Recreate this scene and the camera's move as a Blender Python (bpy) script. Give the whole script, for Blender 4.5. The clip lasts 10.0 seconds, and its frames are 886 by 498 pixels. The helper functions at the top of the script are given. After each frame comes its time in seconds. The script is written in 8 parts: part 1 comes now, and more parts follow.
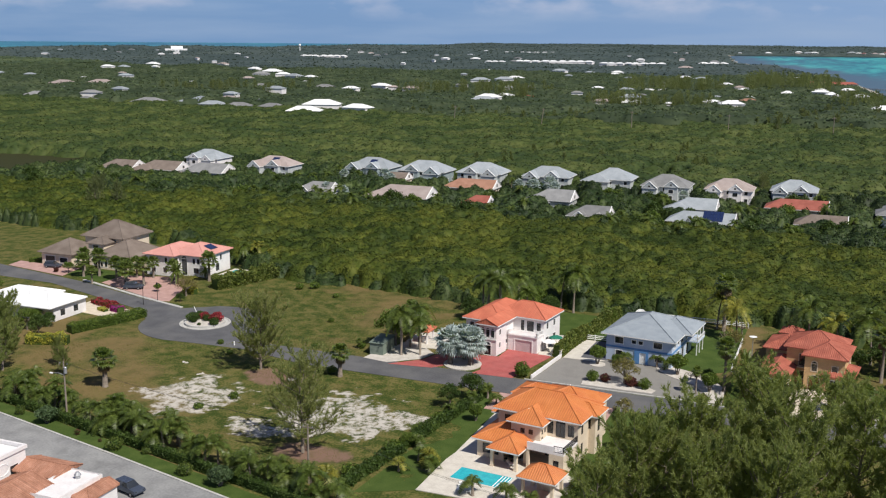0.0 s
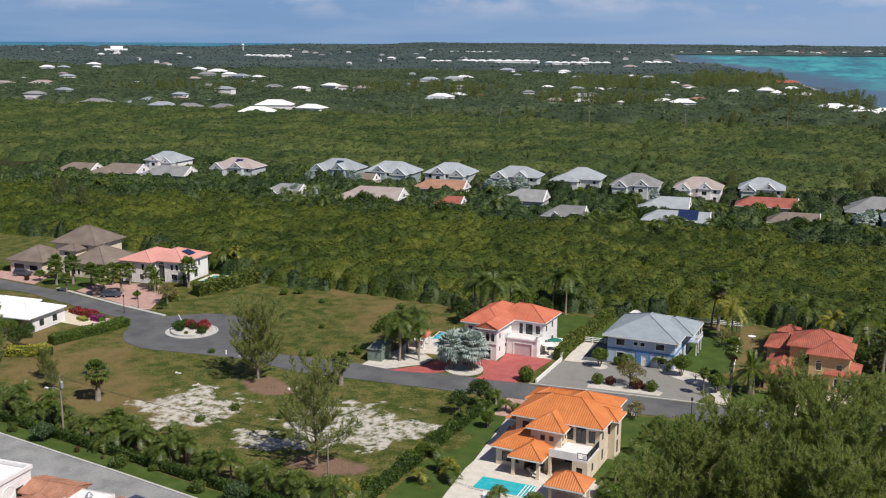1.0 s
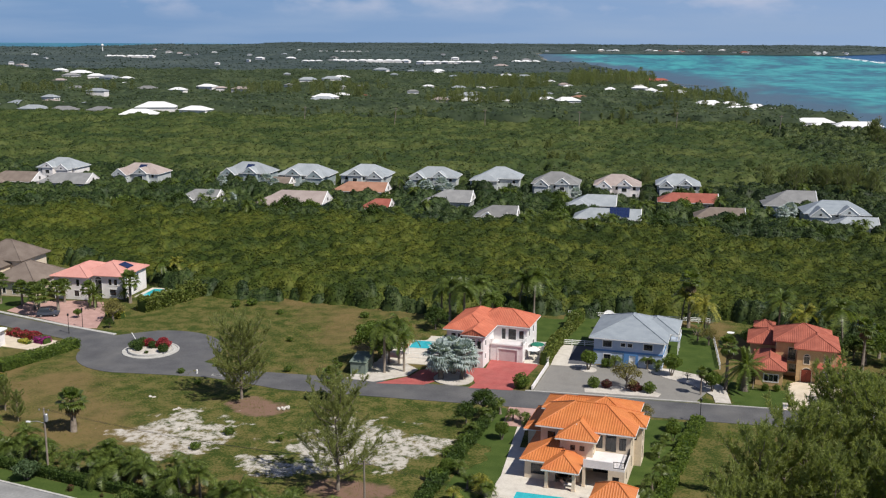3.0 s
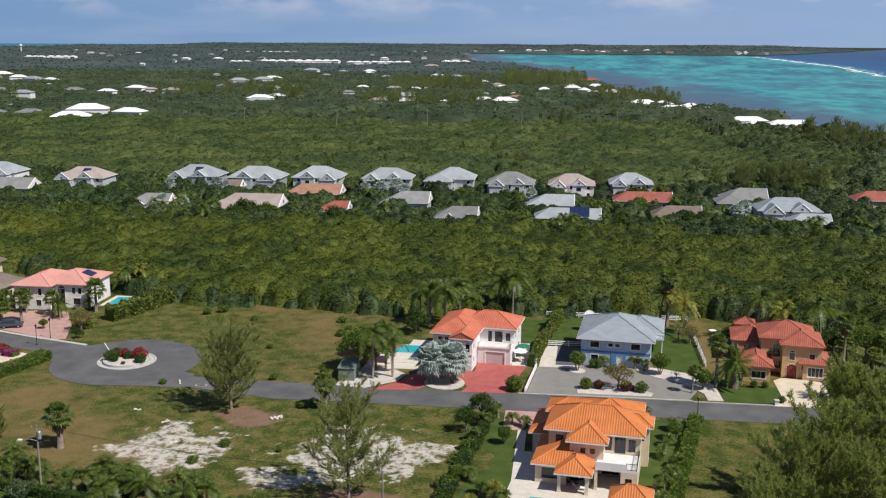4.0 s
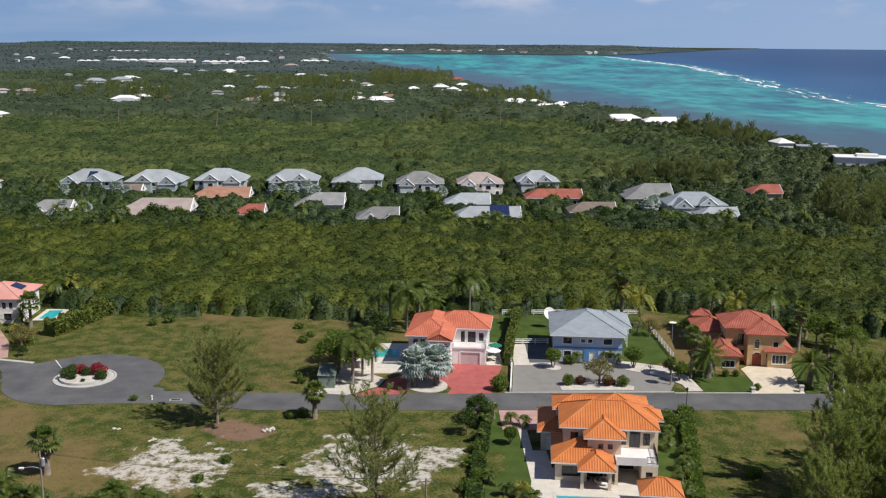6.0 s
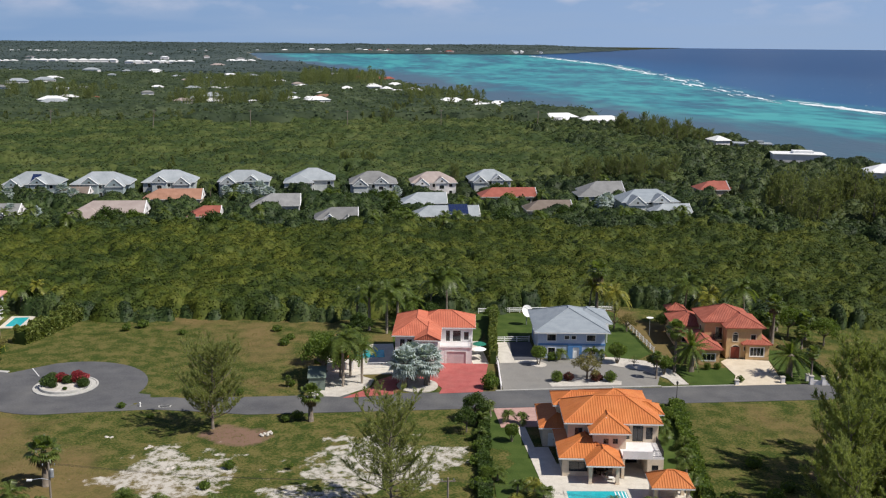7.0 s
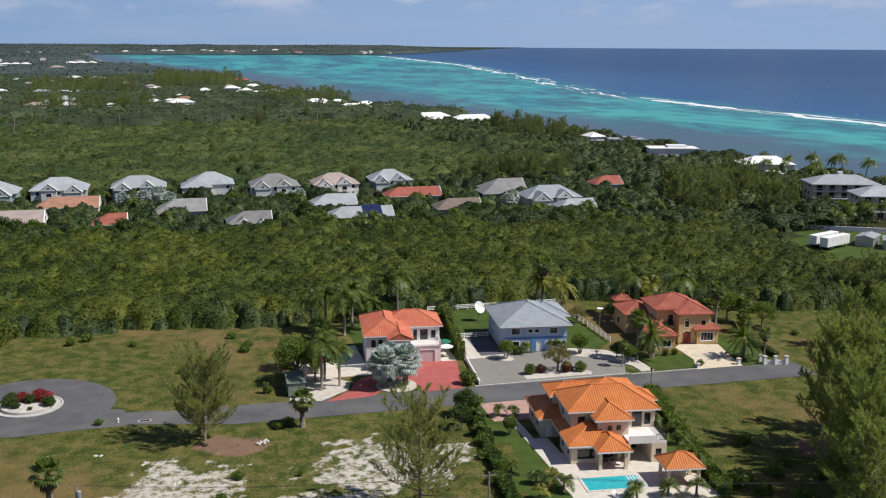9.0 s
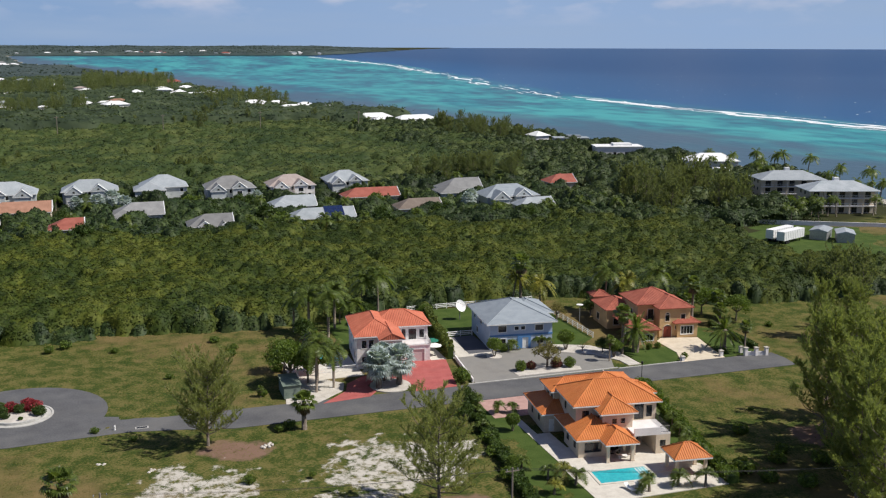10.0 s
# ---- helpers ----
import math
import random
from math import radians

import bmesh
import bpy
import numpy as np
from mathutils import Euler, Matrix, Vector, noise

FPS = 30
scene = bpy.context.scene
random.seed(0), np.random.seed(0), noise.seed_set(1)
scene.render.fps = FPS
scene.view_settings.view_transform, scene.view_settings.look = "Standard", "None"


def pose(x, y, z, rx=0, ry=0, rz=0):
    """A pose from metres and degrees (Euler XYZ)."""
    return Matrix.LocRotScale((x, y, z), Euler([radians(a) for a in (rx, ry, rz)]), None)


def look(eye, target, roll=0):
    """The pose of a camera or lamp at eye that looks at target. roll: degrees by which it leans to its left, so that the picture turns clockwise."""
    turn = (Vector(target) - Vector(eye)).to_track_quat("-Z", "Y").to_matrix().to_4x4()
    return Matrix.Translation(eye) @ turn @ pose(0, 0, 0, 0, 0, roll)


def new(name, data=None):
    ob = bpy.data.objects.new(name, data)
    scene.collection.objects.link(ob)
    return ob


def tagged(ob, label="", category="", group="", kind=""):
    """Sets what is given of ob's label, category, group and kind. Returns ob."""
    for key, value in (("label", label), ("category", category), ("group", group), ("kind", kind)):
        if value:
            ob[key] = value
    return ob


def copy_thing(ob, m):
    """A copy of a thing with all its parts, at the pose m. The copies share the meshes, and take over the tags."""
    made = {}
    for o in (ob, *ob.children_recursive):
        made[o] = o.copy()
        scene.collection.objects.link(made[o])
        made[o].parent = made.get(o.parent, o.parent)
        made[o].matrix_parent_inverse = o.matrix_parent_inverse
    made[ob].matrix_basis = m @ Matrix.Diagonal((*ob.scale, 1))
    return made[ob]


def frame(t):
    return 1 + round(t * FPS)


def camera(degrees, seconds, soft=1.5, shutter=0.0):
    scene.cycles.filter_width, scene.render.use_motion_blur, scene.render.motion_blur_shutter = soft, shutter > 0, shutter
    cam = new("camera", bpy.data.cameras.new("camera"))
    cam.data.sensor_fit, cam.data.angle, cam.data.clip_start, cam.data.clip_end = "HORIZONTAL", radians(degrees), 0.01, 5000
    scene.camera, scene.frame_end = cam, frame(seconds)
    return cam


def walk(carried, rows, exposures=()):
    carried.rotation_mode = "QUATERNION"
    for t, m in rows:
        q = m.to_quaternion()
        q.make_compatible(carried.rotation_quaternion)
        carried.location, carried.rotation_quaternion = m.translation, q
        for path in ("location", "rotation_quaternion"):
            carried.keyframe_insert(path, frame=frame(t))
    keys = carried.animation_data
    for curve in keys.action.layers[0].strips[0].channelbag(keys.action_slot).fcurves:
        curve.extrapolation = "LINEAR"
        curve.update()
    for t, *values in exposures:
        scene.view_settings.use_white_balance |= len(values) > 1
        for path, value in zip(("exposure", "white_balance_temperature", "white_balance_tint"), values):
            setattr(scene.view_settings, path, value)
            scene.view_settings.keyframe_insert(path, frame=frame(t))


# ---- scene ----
cam = camera(47.3, 10.0, soft=1.2)
METRES, EYE, TILT, LEAN, TURN = 110.0, 59.7, -11.68, -0.47, 22.1
ROWS = [
    (0.0, 0.0, 0.0, 0.0, -0.0, 0.0, 0.0),
    (0.5, -0.0467, 0.0168, 0.0033, -1.6, -0.02, 0.36),
    (1.0, -0.0933, 0.0344, 0.0072, -3.18, -0.05, 0.72),
    (1.5, -0.1404, 0.0537, 0.011, -4.82, -0.09, 1.08),
    (2.0, -0.1872, 0.0737, 0.0148, -6.73, -0.14, 1.5),
    (2.5, -0.2339, 0.0945, 0.0183, -8.69, -0.2, 1.92),
    (4.0, -0.3708, 0.1564, 0.0313, -14.78, -0.46, 3.16),
    (4.5, -0.4165, 0.1769, 0.0353, -16.83, -0.59, 3.53),
    (5.0, -0.4619, 0.1969, 0.0394, -18.9, -0.73, 3.87),
    (5.5, -0.5068, 0.2171, 0.0431, -20.96, -0.88, 4.24),
    (7.0, -0.6416, 0.2776, 0.0557, -27.23, -1.44, 5.32),
    (7.5, -0.6862, 0.2997, 0.0602, -29.44, -1.67, 5.75),
    (8.0, -0.7303, 0.3233, 0.0648, -31.68, -1.89, 6.17),
    (8.5, -0.7732, 0.3476, 0.0698, -33.84, -2.13, 6.61),
    (9.0, -0.8153, 0.3734, 0.075, -35.92, -2.36, 7.0),
    (9.5, -0.8565, 0.4005, 0.0805, -37.95, -2.62, 7.39),
    (10.0, -0.8967, 0.4287, 0.0861, -39.97, -2.86, 7.77),
]
walk(cam, [(t, pose(0, 0, EYE, TILT, LEAN, TURN) @ pose(METRES * x, METRES * y, METRES * z, 90 + pitch, roll, yaw)) for t, x, y, z, yaw, pitch, roll in ROWS])

# ---- sky, sun ----
SUN_AZ, SUN_EL = 118.0, 51.0          # degrees clockwise from +y, degrees above the horizon
world = bpy.data.worlds.new("sky")
scene.world = world
world.use_nodes = True
wn, wl = world.node_tree.nodes, world.node_tree.links
wn.clear()
sky = wn.new("ShaderNodeTexSky")
sky.sky_type, sky.sun_disc = "NISHITA", False
sky.sun_elevation, sky.sun_rotation = radians(SUN_EL), radians(SUN_AZ)
sky.air_density, sky.dust_density, sky.ozone_density = 0.6, 0.0, 2.0
bg = wn.new("ShaderNodeBackground")
bg.inputs["Strength"].default_value = 0.072
wout = wn.new("ShaderNodeOutputWorld")
tint = wn.new("ShaderNodeMixRGB")
tint.blend_type = "MULTIPLY"
tint.inputs[0].default_value, tint.inputs[2].default_value = 1.0, (0.5, 0.61, 0.88, 1)
coord, apart = wn.new("ShaderNodeTexCoord"), wn.new("ShaderNodeSeparateXYZ")
wl.new(coord.outputs["Generated"], apart.inputs[0])


def sky_range(source, lo, hi, to_lo, to_hi):
    node = wn.new("ShaderNodeMapRange")
    for i, v in enumerate((lo, hi, to_lo, to_hi)):
        node.inputs[i + 1].default_value = v
    wl.new(source, node.inputs[0])
    return node.outputs[0]


def sky_noise(stretch, size, detail):
    mp, ns = wn.new("ShaderNodeMapping"), wn.new("ShaderNodeTexNoise")
    mp.inputs["Scale"].default_value = stretch
    ns.inputs["Scale"].default_value, ns.inputs["Detail"].default_value = size, detail
    wl.new(coord.outputs["Generated"], mp.inputs["Vector"])
    wl.new(mp.outputs[0], ns.inputs["Vector"])
    return ns.outputs["Fac"]


def sky_mix(fac, a, b):
    node = wn.new("ShaderNodeMixRGB")
    for socket, v in zip(node.inputs, (fac, a, b)):
        if isinstance(v, tuple):
            socket.default_value = v
        else:
            wl.new(v, socket)
    return node.outputs[0]


# sea haze low over the horizon, paler towards the sun; thin cloud above it
haze = sky_mix(sky_range(apart.outputs["X"], -0.75, 0.35, 0.0, 1.0), (1.6, 2.95, 5.25, 1), (3.15, 4.45, 6.8, 1))
haze = sky_mix(sky_range(sky_noise((1, 1, 9), 5.0, 6.0), 0.4, 0.75, 0.0, 0.7), haze, (3.4, 4.5, 6.4, 1))
colour = sky_mix(sky_range(apart.outputs["Z"], 0.02, 0.4, 0.95, 0.0), tint.outputs[0], haze)
puff = wn.new("ShaderNodeMath")
puff.operation = "MULTIPLY"
wl.new(sky_range(sky_noise((1, 1, 2.6), 15.0, 8.0), 0.5, 0.7, 0.0, 0.85), puff.inputs[0])
wl.new(sky_range(apart.outputs["Z"], 0.016, 0.042, 0.0, 1.0), puff.inputs[1])
colour = sky_mix(puff.outputs[0], colour, (5.6, 6.0, 7.4, 1))
wl.new(sky.outputs[0], tint.inputs[1])
wl.new(colour, bg.inputs["Color"])
wl.new(bg.outputs[0], wout.inputs["Surface"])
az, el = radians(SUN_AZ), radians(SUN_EL)
to_sun = Vector((math.sin(az) * math.cos(el), math.cos(az) * math.cos(el), math.sin(el)))
sun_data = bpy.data.lights.new("sun", "SUN")
sun_data.energy, sun_data.angle, sun_data.color = 3.9, radians(0.55), (1.0, 0.95, 0.87)
sun_lamp = new("sun", sun_data)
sun_lamp.matrix_world = look(to_sun * 100, (0, 0, 0))
scene.view_settings.exposure = 0.4


# ---- materials ----
def material(name, stops, scale=1.0, rough=0.8, bump=0.3, bump_scale=None, fine=8.0, metal=0.0, spec=0.3, vary=0.0, island=0.0,
             stain=None, detail=6.0, stretch=(1, 1, 1), span=0.28):
    """Colour from two scales of noise over a ramp; vary: brightness by object; island: by loose piece; stain: (colour, scale, amount)."""
    m = bpy.data.materials.new(name)
    m.use_nodes = True
    n, l = m.node_tree.nodes, m.node_tree.links
    b = n["Principled BSDF"]
    geo = n.new("ShaderNodeNewGeometry")
    mp = n.new("ShaderNodeMapping")
    mp.inputs["Scale"].default_value = stretch
    l.new(geo.outputs["Position"], mp.inputs["Vector"])
    big = n.new("ShaderNodeTexNoise")
    big.inputs["Scale"].default_value, big.inputs["Detail"].default_value = scale, detail
    small = n.new("ShaderNodeTexNoise")
    small.inputs["Scale"].default_value, small.inputs["Detail"].default_value = scale * fine, 4.0
    for q in (big, small):
        l.new(mp.outputs[0], q.inputs["Vector"])
    mix = n.new("ShaderNodeMath")
    mix.operation = "MULTIPLY_ADD"
    mix.inputs[1].default_value = 0.45
    l.new(small.outputs["Fac"], mix.inputs[0])
    half = n.new("ShaderNodeMath")
    half.operation = "MULTIPLY"
    half.inputs[1].default_value = 0.55
    l.new(big.outputs["Fac"], half.inputs[0])
    l.new(half.outputs[0], mix.inputs[2])
    ramp = n.new("ShaderNodeValToRGB")
    while len(ramp.color_ramp.elements) < len(stops):
        ramp.color_ramp.elements.new(0.5)
    for i, c in enumerate(stops):
        e = ramp.color_ramp.elements[i]
        e.position = 0.5 - span / 2 + span * i / max(1, len(stops) - 1)
        e.color = (*c, 1)
    l.new(mix.outputs[0], ramp.inputs[0])
    col = ramp.outputs[0]
    if stain:
        st = n.new("ShaderNodeTexNoise")
        st.inputs["Scale"].default_value, st.inputs["Detail"].default_value = stain[1], 5.0
        l.new(geo.outputs["Position"], st.inputs["Vector"])
        sr = n.new("ShaderNodeMapRange")
        sr.inputs[1].default_value, sr.inputs[2].default_value, sr.inputs[4].default_value = 0.48, 0.72, stain[2]
        l.new(st.outputs["Fac"], sr.inputs[0])
        sm = n.new("ShaderNodeMixRGB")
        sm.inputs[2].default_value = (*stain[0], 1)
        l.new(sr.outputs[0], sm.inputs[0])
        l.new(col, sm.inputs[1])
        col = sm.outputs[0]
    for amount, source in ((vary, "o"), (island, "i")):
        if amount:
            src = n.new("ShaderNodeObjectInfo").outputs["Random"] if source == "o" else geo.outputs["Random Per Island"]
            mr = n.new("ShaderNodeMapRange")
            mr.inputs[3].default_value, mr.inputs[4].default_value = 1 - amount, 1 + amount
            l.new(src, mr.inputs[0])
            hs = n.new("ShaderNodeHueSaturation")
            l.new(mr.outputs[0], hs.inputs["Value"])
            l.new(col, hs.inputs["Color"])
            col = hs.outputs[0]
    l.new(col, b.inputs["Base Color"])
    b.inputs["Roughness"].default_value, b.inputs["Metallic"].default_value = rough, metal
    b.inputs["Specular IOR Level"].default_value = spec
    if bump:
        bt = n.new("ShaderNodeTexNoise")
        bt.inputs["Scale"].default_value, bt.inputs["Detail"].default_value = bump_scale or scale * fine, 5.0
        l.new(mp.outputs[0], bt.inputs["Vector"])
        bp = n.new("ShaderNodeBump")
        bp.inputs["Strength"].default_value, bp.inputs["Distance"].default_value = bump, 0.05
        l.new(bt.outputs["Fac"], bp.inputs["Height"])
        l.new(bp.outputs[0], b.inputs["Normal"])
    return m


def leafy(name, dark, mid, light, scale=0.25, rough=0.55, trans=0.25, island=0.5, fine=9.0):
    """Foliage: hue by noise at the size of crowns and by leaf, a little light through it."""
    m = material(name, [dark, mid, light], scale, rough, 0.0, None, fine, spec=0.25, island=island, span=0.2)
    n, l = m.node_tree.nodes, m.node_tree.links
    b = n["Principled BSDF"]
    out = n["Material Output"]
    tr = n.new("ShaderNodeBsdfTranslucent")
    tr.inputs["Color"].default_value = (light[0] * 1.3, light[1] * 1.4, light[2] * 0.7, 1)
    mx = n.new("ShaderNodeMixShader")
    mx.inputs[0].default_value = trans
    l.new(b.outputs[0], mx.inputs[1])
    l.new(tr.outputs[0], mx.inputs[2])
    l.new(mx.outputs[0], out.inputs["Surface"])
    return m


ASPHALT = material("asphalt", [(0.075, 0.076, 0.08), (0.1, 0.1, 0.104), (0.13, 0.13, 0.13)], 0.25, 0.85, 0.3, 12, 14, stain=((0.17, 0.165, 0.155), 0.12, 0.5))
OLD_ASPHALT = material("old_asphalt", [(0.2, 0.2, 0.2), (0.26, 0.26, 0.255), (0.31, 0.31, 0.3)], 0.22, 0.9, 0.3, 10, 12, stain=((0.14, 0.14, 0.14), 0.35, 0.6))
PALE_DRIVE = material("worn_drive_concrete", [(0.195, 0.185, 0.17), (0.235, 0.225, 0.205), (0.275, 0.26, 0.235)], 0.3, 0.9, 0.2, 9, 12, stain=((0.14, 0.14, 0.14), 0.3, 0.5))
DARK_DRIVE = material("dark_drive", [(0.085, 0.087, 0.1), (0.105, 0.107, 0.12), (0.125, 0.125, 0.135)], 0.3, 0.85, 0.2, 9, 12)
CONCRETE = material("concrete_kerb", [(0.36, 0.35, 0.33), (0.45, 0.44, 0.41), (0.52, 0.51, 0.48)], 0.8, 0.9, 0.25, 8)
RED_PAVER = material("red_paver", [(0.33, 0.075, 0.07), (0.4, 0.105, 0.095), (0.45, 0.13, 0.12)], 0.5, 0.85, 0.3, 6, 10, stain=((0.28, 0.09, 0.08), 0.4, 0.5))
PINK_PAVER = material("pink_paver", [(0.36, 0.22, 0.19), (0.43, 0.27, 0.235), (0.5, 0.32, 0.28)], 0.6, 0.88, 0.3, 6, 10)
PALE_PAVER = material("pale_stone_paving", [(0.52, 0.44, 0.33), (0.6, 0.52, 0.4), (0.66, 0.58, 0.46)], 0.7, 0.85, 0.25, 6, 10)
DECK = material("pool_deck_stone", [(0.5, 0.46, 0.4), (0.58, 0.54, 0.47), (0.64, 0.6, 0.53)], 0.8, 0.8, 0.2, 6)
LAWN = material("mown_lawn", [(0.04, 0.068, 0.015), (0.057, 0.09, 0.02), (0.08, 0.112, 0.028)], 0.35, 0.9, 0.6, 25, 20, spec=0.1)
STUCCO_WHITE = material("white_stucco", [(0.68, 0.65, 0.64), (0.75, 0.72, 0.71), (0.79, 0.77, 0.75)], 0.6, 0.9, 0.15, 14, stain=((0.6, 0.57, 0.54), 0.5, 0.4))
STUCCO_CREAM = material("cream_stucco", [(0.6, 0.5, 0.38), (0.66, 0.56, 0.43), (0.71, 0.61, 0.48)], 0.6, 0.9, 0.15, 14, stain=((0.56, 0.46, 0.35), 0.5, 0.4))
STUCCO_TAN = material("ochre_stucco", [(0.52, 0.34, 0.17), (0.58, 0.39, 0.2), (0.63, 0.43, 0.23)], 0.6, 0.9, 0.15, 14, stain=((0.45, 0.3, 0.17), 0.5, 0.4))
PAINT_BLUE = material("pale_blue_paint", [(0.4, 0.48, 0.61), (0.44, 0.52, 0.65), (0.48, 0.56, 0.68)], 0.6, 0.8, 0.15, 14, stain=((0.34, 0.41, 0.55), 0.5, 0.4))
TRIM_BLUE = material("deep_blue_paint", [(0.08, 0.2, 0.42), (0.1, 0.24, 0.48), (0.12, 0.27, 0.52)], 0.8, 0.6, 0.1)
TRIM_WHITE = material("white_paint", [(0.72, 0.72, 0.7), (0.79, 0.79, 0.77), (0.82, 0.82, 0.8)], 0.8, 0.6, 0.05)
TRIM_DARK = material("dark_bronze_frame", [(0.03, 0.027, 0.024), (0.045, 0.04, 0.036), (0.06, 0.055, 0.05)], 2.0, 0.45, 0.05)
STONE = material("rubble_stone", [(0.4, 0.36, 0.3), (0.5, 0.46, 0.4), (0.58, 0.54, 0.48)], 1.5, 0.9, 0.6, 7)
TILE_ORANGE = material("orange_clay_tile", [(0.45, 0.14, 0.04), (0.52, 0.175, 0.05), (0.58, 0.21, 0.068)], 0.5, 0.42, 0.25, 9, 14, stain=((0.5, 0.14, 0.05), 0.35, 0.5), island=0.08)
TILE_SALMON = material("salmon_clay_tile", [(0.42, 0.115, 0.065), (0.49, 0.145, 0.083), (0.55, 0.18, 0.105)], 0.5, 0.75, 0.25, 9, 14, stain=((0.42, 0.12, 0.07), 0.35, 0.5), island=0.12)
TILE_RED = material("weathered_red_tile", [(0.27, 0.075, 0.05), (0.34, 0.1, 0.065), (0.41, 0.135, 0.09)], 0.6, 0.8, 0.25, 9, 14, stain=((0.27, 0.085, 0.06), 0.35, 0.6), island=0.14)
TILE_PINK = material("pink_roof_sheet", [(0.53, 0.245, 0.205), (0.58, 0.28, 0.235), (0.62, 0.315, 0.265)], 0.4, 0.7, 0.15, 7, 10)
TILE_RUST = material("mottled_terracotta_tile", [(0.26, 0.12, 0.075), (0.34, 0.165, 0.105), (0.42, 0.22, 0.15)], 0.9, 0.8, 0.3, 7, 8, island=0.2)
TILE_DULL = material("dull_red_tile", [(0.23, 0.07, 0.05), (0.29, 0.09, 0.065), (0.34, 0.115, 0.085)], 0.5, 0.85, 0.2, 7, 10, vary=0.12)
TILE_BROWN = material("faded_brown_tile", [(0.25, 0.13, 0.085), (0.31, 0.165, 0.11), (0.37, 0.2, 0.14)], 0.5, 0.85, 0.2, 7, 10, vary=0.12)
SHINGLE_BLUE = material("blue_grey_shingle", [(0.225, 0.255, 0.285), (0.265, 0.3, 0.33), (0.3, 0.335, 0.365)], 0.5, 0.8, 0.3, 8, 16, stretch=(1, 1, 4))
SHINGLE_GREY = material("grey_shingle", [(0.17, 0.17, 0.17), (0.215, 0.215, 0.212), (0.255, 0.255, 0.25)], 0.4, 0.85, 0.3, 6, 14, vary=0.18)
SHINGLE_BROWN = material("brown_shingle", [(0.135, 0.105, 0.085), (0.175, 0.14, 0.115), (0.215, 0.175, 0.145)], 0.4, 0.85, 0.3, 6, 14, vary=0.12)
ROOF_METAL = material("pale_metal_roof", [(0.29, 0.32, 0.335), (0.35, 0.38, 0.395), (0.41, 0.435, 0.45)], 0.3, 0.5, 0.08, 5, 8, metal=0.15, vary=0.1)
ROOF_TAUPE = material("taupe_roof", [(0.29, 0.235, 0.215), (0.345, 0.285, 0.26), (0.39, 0.33, 0.3)], 0.4, 0.8, 0.2, 6, 12, vary=0.08)
ROOF_WHITE = material("white_roof_coating", [(0.72, 0.72, 0.7), (0.78, 0.78, 0.77), (0.81, 0.81, 0.8)], 0.3, 0.6, 0.1, 5)
SOLAR = material("solar_panel", [(0.012, 0.02, 0.06), (0.016, 0.028, 0.085), (0.02, 0.035, 0.1)], 2.0, 0.15, 0.0, spec=0.6)
WOOD_RED = material("red_timber_door", [(0.16, 0.03, 0.02), (0.2, 0.04, 0.025), (0.24, 0.05, 0.03)], 2.0, 0.5, 0.15, stretch=(6, 6, 1))
GARAGE_PINK = material("pale_mauve_door", [(0.52, 0.42, 0.42), (0.56, 0.46, 0.46), (0.6, 0.5, 0.5)], 1.0, 0.6, 0.08)
BARK = material("grey_bark", [(0.12, 0.095, 0.075), (0.18, 0.15, 0.12), (0.25, 0.21, 0.175)], 2.5, 0.95, 0.6, 12)
METAL_DARK = material("dark_metal", [(0.03, 0.03, 0.032), (0.04, 0.04, 0.042), (0.05, 0.05, 0.052)], 2.0, 0.45, 0.05, metal=0.6)
METAL_GREY = material("galvanised_metal", [(0.3, 0.31, 0.32), (0.38, 0.39, 0.4), (0.45, 0.46, 0.47)], 2.0, 0.45, 0.05, metal=0.5)
POLE_WOOD = material("weathered_pole", [(0.17, 0.14, 0.11), (0.24, 0.2, 0.16), (0.3, 0.26, 0.21)], 1.5, 0.95, 0.4, 8, stretch=(4, 4, 0.5))
CAR_PAINT = material("slate_blue_car_paint", [(0.08, 0.1, 0.14), (0.1, 0.12, 0.16), (0.12, 0.14, 0.18)], 1.0, 0.25, 0.0, metal=0.5, spec=0.6)
RUBBER = material("rubber", [(0.015, 0.015, 0.015), (0.02, 0.02, 0.02), (0.025, 0.025, 0.025)], 3.0, 0.9, 0.1)
ROCK_SAND = material("white_marl", [(0.42, 0.385, 0.335), (0.52, 0.48, 0.43), (0.6, 0.565, 0.51)], 0.8, 0.95, 0.7, 4)
MULCH = material("dark_soil_bed", [(0.05, 0.035, 0.025), (0.08, 0.06, 0.042), (0.12, 0.09, 0.065)], 1.0, 0.95, 0.6, 8)

LEAF_MANGROVE = leafy("mangrove_leaves", (0.025, 0.043, 0.005), (0.05, 0.07, 0.008), (0.09, 0.104, 0.013), 0.08, 0.7, 0.14, 0.24, 5.0)
# leaves paled and greyed: distance haze mixed into the base colour
LEAF_FAR_HAZE = leafy("hazed_woodland_leaves", (0.044, 0.068, 0.033), (0.068, 0.098, 0.046), (0.1, 0.13, 0.062), 0.02, 0.75, 0.25, 0.25, 5.0)
# blue-grey leaf colour carries the haze of the horizon, painted in
LEAF_HORIZON_HAZE = leafy("hazed_horizon_leaves", (0.048, 0.07, 0.066), (0.062, 0.086, 0.08), (0.08, 0.105, 0.094), 0.004, 0.8, 0.2, 0.2, 6.0)
LEAF_FLAT = leafy("mangrove_flat_leaves", (0.028, 0.049, 0.012), (0.05, 0.073, 0.017), (0.082, 0.101, 0.026), 0.03, 0.7, 0.14, 0.26, 6.0)
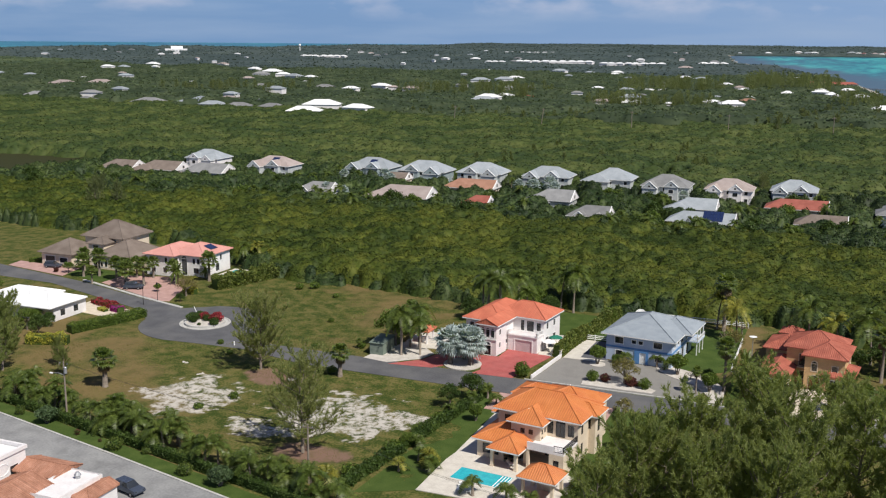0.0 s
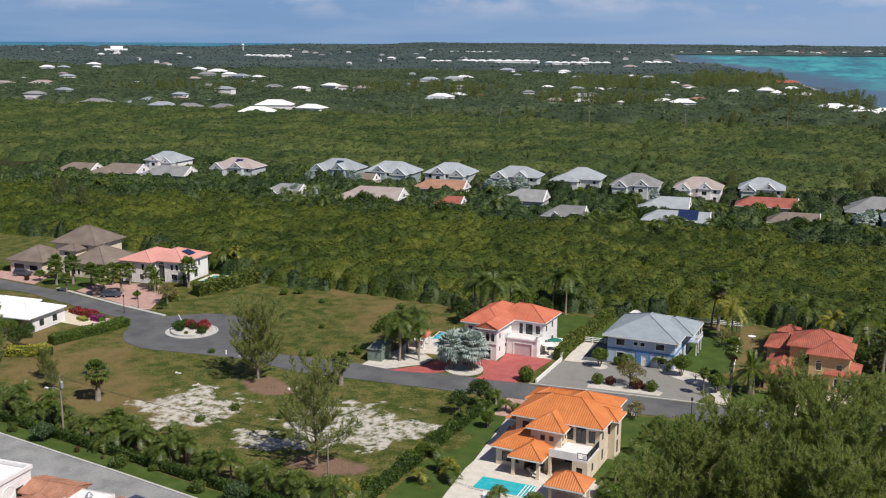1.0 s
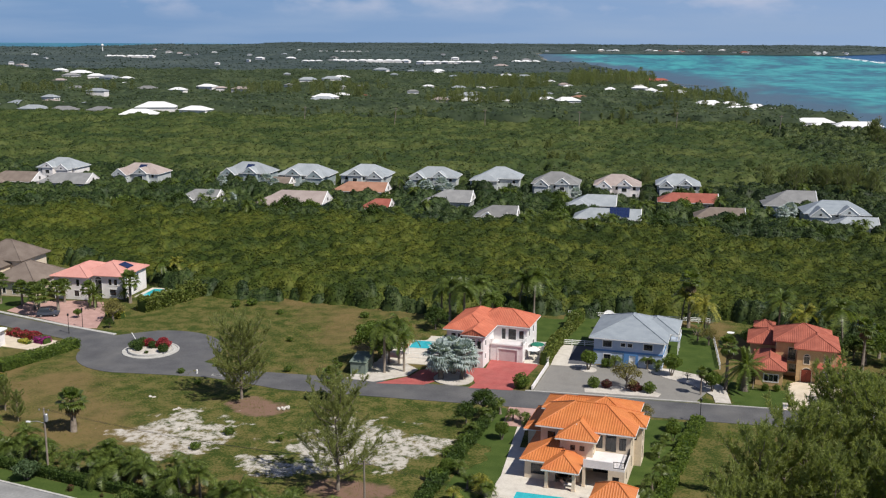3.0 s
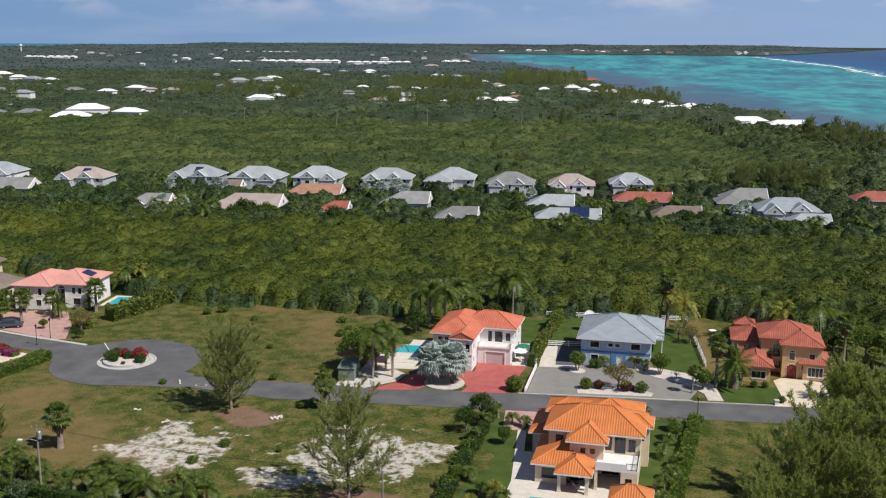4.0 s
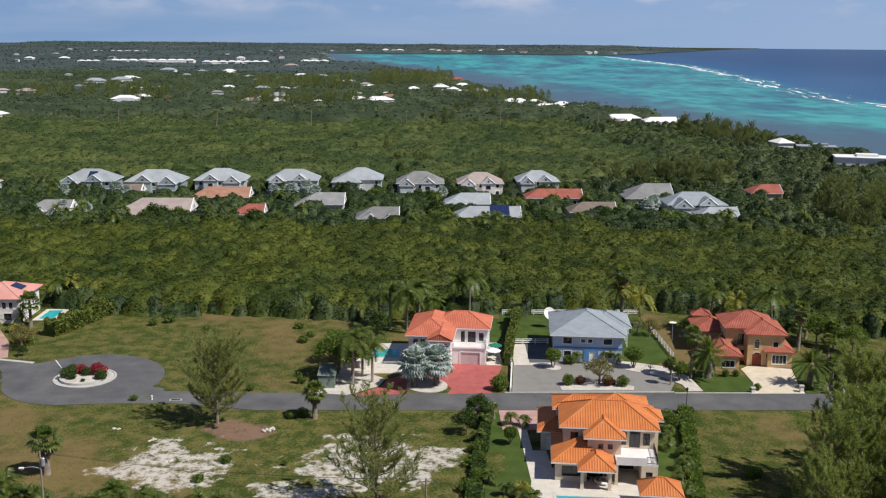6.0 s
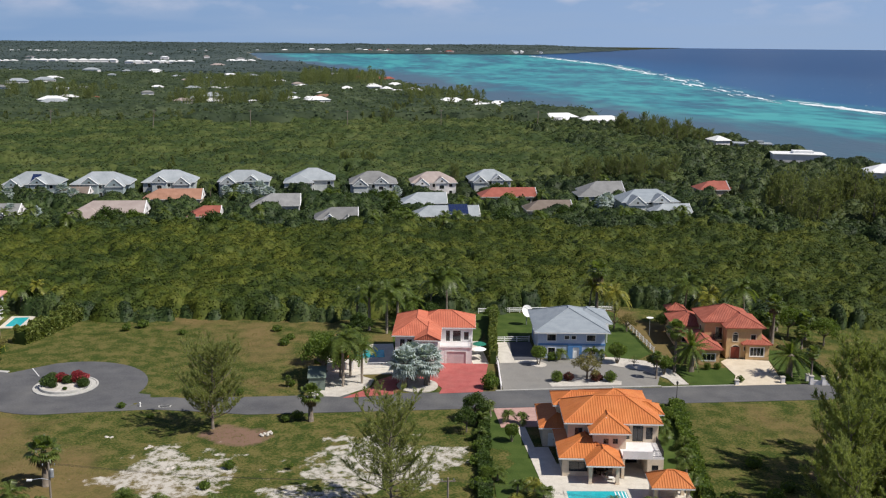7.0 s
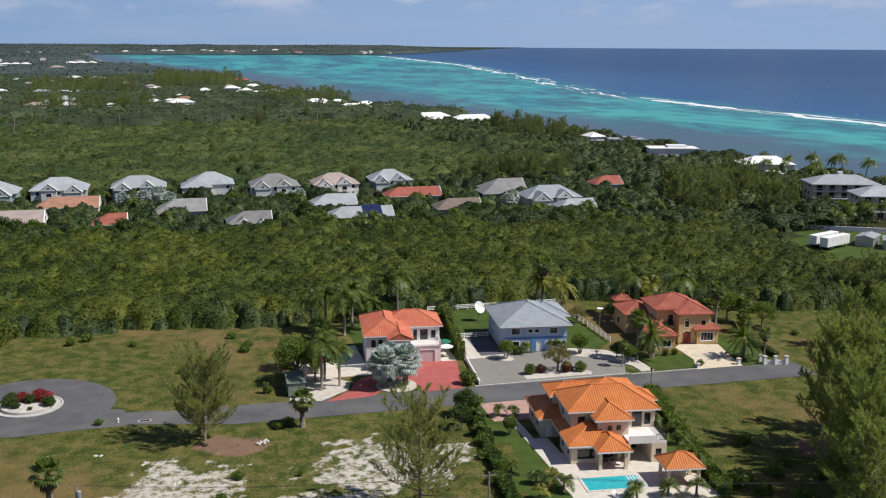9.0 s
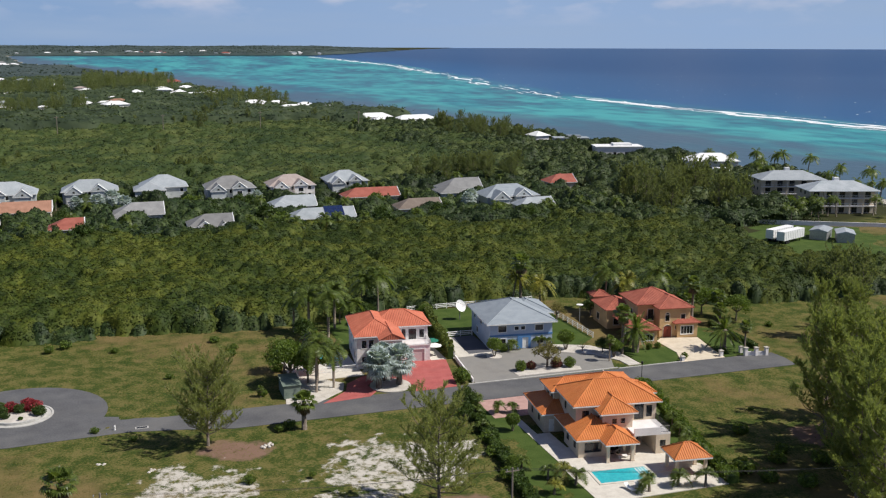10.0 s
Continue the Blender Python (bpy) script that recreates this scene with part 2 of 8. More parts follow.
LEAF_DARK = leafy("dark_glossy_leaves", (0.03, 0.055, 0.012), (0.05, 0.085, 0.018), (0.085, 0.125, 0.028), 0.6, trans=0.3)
LEAF_HEDGE = leafy("clipped_hedge_leaves", (0.06, 0.098, 0.016), (0.1, 0.148, 0.025), (0.148, 0.2, 0.036), 0.8, trans=0.35)
LEAF_PALM = leafy("palm_fronds", (0.06, 0.092, 0.018), (0.1, 0.138, 0.03), (0.155, 0.192, 0.048), 0.5, 0.4, 0.4)
LEAF_PALM_YELLOW = leafy("yellowed_palm_fronds", (0.11, 0.125, 0.02), (0.18, 0.185, 0.03), (0.27, 0.245, 0.042), 0.7, 0.45)
LEAF_SILVER = leafy("silver_palm_fronds", (0.2, 0.25, 0.24), (0.3, 0.355, 0.35), (0.42, 0.47, 0.46), 0.7, 0.5, 0.2)
LEAF_NEEDLE = leafy("casuarina_needles", (0.15, 0.17, 0.06), (0.22, 0.24, 0.09), (0.3, 0.31, 0.125), 0.5, 0.7, 0.5, 0.3)
LEAF_OLIVE = leafy("olive_shrub_leaves", (0.11, 0.1, 0.03), (0.175, 0.155, 0.05), (0.25, 0.22, 0.075), 0.8)
LEAF_RED = leafy("red_bougainvillea", (0.16, 0.02, 0.025), (0.26, 0.03, 0.04), (0.38, 0.06, 0.07), 1.0)
LEAF_MAROON = leafy("maroon_shrub_leaves", (0.06, 0.02, 0.018), (0.1, 0.032, 0.025), (0.14, 0.05, 0.04), 1.0)
LEAF_MAGENTA = leafy("magenta_bougainvillea", (0.22, 0.02, 0.14), (0.32, 0.03, 0.21), (0.42, 0.06, 0.3), 1.0)
LEAF_YELLOW = leafy("yellow_shrub_leaves", (0.2, 0.2, 0.03), (0.33, 0.32, 0.05), (0.45, 0.42, 0.07), 1.0)
LEAF_NEEDLE_DARK = leafy("dense_casuarina_needles", (0.135, 0.17, 0.055), (0.2, 0.235, 0.08), (0.275, 0.3, 0.108), 0.5, 0.7, 0.5, 0.3)
LEAF_NEEDLE_FAR = leafy("coastal_casuarina_needles", (0.115, 0.14, 0.06), (0.165, 0.19, 0.085), (0.225, 0.245, 0.11), 0.3, 0.7, 0.5, 0.3)
WEED = leafy("rough_grass_blades", (0.085, 0.094, 0.021), (0.13, 0.13, 0.033), (0.18, 0.165, 0.05), 0.3, 0.8, 0.45)


def glass_material():
    m = material("window_glass", [(0.03, 0.035, 0.04), (0.04, 0.046, 0.052), (0.05, 0.056, 0.062)], 0.7, 0.06, 0.0, spec=0.7)
    m.node_tree.nodes["Principled BSDF"].inputs["Transmission Weight"].default_value = 0.35
    return m


GLASS = glass_material()


def pool_material():
    m = material("pool_water", [(0.02, 0.36, 0.42), (0.03, 0.42, 0.48), (0.04, 0.47, 0.52)], 1.2, 0.06, 0.25, 3.0, 4, spec=0.5)
    return m


POOL = pool_material()


# ---- geometry helpers ----
class Geo:
    """Vertices and faces of one mesh."""

    def __init__(self):
        self.v, self.f = [], []

    def poly(self, *pts):
        k = len(self.v)
        self.v += [tuple(p) for p in pts]
        self.f.append(tuple(range(k, k + len(pts))))
        return self

    def box(self, x0, y0, z0, x1, y1, z1):
        k = len(self.v)
        self.v += [(x0, y0, z0), (x1, y0, z0), (x1, y1, z0), (x0, y1, z0), (x0, y0, z1), (x1, y0, z1), (x1, y1, z1), (x0, y1, z1)]
        self.f += [tuple(k + i for i in q) for q in ((0, 3, 2, 1), (4, 5, 6, 7), (0, 1, 5, 4), (1, 2, 6, 5), (2, 3, 7, 6), (3, 0, 4, 7))]
        return self

    def prism(self, pts, z0, z1):
        """An upright prism on a plan outline, given anticlockwise."""
        k, n = len(self.v), len(pts)
        self.v += [(p[0], p[1], z0) for p in pts] + [(p[0], p[1], z1) for p in pts]
        self.f.append(tuple(k + n + i for i in range(n)))
        self.f.append(tuple(k + n - 1 - i for i in range(n)))
        self.f += [(k + i, k + (i + 1) % n, k + n + (i + 1) % n, k + n + i) for i in range(n)]
        return self

    def tube(self, pts, radii, sides=6):
        """A tapered tube along points."""
        k = len(self.v)
        pts = [Vector(p) for p in pts]
        for i, p in enumerate(pts):
            d = (pts[min(i + 1, len(pts) - 1)] - pts[max(i - 1, 0)]).normalized()
            a = d.cross(Vector((0, 0, 1)) if abs(d.z) < 0.9 else Vector((1, 0, 0))).normalized()
            b = d.cross(a)
            for s in range(sides):
                w = 2 * math.pi * s / sides
                self.v.append(tuple(p + float(radii[i]) * (math.cos(w) * a + math.sin(w) * b)))
        for i in range(len(pts) - 1):
            for s in range(sides):
                q, r = k + i * sides, (s + 1) % sides
                self.f.append((q + s, q + r, q + sides + r, q + sides + s))
        self.f.append(tuple(k + s for s in range(sides)))
        self.f.append(tuple(k + (len(pts) - 1) * sides + s for s in reversed(range(sides))))
        return self

    def lathe(self, x, y, rings, sides=12):
        """rings: (radius, z) from below upwards."""
        k = len(self.v)
        for r, z in rings:
            self.v += [(x + r * math.cos(2 * math.pi * s / sides), y + r * math.sin(2 * math.pi * s / sides), z) for s in range(sides)]
        for i in range(len(rings) - 1):
            for s in range(sides):
                q, r = k + i * sides, (s + 1) % sides
                self.f.append((q + s, q + r, q + sides + r, q + sides + s))
        self.f.append(tuple(k + s for s in reversed(range(sides))))
        self.f.append(tuple(k + (len(rings) - 1) * sides + s for s in range(sides)))
        return self

    def mesh(self, name, mat, smooth=False):
        me = bpy.data.meshes.new(name)
        me.from_pydata(self.v, [], self.f)
        me.materials.append(mat)
        if smooth:
            me.polygons.foreach_set("use_smooth", [True] * len(me.polygons))
        me.update()
        return me


def part(name, geo, mat, parent=None, label="", smooth=False, at=None):
    ob = new(name, geo.mesh(name, mat, smooth) if isinstance(geo, Geo) else geo)
    if parent:
        ob.parent = parent
    if at:
        ob.matrix_basis = at
    if label:
        ob["label"] = label
    return ob


def thing(name, m, label, category, group="", kind=""):
    """An Empty at a thing's base, that parents its parts."""
    ob = new(name)
    ob.empty_display_size = 0.3
    ob.matrix_basis = m
    return tagged(ob, label, category, group, kind)


def solid(name, geo, mat, label, category, group="", kind="", at=None, smooth=False):
    """A thing of one mesh."""
    return tagged(part(name, geo, mat, None, label, smooth, at), label, category, group, kind)


def quads_mesh(name, corners, mat):
    """A mesh of loose triangles or quads from an array (n, 3 or 4, 3)."""
    n, k = corners.shape[:2]
    me = bpy.data.meshes.new(name)
    me.vertices.add(n * k)
    me.vertices.foreach_set("co", corners.astype(np.float32).ravel())
    me.loops.add(n * k)
    me.loops.foreach_set("vertex_index", np.arange(n * k, dtype=np.int32))
    me.polygons.add(n)
    me.polygons.foreach_set("loop_start", np.arange(0, n * k, k, dtype=np.int32))
    me.materials.append(mat)
    me.update(calc_edges=True)
    return me


def grid_mesh(name, X, Y, Z, mat, keep=None, smooth=True):
    """A mesh from 2D arrays of vertices; keep: which cells."""
    h, w = X.shape
    idx = np.arange(h * w).reshape(h, w)
    q = np.stack([idx[:-1, :-1], idx[:-1, 1:], idx[1:, 1:], idx[1:, :-1]], -1)
    q = q[keep] if keep is not None else q.reshape(-1, 4)
    co = np.stack([X, Y, Z], -1).reshape(-1, 3)
    used, inv = np.unique(q, return_inverse=True)
    inv = inv.reshape(-1, 4)
    me = bpy.data.meshes.new(name)
    me.vertices.add(len(used))
    me.vertices.foreach_set("co", co[used].astype(np.float32).ravel())
    me.loops.add(inv.size)
    me.loops.foreach_set("vertex_index", inv.astype(np.int32).ravel())
    me.polygons.add(len(inv))
    me.polygons.foreach_set("loop_start", np.arange(0, inv.size, 4, dtype=np.int32))
    me.polygons.foreach_set("use_smooth", np.full(len(inv), smooth))
    me.materials.append(mat)
    me.update(calc_edges=True)
    return me, used


def attribute(me, name, values):
    a = me.attributes.new(name, "FLOAT", "POINT")
    a.data.foreach_set("value", np.asarray(values, np.float32).ravel())


def hash2(i, j, seed):
    h = (i.astype(np.int64) * 374761393 + j.astype(np.int64) * 668265263 + seed * 974634777) & 0x7FFFFFFF
    h = ((h ^ (h >> 13)) * 1274126177) & 0x7FFFFFFF
    return ((h ^ (h >> 16)) & 0xFFFF) / 65535.0


def vnoise(x, y, seed=0, octaves=4):
    """Value noise on arrays, 0 to 1."""
    out, amp, tot = 0.0, 1.0, 0.0
    for o in range(octaves):
        i, j = np.floor(x), np.floor(y)
        u, v = x - i, y - j
        u, v = u * u * (3 - 2 * u), v * v * (3 - 2 * v)
        a, b = hash2(i, j, seed + o), hash2(i + 1, j, seed + o)
        c, d = hash2(i, j + 1, seed + o), hash2(i + 1, j + 1, seed + o)
        out = out + amp * ((a * (1 - u) + b * u) * (1 - v) + (c * (1 - u) + d * u) * v)
        tot += amp
        amp *= 0.5
        x, y = x * 2.03 + 17.1, y * 2.03 - 9.7
    return out / tot


def smooth01(a, b, x):
    t = np.clip((x - a) / (b - a), 0, 1)
    return t * t * (3 - 2 * t)


rng = np.random.default_rng(7)

# ---- the lie of the land ----
CX, CY, EYEZ = -55.0, 2.0, 59.2


def true_range(s):
    """Beyond 2 km the land is drawn together, so that the horizon lies within the sheet."""
    return s + np.clip((s - 2000) / 2850, 0, 1) ** 2 * 17000


def bend(x, y):
    """Height of the level ground, bent so that what is drawn together keeps its angle under the eye."""
    s = np.maximum(np.hypot(x - CX, y - CY), 1.0)
    r = true_range(s)
    return np.where(s > 2000, EYEZ - s * (EYEZ / r + (r - 2000) / 1.49e7), 0.0)


def true_place(x, y):
    s = np.maximum(np.hypot(x - CX, y - CY), 1.0)
    k = true_range(s) / s
    return CX + (x - CX) * k, CY + (y - CY) * k


COAST_Y = [-9000, 0, 250, 322, 441, 571, 688, 948, 1294, 1644, 2400, 3239, 4700, 5300]
COAST_X = [310, 225, 182, 182, 188, 174, 148, 84, 30, 0, -120, -330, -500, -560]
REEF_Y = [-9000, 300, 604, 854, 1010, 1142, 1281, 1928, 2833, 4737, 40000]
REEF_X = [520, 445, 429, 409, 399, 393, 410, 528, 660, 772, 2600]


def sea_depth(x, y):
    """Metres out from the shore: positive over water, negative over land."""
    tx, ty = true_place(x, y)
    d = tx - np.interp(ty, COAST_Y, COAST_X) + (vnoise(ty / 60, ty * 0 + 3, 5) - 0.5) * 22
    far_shore = 5200 + np.clip(tx - 900, 0, None) * 2.6
    d = np.where(ty > 4200, np.minimum(d, far_shore - ty), d)
    bearing = np.degrees(np.arctan2(tx, ty))
    sound = np.minimum(np.hypot(tx, ty) - np.interp(bearing, [-80, -45, -29, -22, -17], [5600, 5900, 7900, 11700, 30000]), (-17 - bearing) * 200)
    return np.maximum(d, sound)


# ---- ground: one sheet to the horizon ----
def graded(lo, hi, step, end_lo, end_hi, grow=1.12):
    mid = list(np.arange(lo, hi + 1e-6, step))
    up, down, s = [mid[-1]], [mid[0]], step
    while up[-1] < end_hi:
        s = min(s * grow, 90)
        up.append(up[-1] + s)
    s = step
    while down[-1] > end_lo:
        s = min(s * grow, 90)
        down.append(down[-1] - s)
    return np.array(down[:0:-1] + mid + up[1:])


gx, gy = graded(-150, 20, 0.8, -4800, 3800), graded(104, 214, 0.8, -600, 4800)
GX, GY = np.meshgrid(gx, gy)
depth = sea_depth(GX, GY)


def blob(x, y, cx, cy, rx, ry, turn=0.0):
    c, s = math.cos(radians(turn)), math.sin(radians(turn))
    u, v = (x - cx) * c + (y - cy) * s, (y - cy) * c - (x - cx) * s
    return 1 - np.hypot(u / rx, v / ry)


def built(x, y):
    """1 where roads, drives and gardens lie level."""
    road = smooth01(6, 4.5, abs(y - 162.3)) * smooth01(-112, -108, x) * smooth01(14, 9, x)
    circle = smooth01(17, 14.5, np.hypot(x + 125, y - 174))
    plots = smooth01(-76, -72, x) * smooth01(8, 4, x) * smooth01(167, 169, y) * smooth01(215, 211, y)
    home = smooth01(-54, -51, x) * smooth01(-26, -29, x) * smooth01(114, 117, y)
    west = smooth01(-128, -132, x) * smooth01(150, 160, y)
    near = smooth01(122, 119, y + (x + 123.9) * 0.228)
    return np.clip(road + circle + plots + home + west + near, 0, 1)


level = built(GX, GY)
rough_ground = (vnoise(GX / 14, GY / 14, 2) - 0.5) * 0.7 + (vnoise(GX / 2.5, GY / 2.5, 3) - 0.5) * 0.22
GZ = -0.06 + rough_ground * (1 - level) * smooth01(60, 90, GY) + bend(GX, GY) - 4.5 * smooth01(-8, 25, depth)
n1, n2 = vnoise(GX / 5, GY / 5, 11), vnoise(GX / 1.8, GY / 1.8, 12)
wob = (n1 - 0.5) * 1.1 + (n2 - 0.5) * 0.7
sand = np.maximum.reduce([blob(GX, GY, -102, 136.5, 11.5, 12.5, -10), blob(GX, GY, -73, 138, 16.5, 12.5, 10), blob(GX, GY, -83, 128, 8, 5)]) + wob * 0.9
sand = np.maximum(smooth01(0.0, 0.4, sand), smooth01(-22, -12, depth))
litter = np.maximum.reduce([blob(GX, GY, -93.5, 149.5, 8, 5, -15), blob(GX, GY, -70, 122.5, 8, 5), blob(GX, GY, -7, 127, 9, 6)]) + wob * 0.5
litter = smooth01(0.0, 0.45, litter)
dry = smooth01(0.35, 0.7, vnoise(GX / 22, GY / 22, 21, 3) * 0.6 + n1 * 0.4)
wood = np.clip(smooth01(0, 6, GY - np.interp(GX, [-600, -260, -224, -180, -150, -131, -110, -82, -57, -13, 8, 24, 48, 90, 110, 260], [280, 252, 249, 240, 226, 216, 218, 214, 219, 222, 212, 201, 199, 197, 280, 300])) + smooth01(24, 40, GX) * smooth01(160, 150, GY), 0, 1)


def ground_material():
    m = material("rough_grass_ground", [(0.04, 0.06, 0.012), (0.08, 0.09, 0.022), (0.14, 0.122, 0.042)], 0.35, 0.95, 0.9, 9, 8, spec=0.1, span=0.15)
    n, l = m.node_tree.nodes, m.node_tree.links
    b = n["Principled BSDF"]
    col = b.inputs["Base Color"].links[0].from_socket
    geo = n.new("ShaderNodeNewGeometry")
    grit = n.new("ShaderNodeTexNoise")
    grit.inputs["Scale"].default_value, grit.inputs["Detail"].default_value, grit.inputs["Roughness"].default_value = 0.62, 12.0, 0.74
    l.new(geo.outputs["Position"], grit.inputs["Vector"])
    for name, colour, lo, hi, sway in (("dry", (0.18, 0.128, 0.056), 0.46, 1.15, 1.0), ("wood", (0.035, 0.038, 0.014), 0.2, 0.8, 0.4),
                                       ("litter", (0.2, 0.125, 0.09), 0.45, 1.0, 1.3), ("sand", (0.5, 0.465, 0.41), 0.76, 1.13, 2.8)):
        at = n.new("ShaderNodeAttribute")
        at.attribute_name = name
        ad = n.new("ShaderNodeMath")
        ad.operation = "MULTIPLY_ADD"
        l.new(grit.outputs["Fac"], ad.inputs[0])
        ad.inputs[1].default_value = sway
        sh = n.new("ShaderNodeMath")
        sh.operation = "SUBTRACT"
        l.new(at.outputs["Fac"], sh.inputs[0])
        sh.inputs[1].default_value = sway * 0.5
        l.new(sh.outputs[0], ad.inputs[2])
        mr = n.new("ShaderNodeMapRange")
        mr.inputs[1].default_value, mr.inputs[2].default_value = lo, hi
        l.new(ad.outputs[0], mr.inputs[0])
        mx = n.new("ShaderNodeMixRGB")
        mx.inputs[2].default_value = (*colour, 1)
        l.new(mr.outputs[0], mx.inputs[0])
        l.new(col, mx.inputs[1])
        col = mx.outputs[0]
    l.new(col, b.inputs["Base Color"])
    return m


ground_me, used = grid_mesh("ground", GX, GY, GZ, ground_material())
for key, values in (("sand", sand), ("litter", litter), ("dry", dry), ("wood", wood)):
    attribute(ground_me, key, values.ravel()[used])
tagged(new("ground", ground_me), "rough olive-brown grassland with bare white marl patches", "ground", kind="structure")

# ---- sea ----
sx, sy = graded(150, 520, 5, -4800, 3900, 1.06), graded(300, 1300, 7, -700, 4800, 1.06)
SX, SY = np.meshgrid(sx, sy)
sdepth = sea_depth(SX, SY)
SZ = bend(SX, SY) - 1.3
TX, TY = true_place(SX, SY)
reef = TX - np.interp(TY, REEF_Y, REEF_X)
reef = np.where(TY > 4737, np.minimum(reef, 600), reef)
reef = np.where((TX < -1500) & (TY > 3000), 15, np.where((TX < 0) & (TY > 5000), -300, reef))
near_keep = (sdepth[:-1, :-1] > -60) | (sdepth[1:, 1:] > -60)


def sea_material():
    m = material("sea_water", [(0.012, 0.1, 0.13), (0.012, 0.2, 0.21), (0.04, 0.33, 0.3)], 0.011, 0.3, 0.0, detail=10.0, fine=5.0, spec=0.12, stretch=(1.0, 0.5, 1), span=0.16)
    n, l = m.node_tree.nodes, m.node_tree.links
    b = n["Principled BSDF"]
    col = b.inputs["Base Color"].links[0].from_socket
    geo = n.new("ShaderNodeNewGeometry")
    ns = n.new("ShaderNodeTexNoise")
    ns.inputs["Scale"].default_value, ns.inputs["Detail"].default_value = 0.016, 10.0
    mp = n.new("ShaderNodeMapping")
    mp.inputs["Scale"].default_value = (1.6, 0.6, 1)
    l.new(geo.outputs["Position"], mp.inputs["Vector"])
    l.new(mp.outputs[0], ns.inputs["Vector"])

    def layer(name, colour, lo, hi, sway):
        nonlocal col
        at = n.new("ShaderNodeAttribute")
        at.attribute_name = name
        ad = n.new("ShaderNodeMath")
        ad.operation = "MULTIPLY_ADD"
        ce = n.new("ShaderNodeMath")
        ce.operation = "SUBTRACT"
        l.new(ns.outputs["Fac"], ce.inputs[0])
        ce.inputs[1].default_value = 0.5
        l.new(ce.outputs[0], ad.inputs[0])
        ad.inputs[1].default_value = sway
        l.new(at.outputs["Fac"], ad.inputs[2])
        mr = n.new("ShaderNodeMapRange")
        mr.inputs[1].default_value, mr.inputs[2].default_value = lo, hi
        l.new(ad.outputs[0], mr.inputs[0])
        mx = n.new("ShaderNodeMixRGB")
        mx.inputs[2].default_value = (*colour, 1)
        l.new(mr.outputs[0], mx.inputs[0])
        l.new(col, mx.inputs[1])
        col = mx.outputs[0]

    layer("shallows", (0.045, 0.085, 0.105), 150, 60, 190)
    layer("reef", (0.0, 0.062, 0.17), -20, 60, 60)
    layer("reef", (0.0, 0.036, 0.115), 60, 420, 160)
    l.new(col, b.inputs["Base Color"])
    wv = n.new("ShaderNodeTexNoise")
    wv.inputs["Scale"].default_value, wv.inputs["Detail"].default_value = 0.12, 6.0
    l.new(mp.outputs[0], wv.inputs["Vector"])
    bp = n.new("ShaderNodeBump")
    bp.inputs["Strength"].default_value, bp.inputs["Distance"].default_value = 0.5, 0.6
    l.new(wv.outputs["Fac"], bp.inputs["Height"])
    l.new(bp.outputs[0], b.inputs["Normal"])
    return m


sea_me, used = grid_mesh("sea", SX, SY, SZ, sea_material(), near_keep)
attribute(sea_me, "reef", reef.ravel()[used])
attribute(sea_me, "shallows", sdepth.ravel()[used])
tagged(new("sea", sea_me), "turquoise lagoon water with deep blue sea beyond the reef", "sea", kind="structure")
FOAM = material("white_surf_foam", [(0.6, 0.66, 0.68), (0.76, 0.79, 0.8), (0.8, 0.82, 0.82)], 0.15, 0.9, 0.8, 1.5)


def surf():
    """Broken lines of breaking waves along the reef, low ridges of foam."""
    rows = []
    for band, (off, wide, lo, seed) in enumerate(((0, 5.0, 0.32, 1), (12, 3, 0.5, 2), (30, 3, 0.6, 3), (-8, 2.2, 0.48, 4), (20, 2, 0.5, 6), (-15, 1.5, 0.5, 7))):
        y = np.arange(150, 4600, 4.0)
        x = np.interp(y, REEF_Y, REEF_X) + off + (vnoise(y / 50, y * 0, seed) - 0.5) * 26 + (vnoise(y / 7, y * 0, seed + 30) - 0.5) * 5
        w = wide * np.clip((vnoise(y / 70, y * 0 + 5, seed + 10) - lo) / 0.3, 0, 1) * (0.5 + vnoise(y / 9, y * 0, seed + 20))
        w = np.where((y > 1215) & (y < 1255), 0, w)
        s = np.hypot(x - CX, y - CY)
        k = np.where(s > 2000, np.interp(s, true_range(np.arange(0, 4850.0, 10)), np.arange(0, 4850.0, 10)) / s, 1.0)
        qx, qy = CX + (x - CX) * k, CY + (y - CY) * k
        z = bend(qx, qy) - 1.2
        h = 0.9 * np.clip(w / 6, 0, 1)
        keep = (w[:-1] > 0.3) & (w[1:] > 0.3)
        a = np.stack([qx - w, qy, z], -1)
        c = np.stack([qx + w * 0.2, qy, z + h], -1)
        d = np.stack([qx + w, qy, z], -1)
        for p, q in ((a, c), (c, d)):
            rows.append(np.stack([p[:-1], q[:-1], q[1:], p[1:]], 1)[keep])
    r = np.random.default_rng(17)
    y = r.uniform(250, 2300, 170)
    x = np.interp(y, REEF_Y, REEF_X) + 40 + r.uniform(0, 1, 170) ** 1.5 * 900
    a, w = r.uniform(0.4, 1.5, 170), r.uniform(0.2, 0.5, 170)
    z = bend(x, y) - 1.22
    rows.append(np.stack([np.stack([x - w, y - a, z], -1), np.stack([x + w, y - a * 0.6, z + 0.3], -1), np.stack([x + w, y + a, z + 0.3], -1), np.stack([x - w, y + a * 0.7, z], -1)], 1))
    return quads_mesh("surf", np.concatenate(rows), FOAM)


tagged(new("surf", surf()), "white lines of surf breaking on the reef", "surf", kind="stuff")


# ---- roads ----
def arc(cx, cy, r, a0, a1, n):
    return [(cx + r * math.cos(radians(a0 + (a1 - a0) * i / n)), cy + r * math.sin(radians(a0 + (a1 - a0) * i / n))) for i in range(n + 1)]


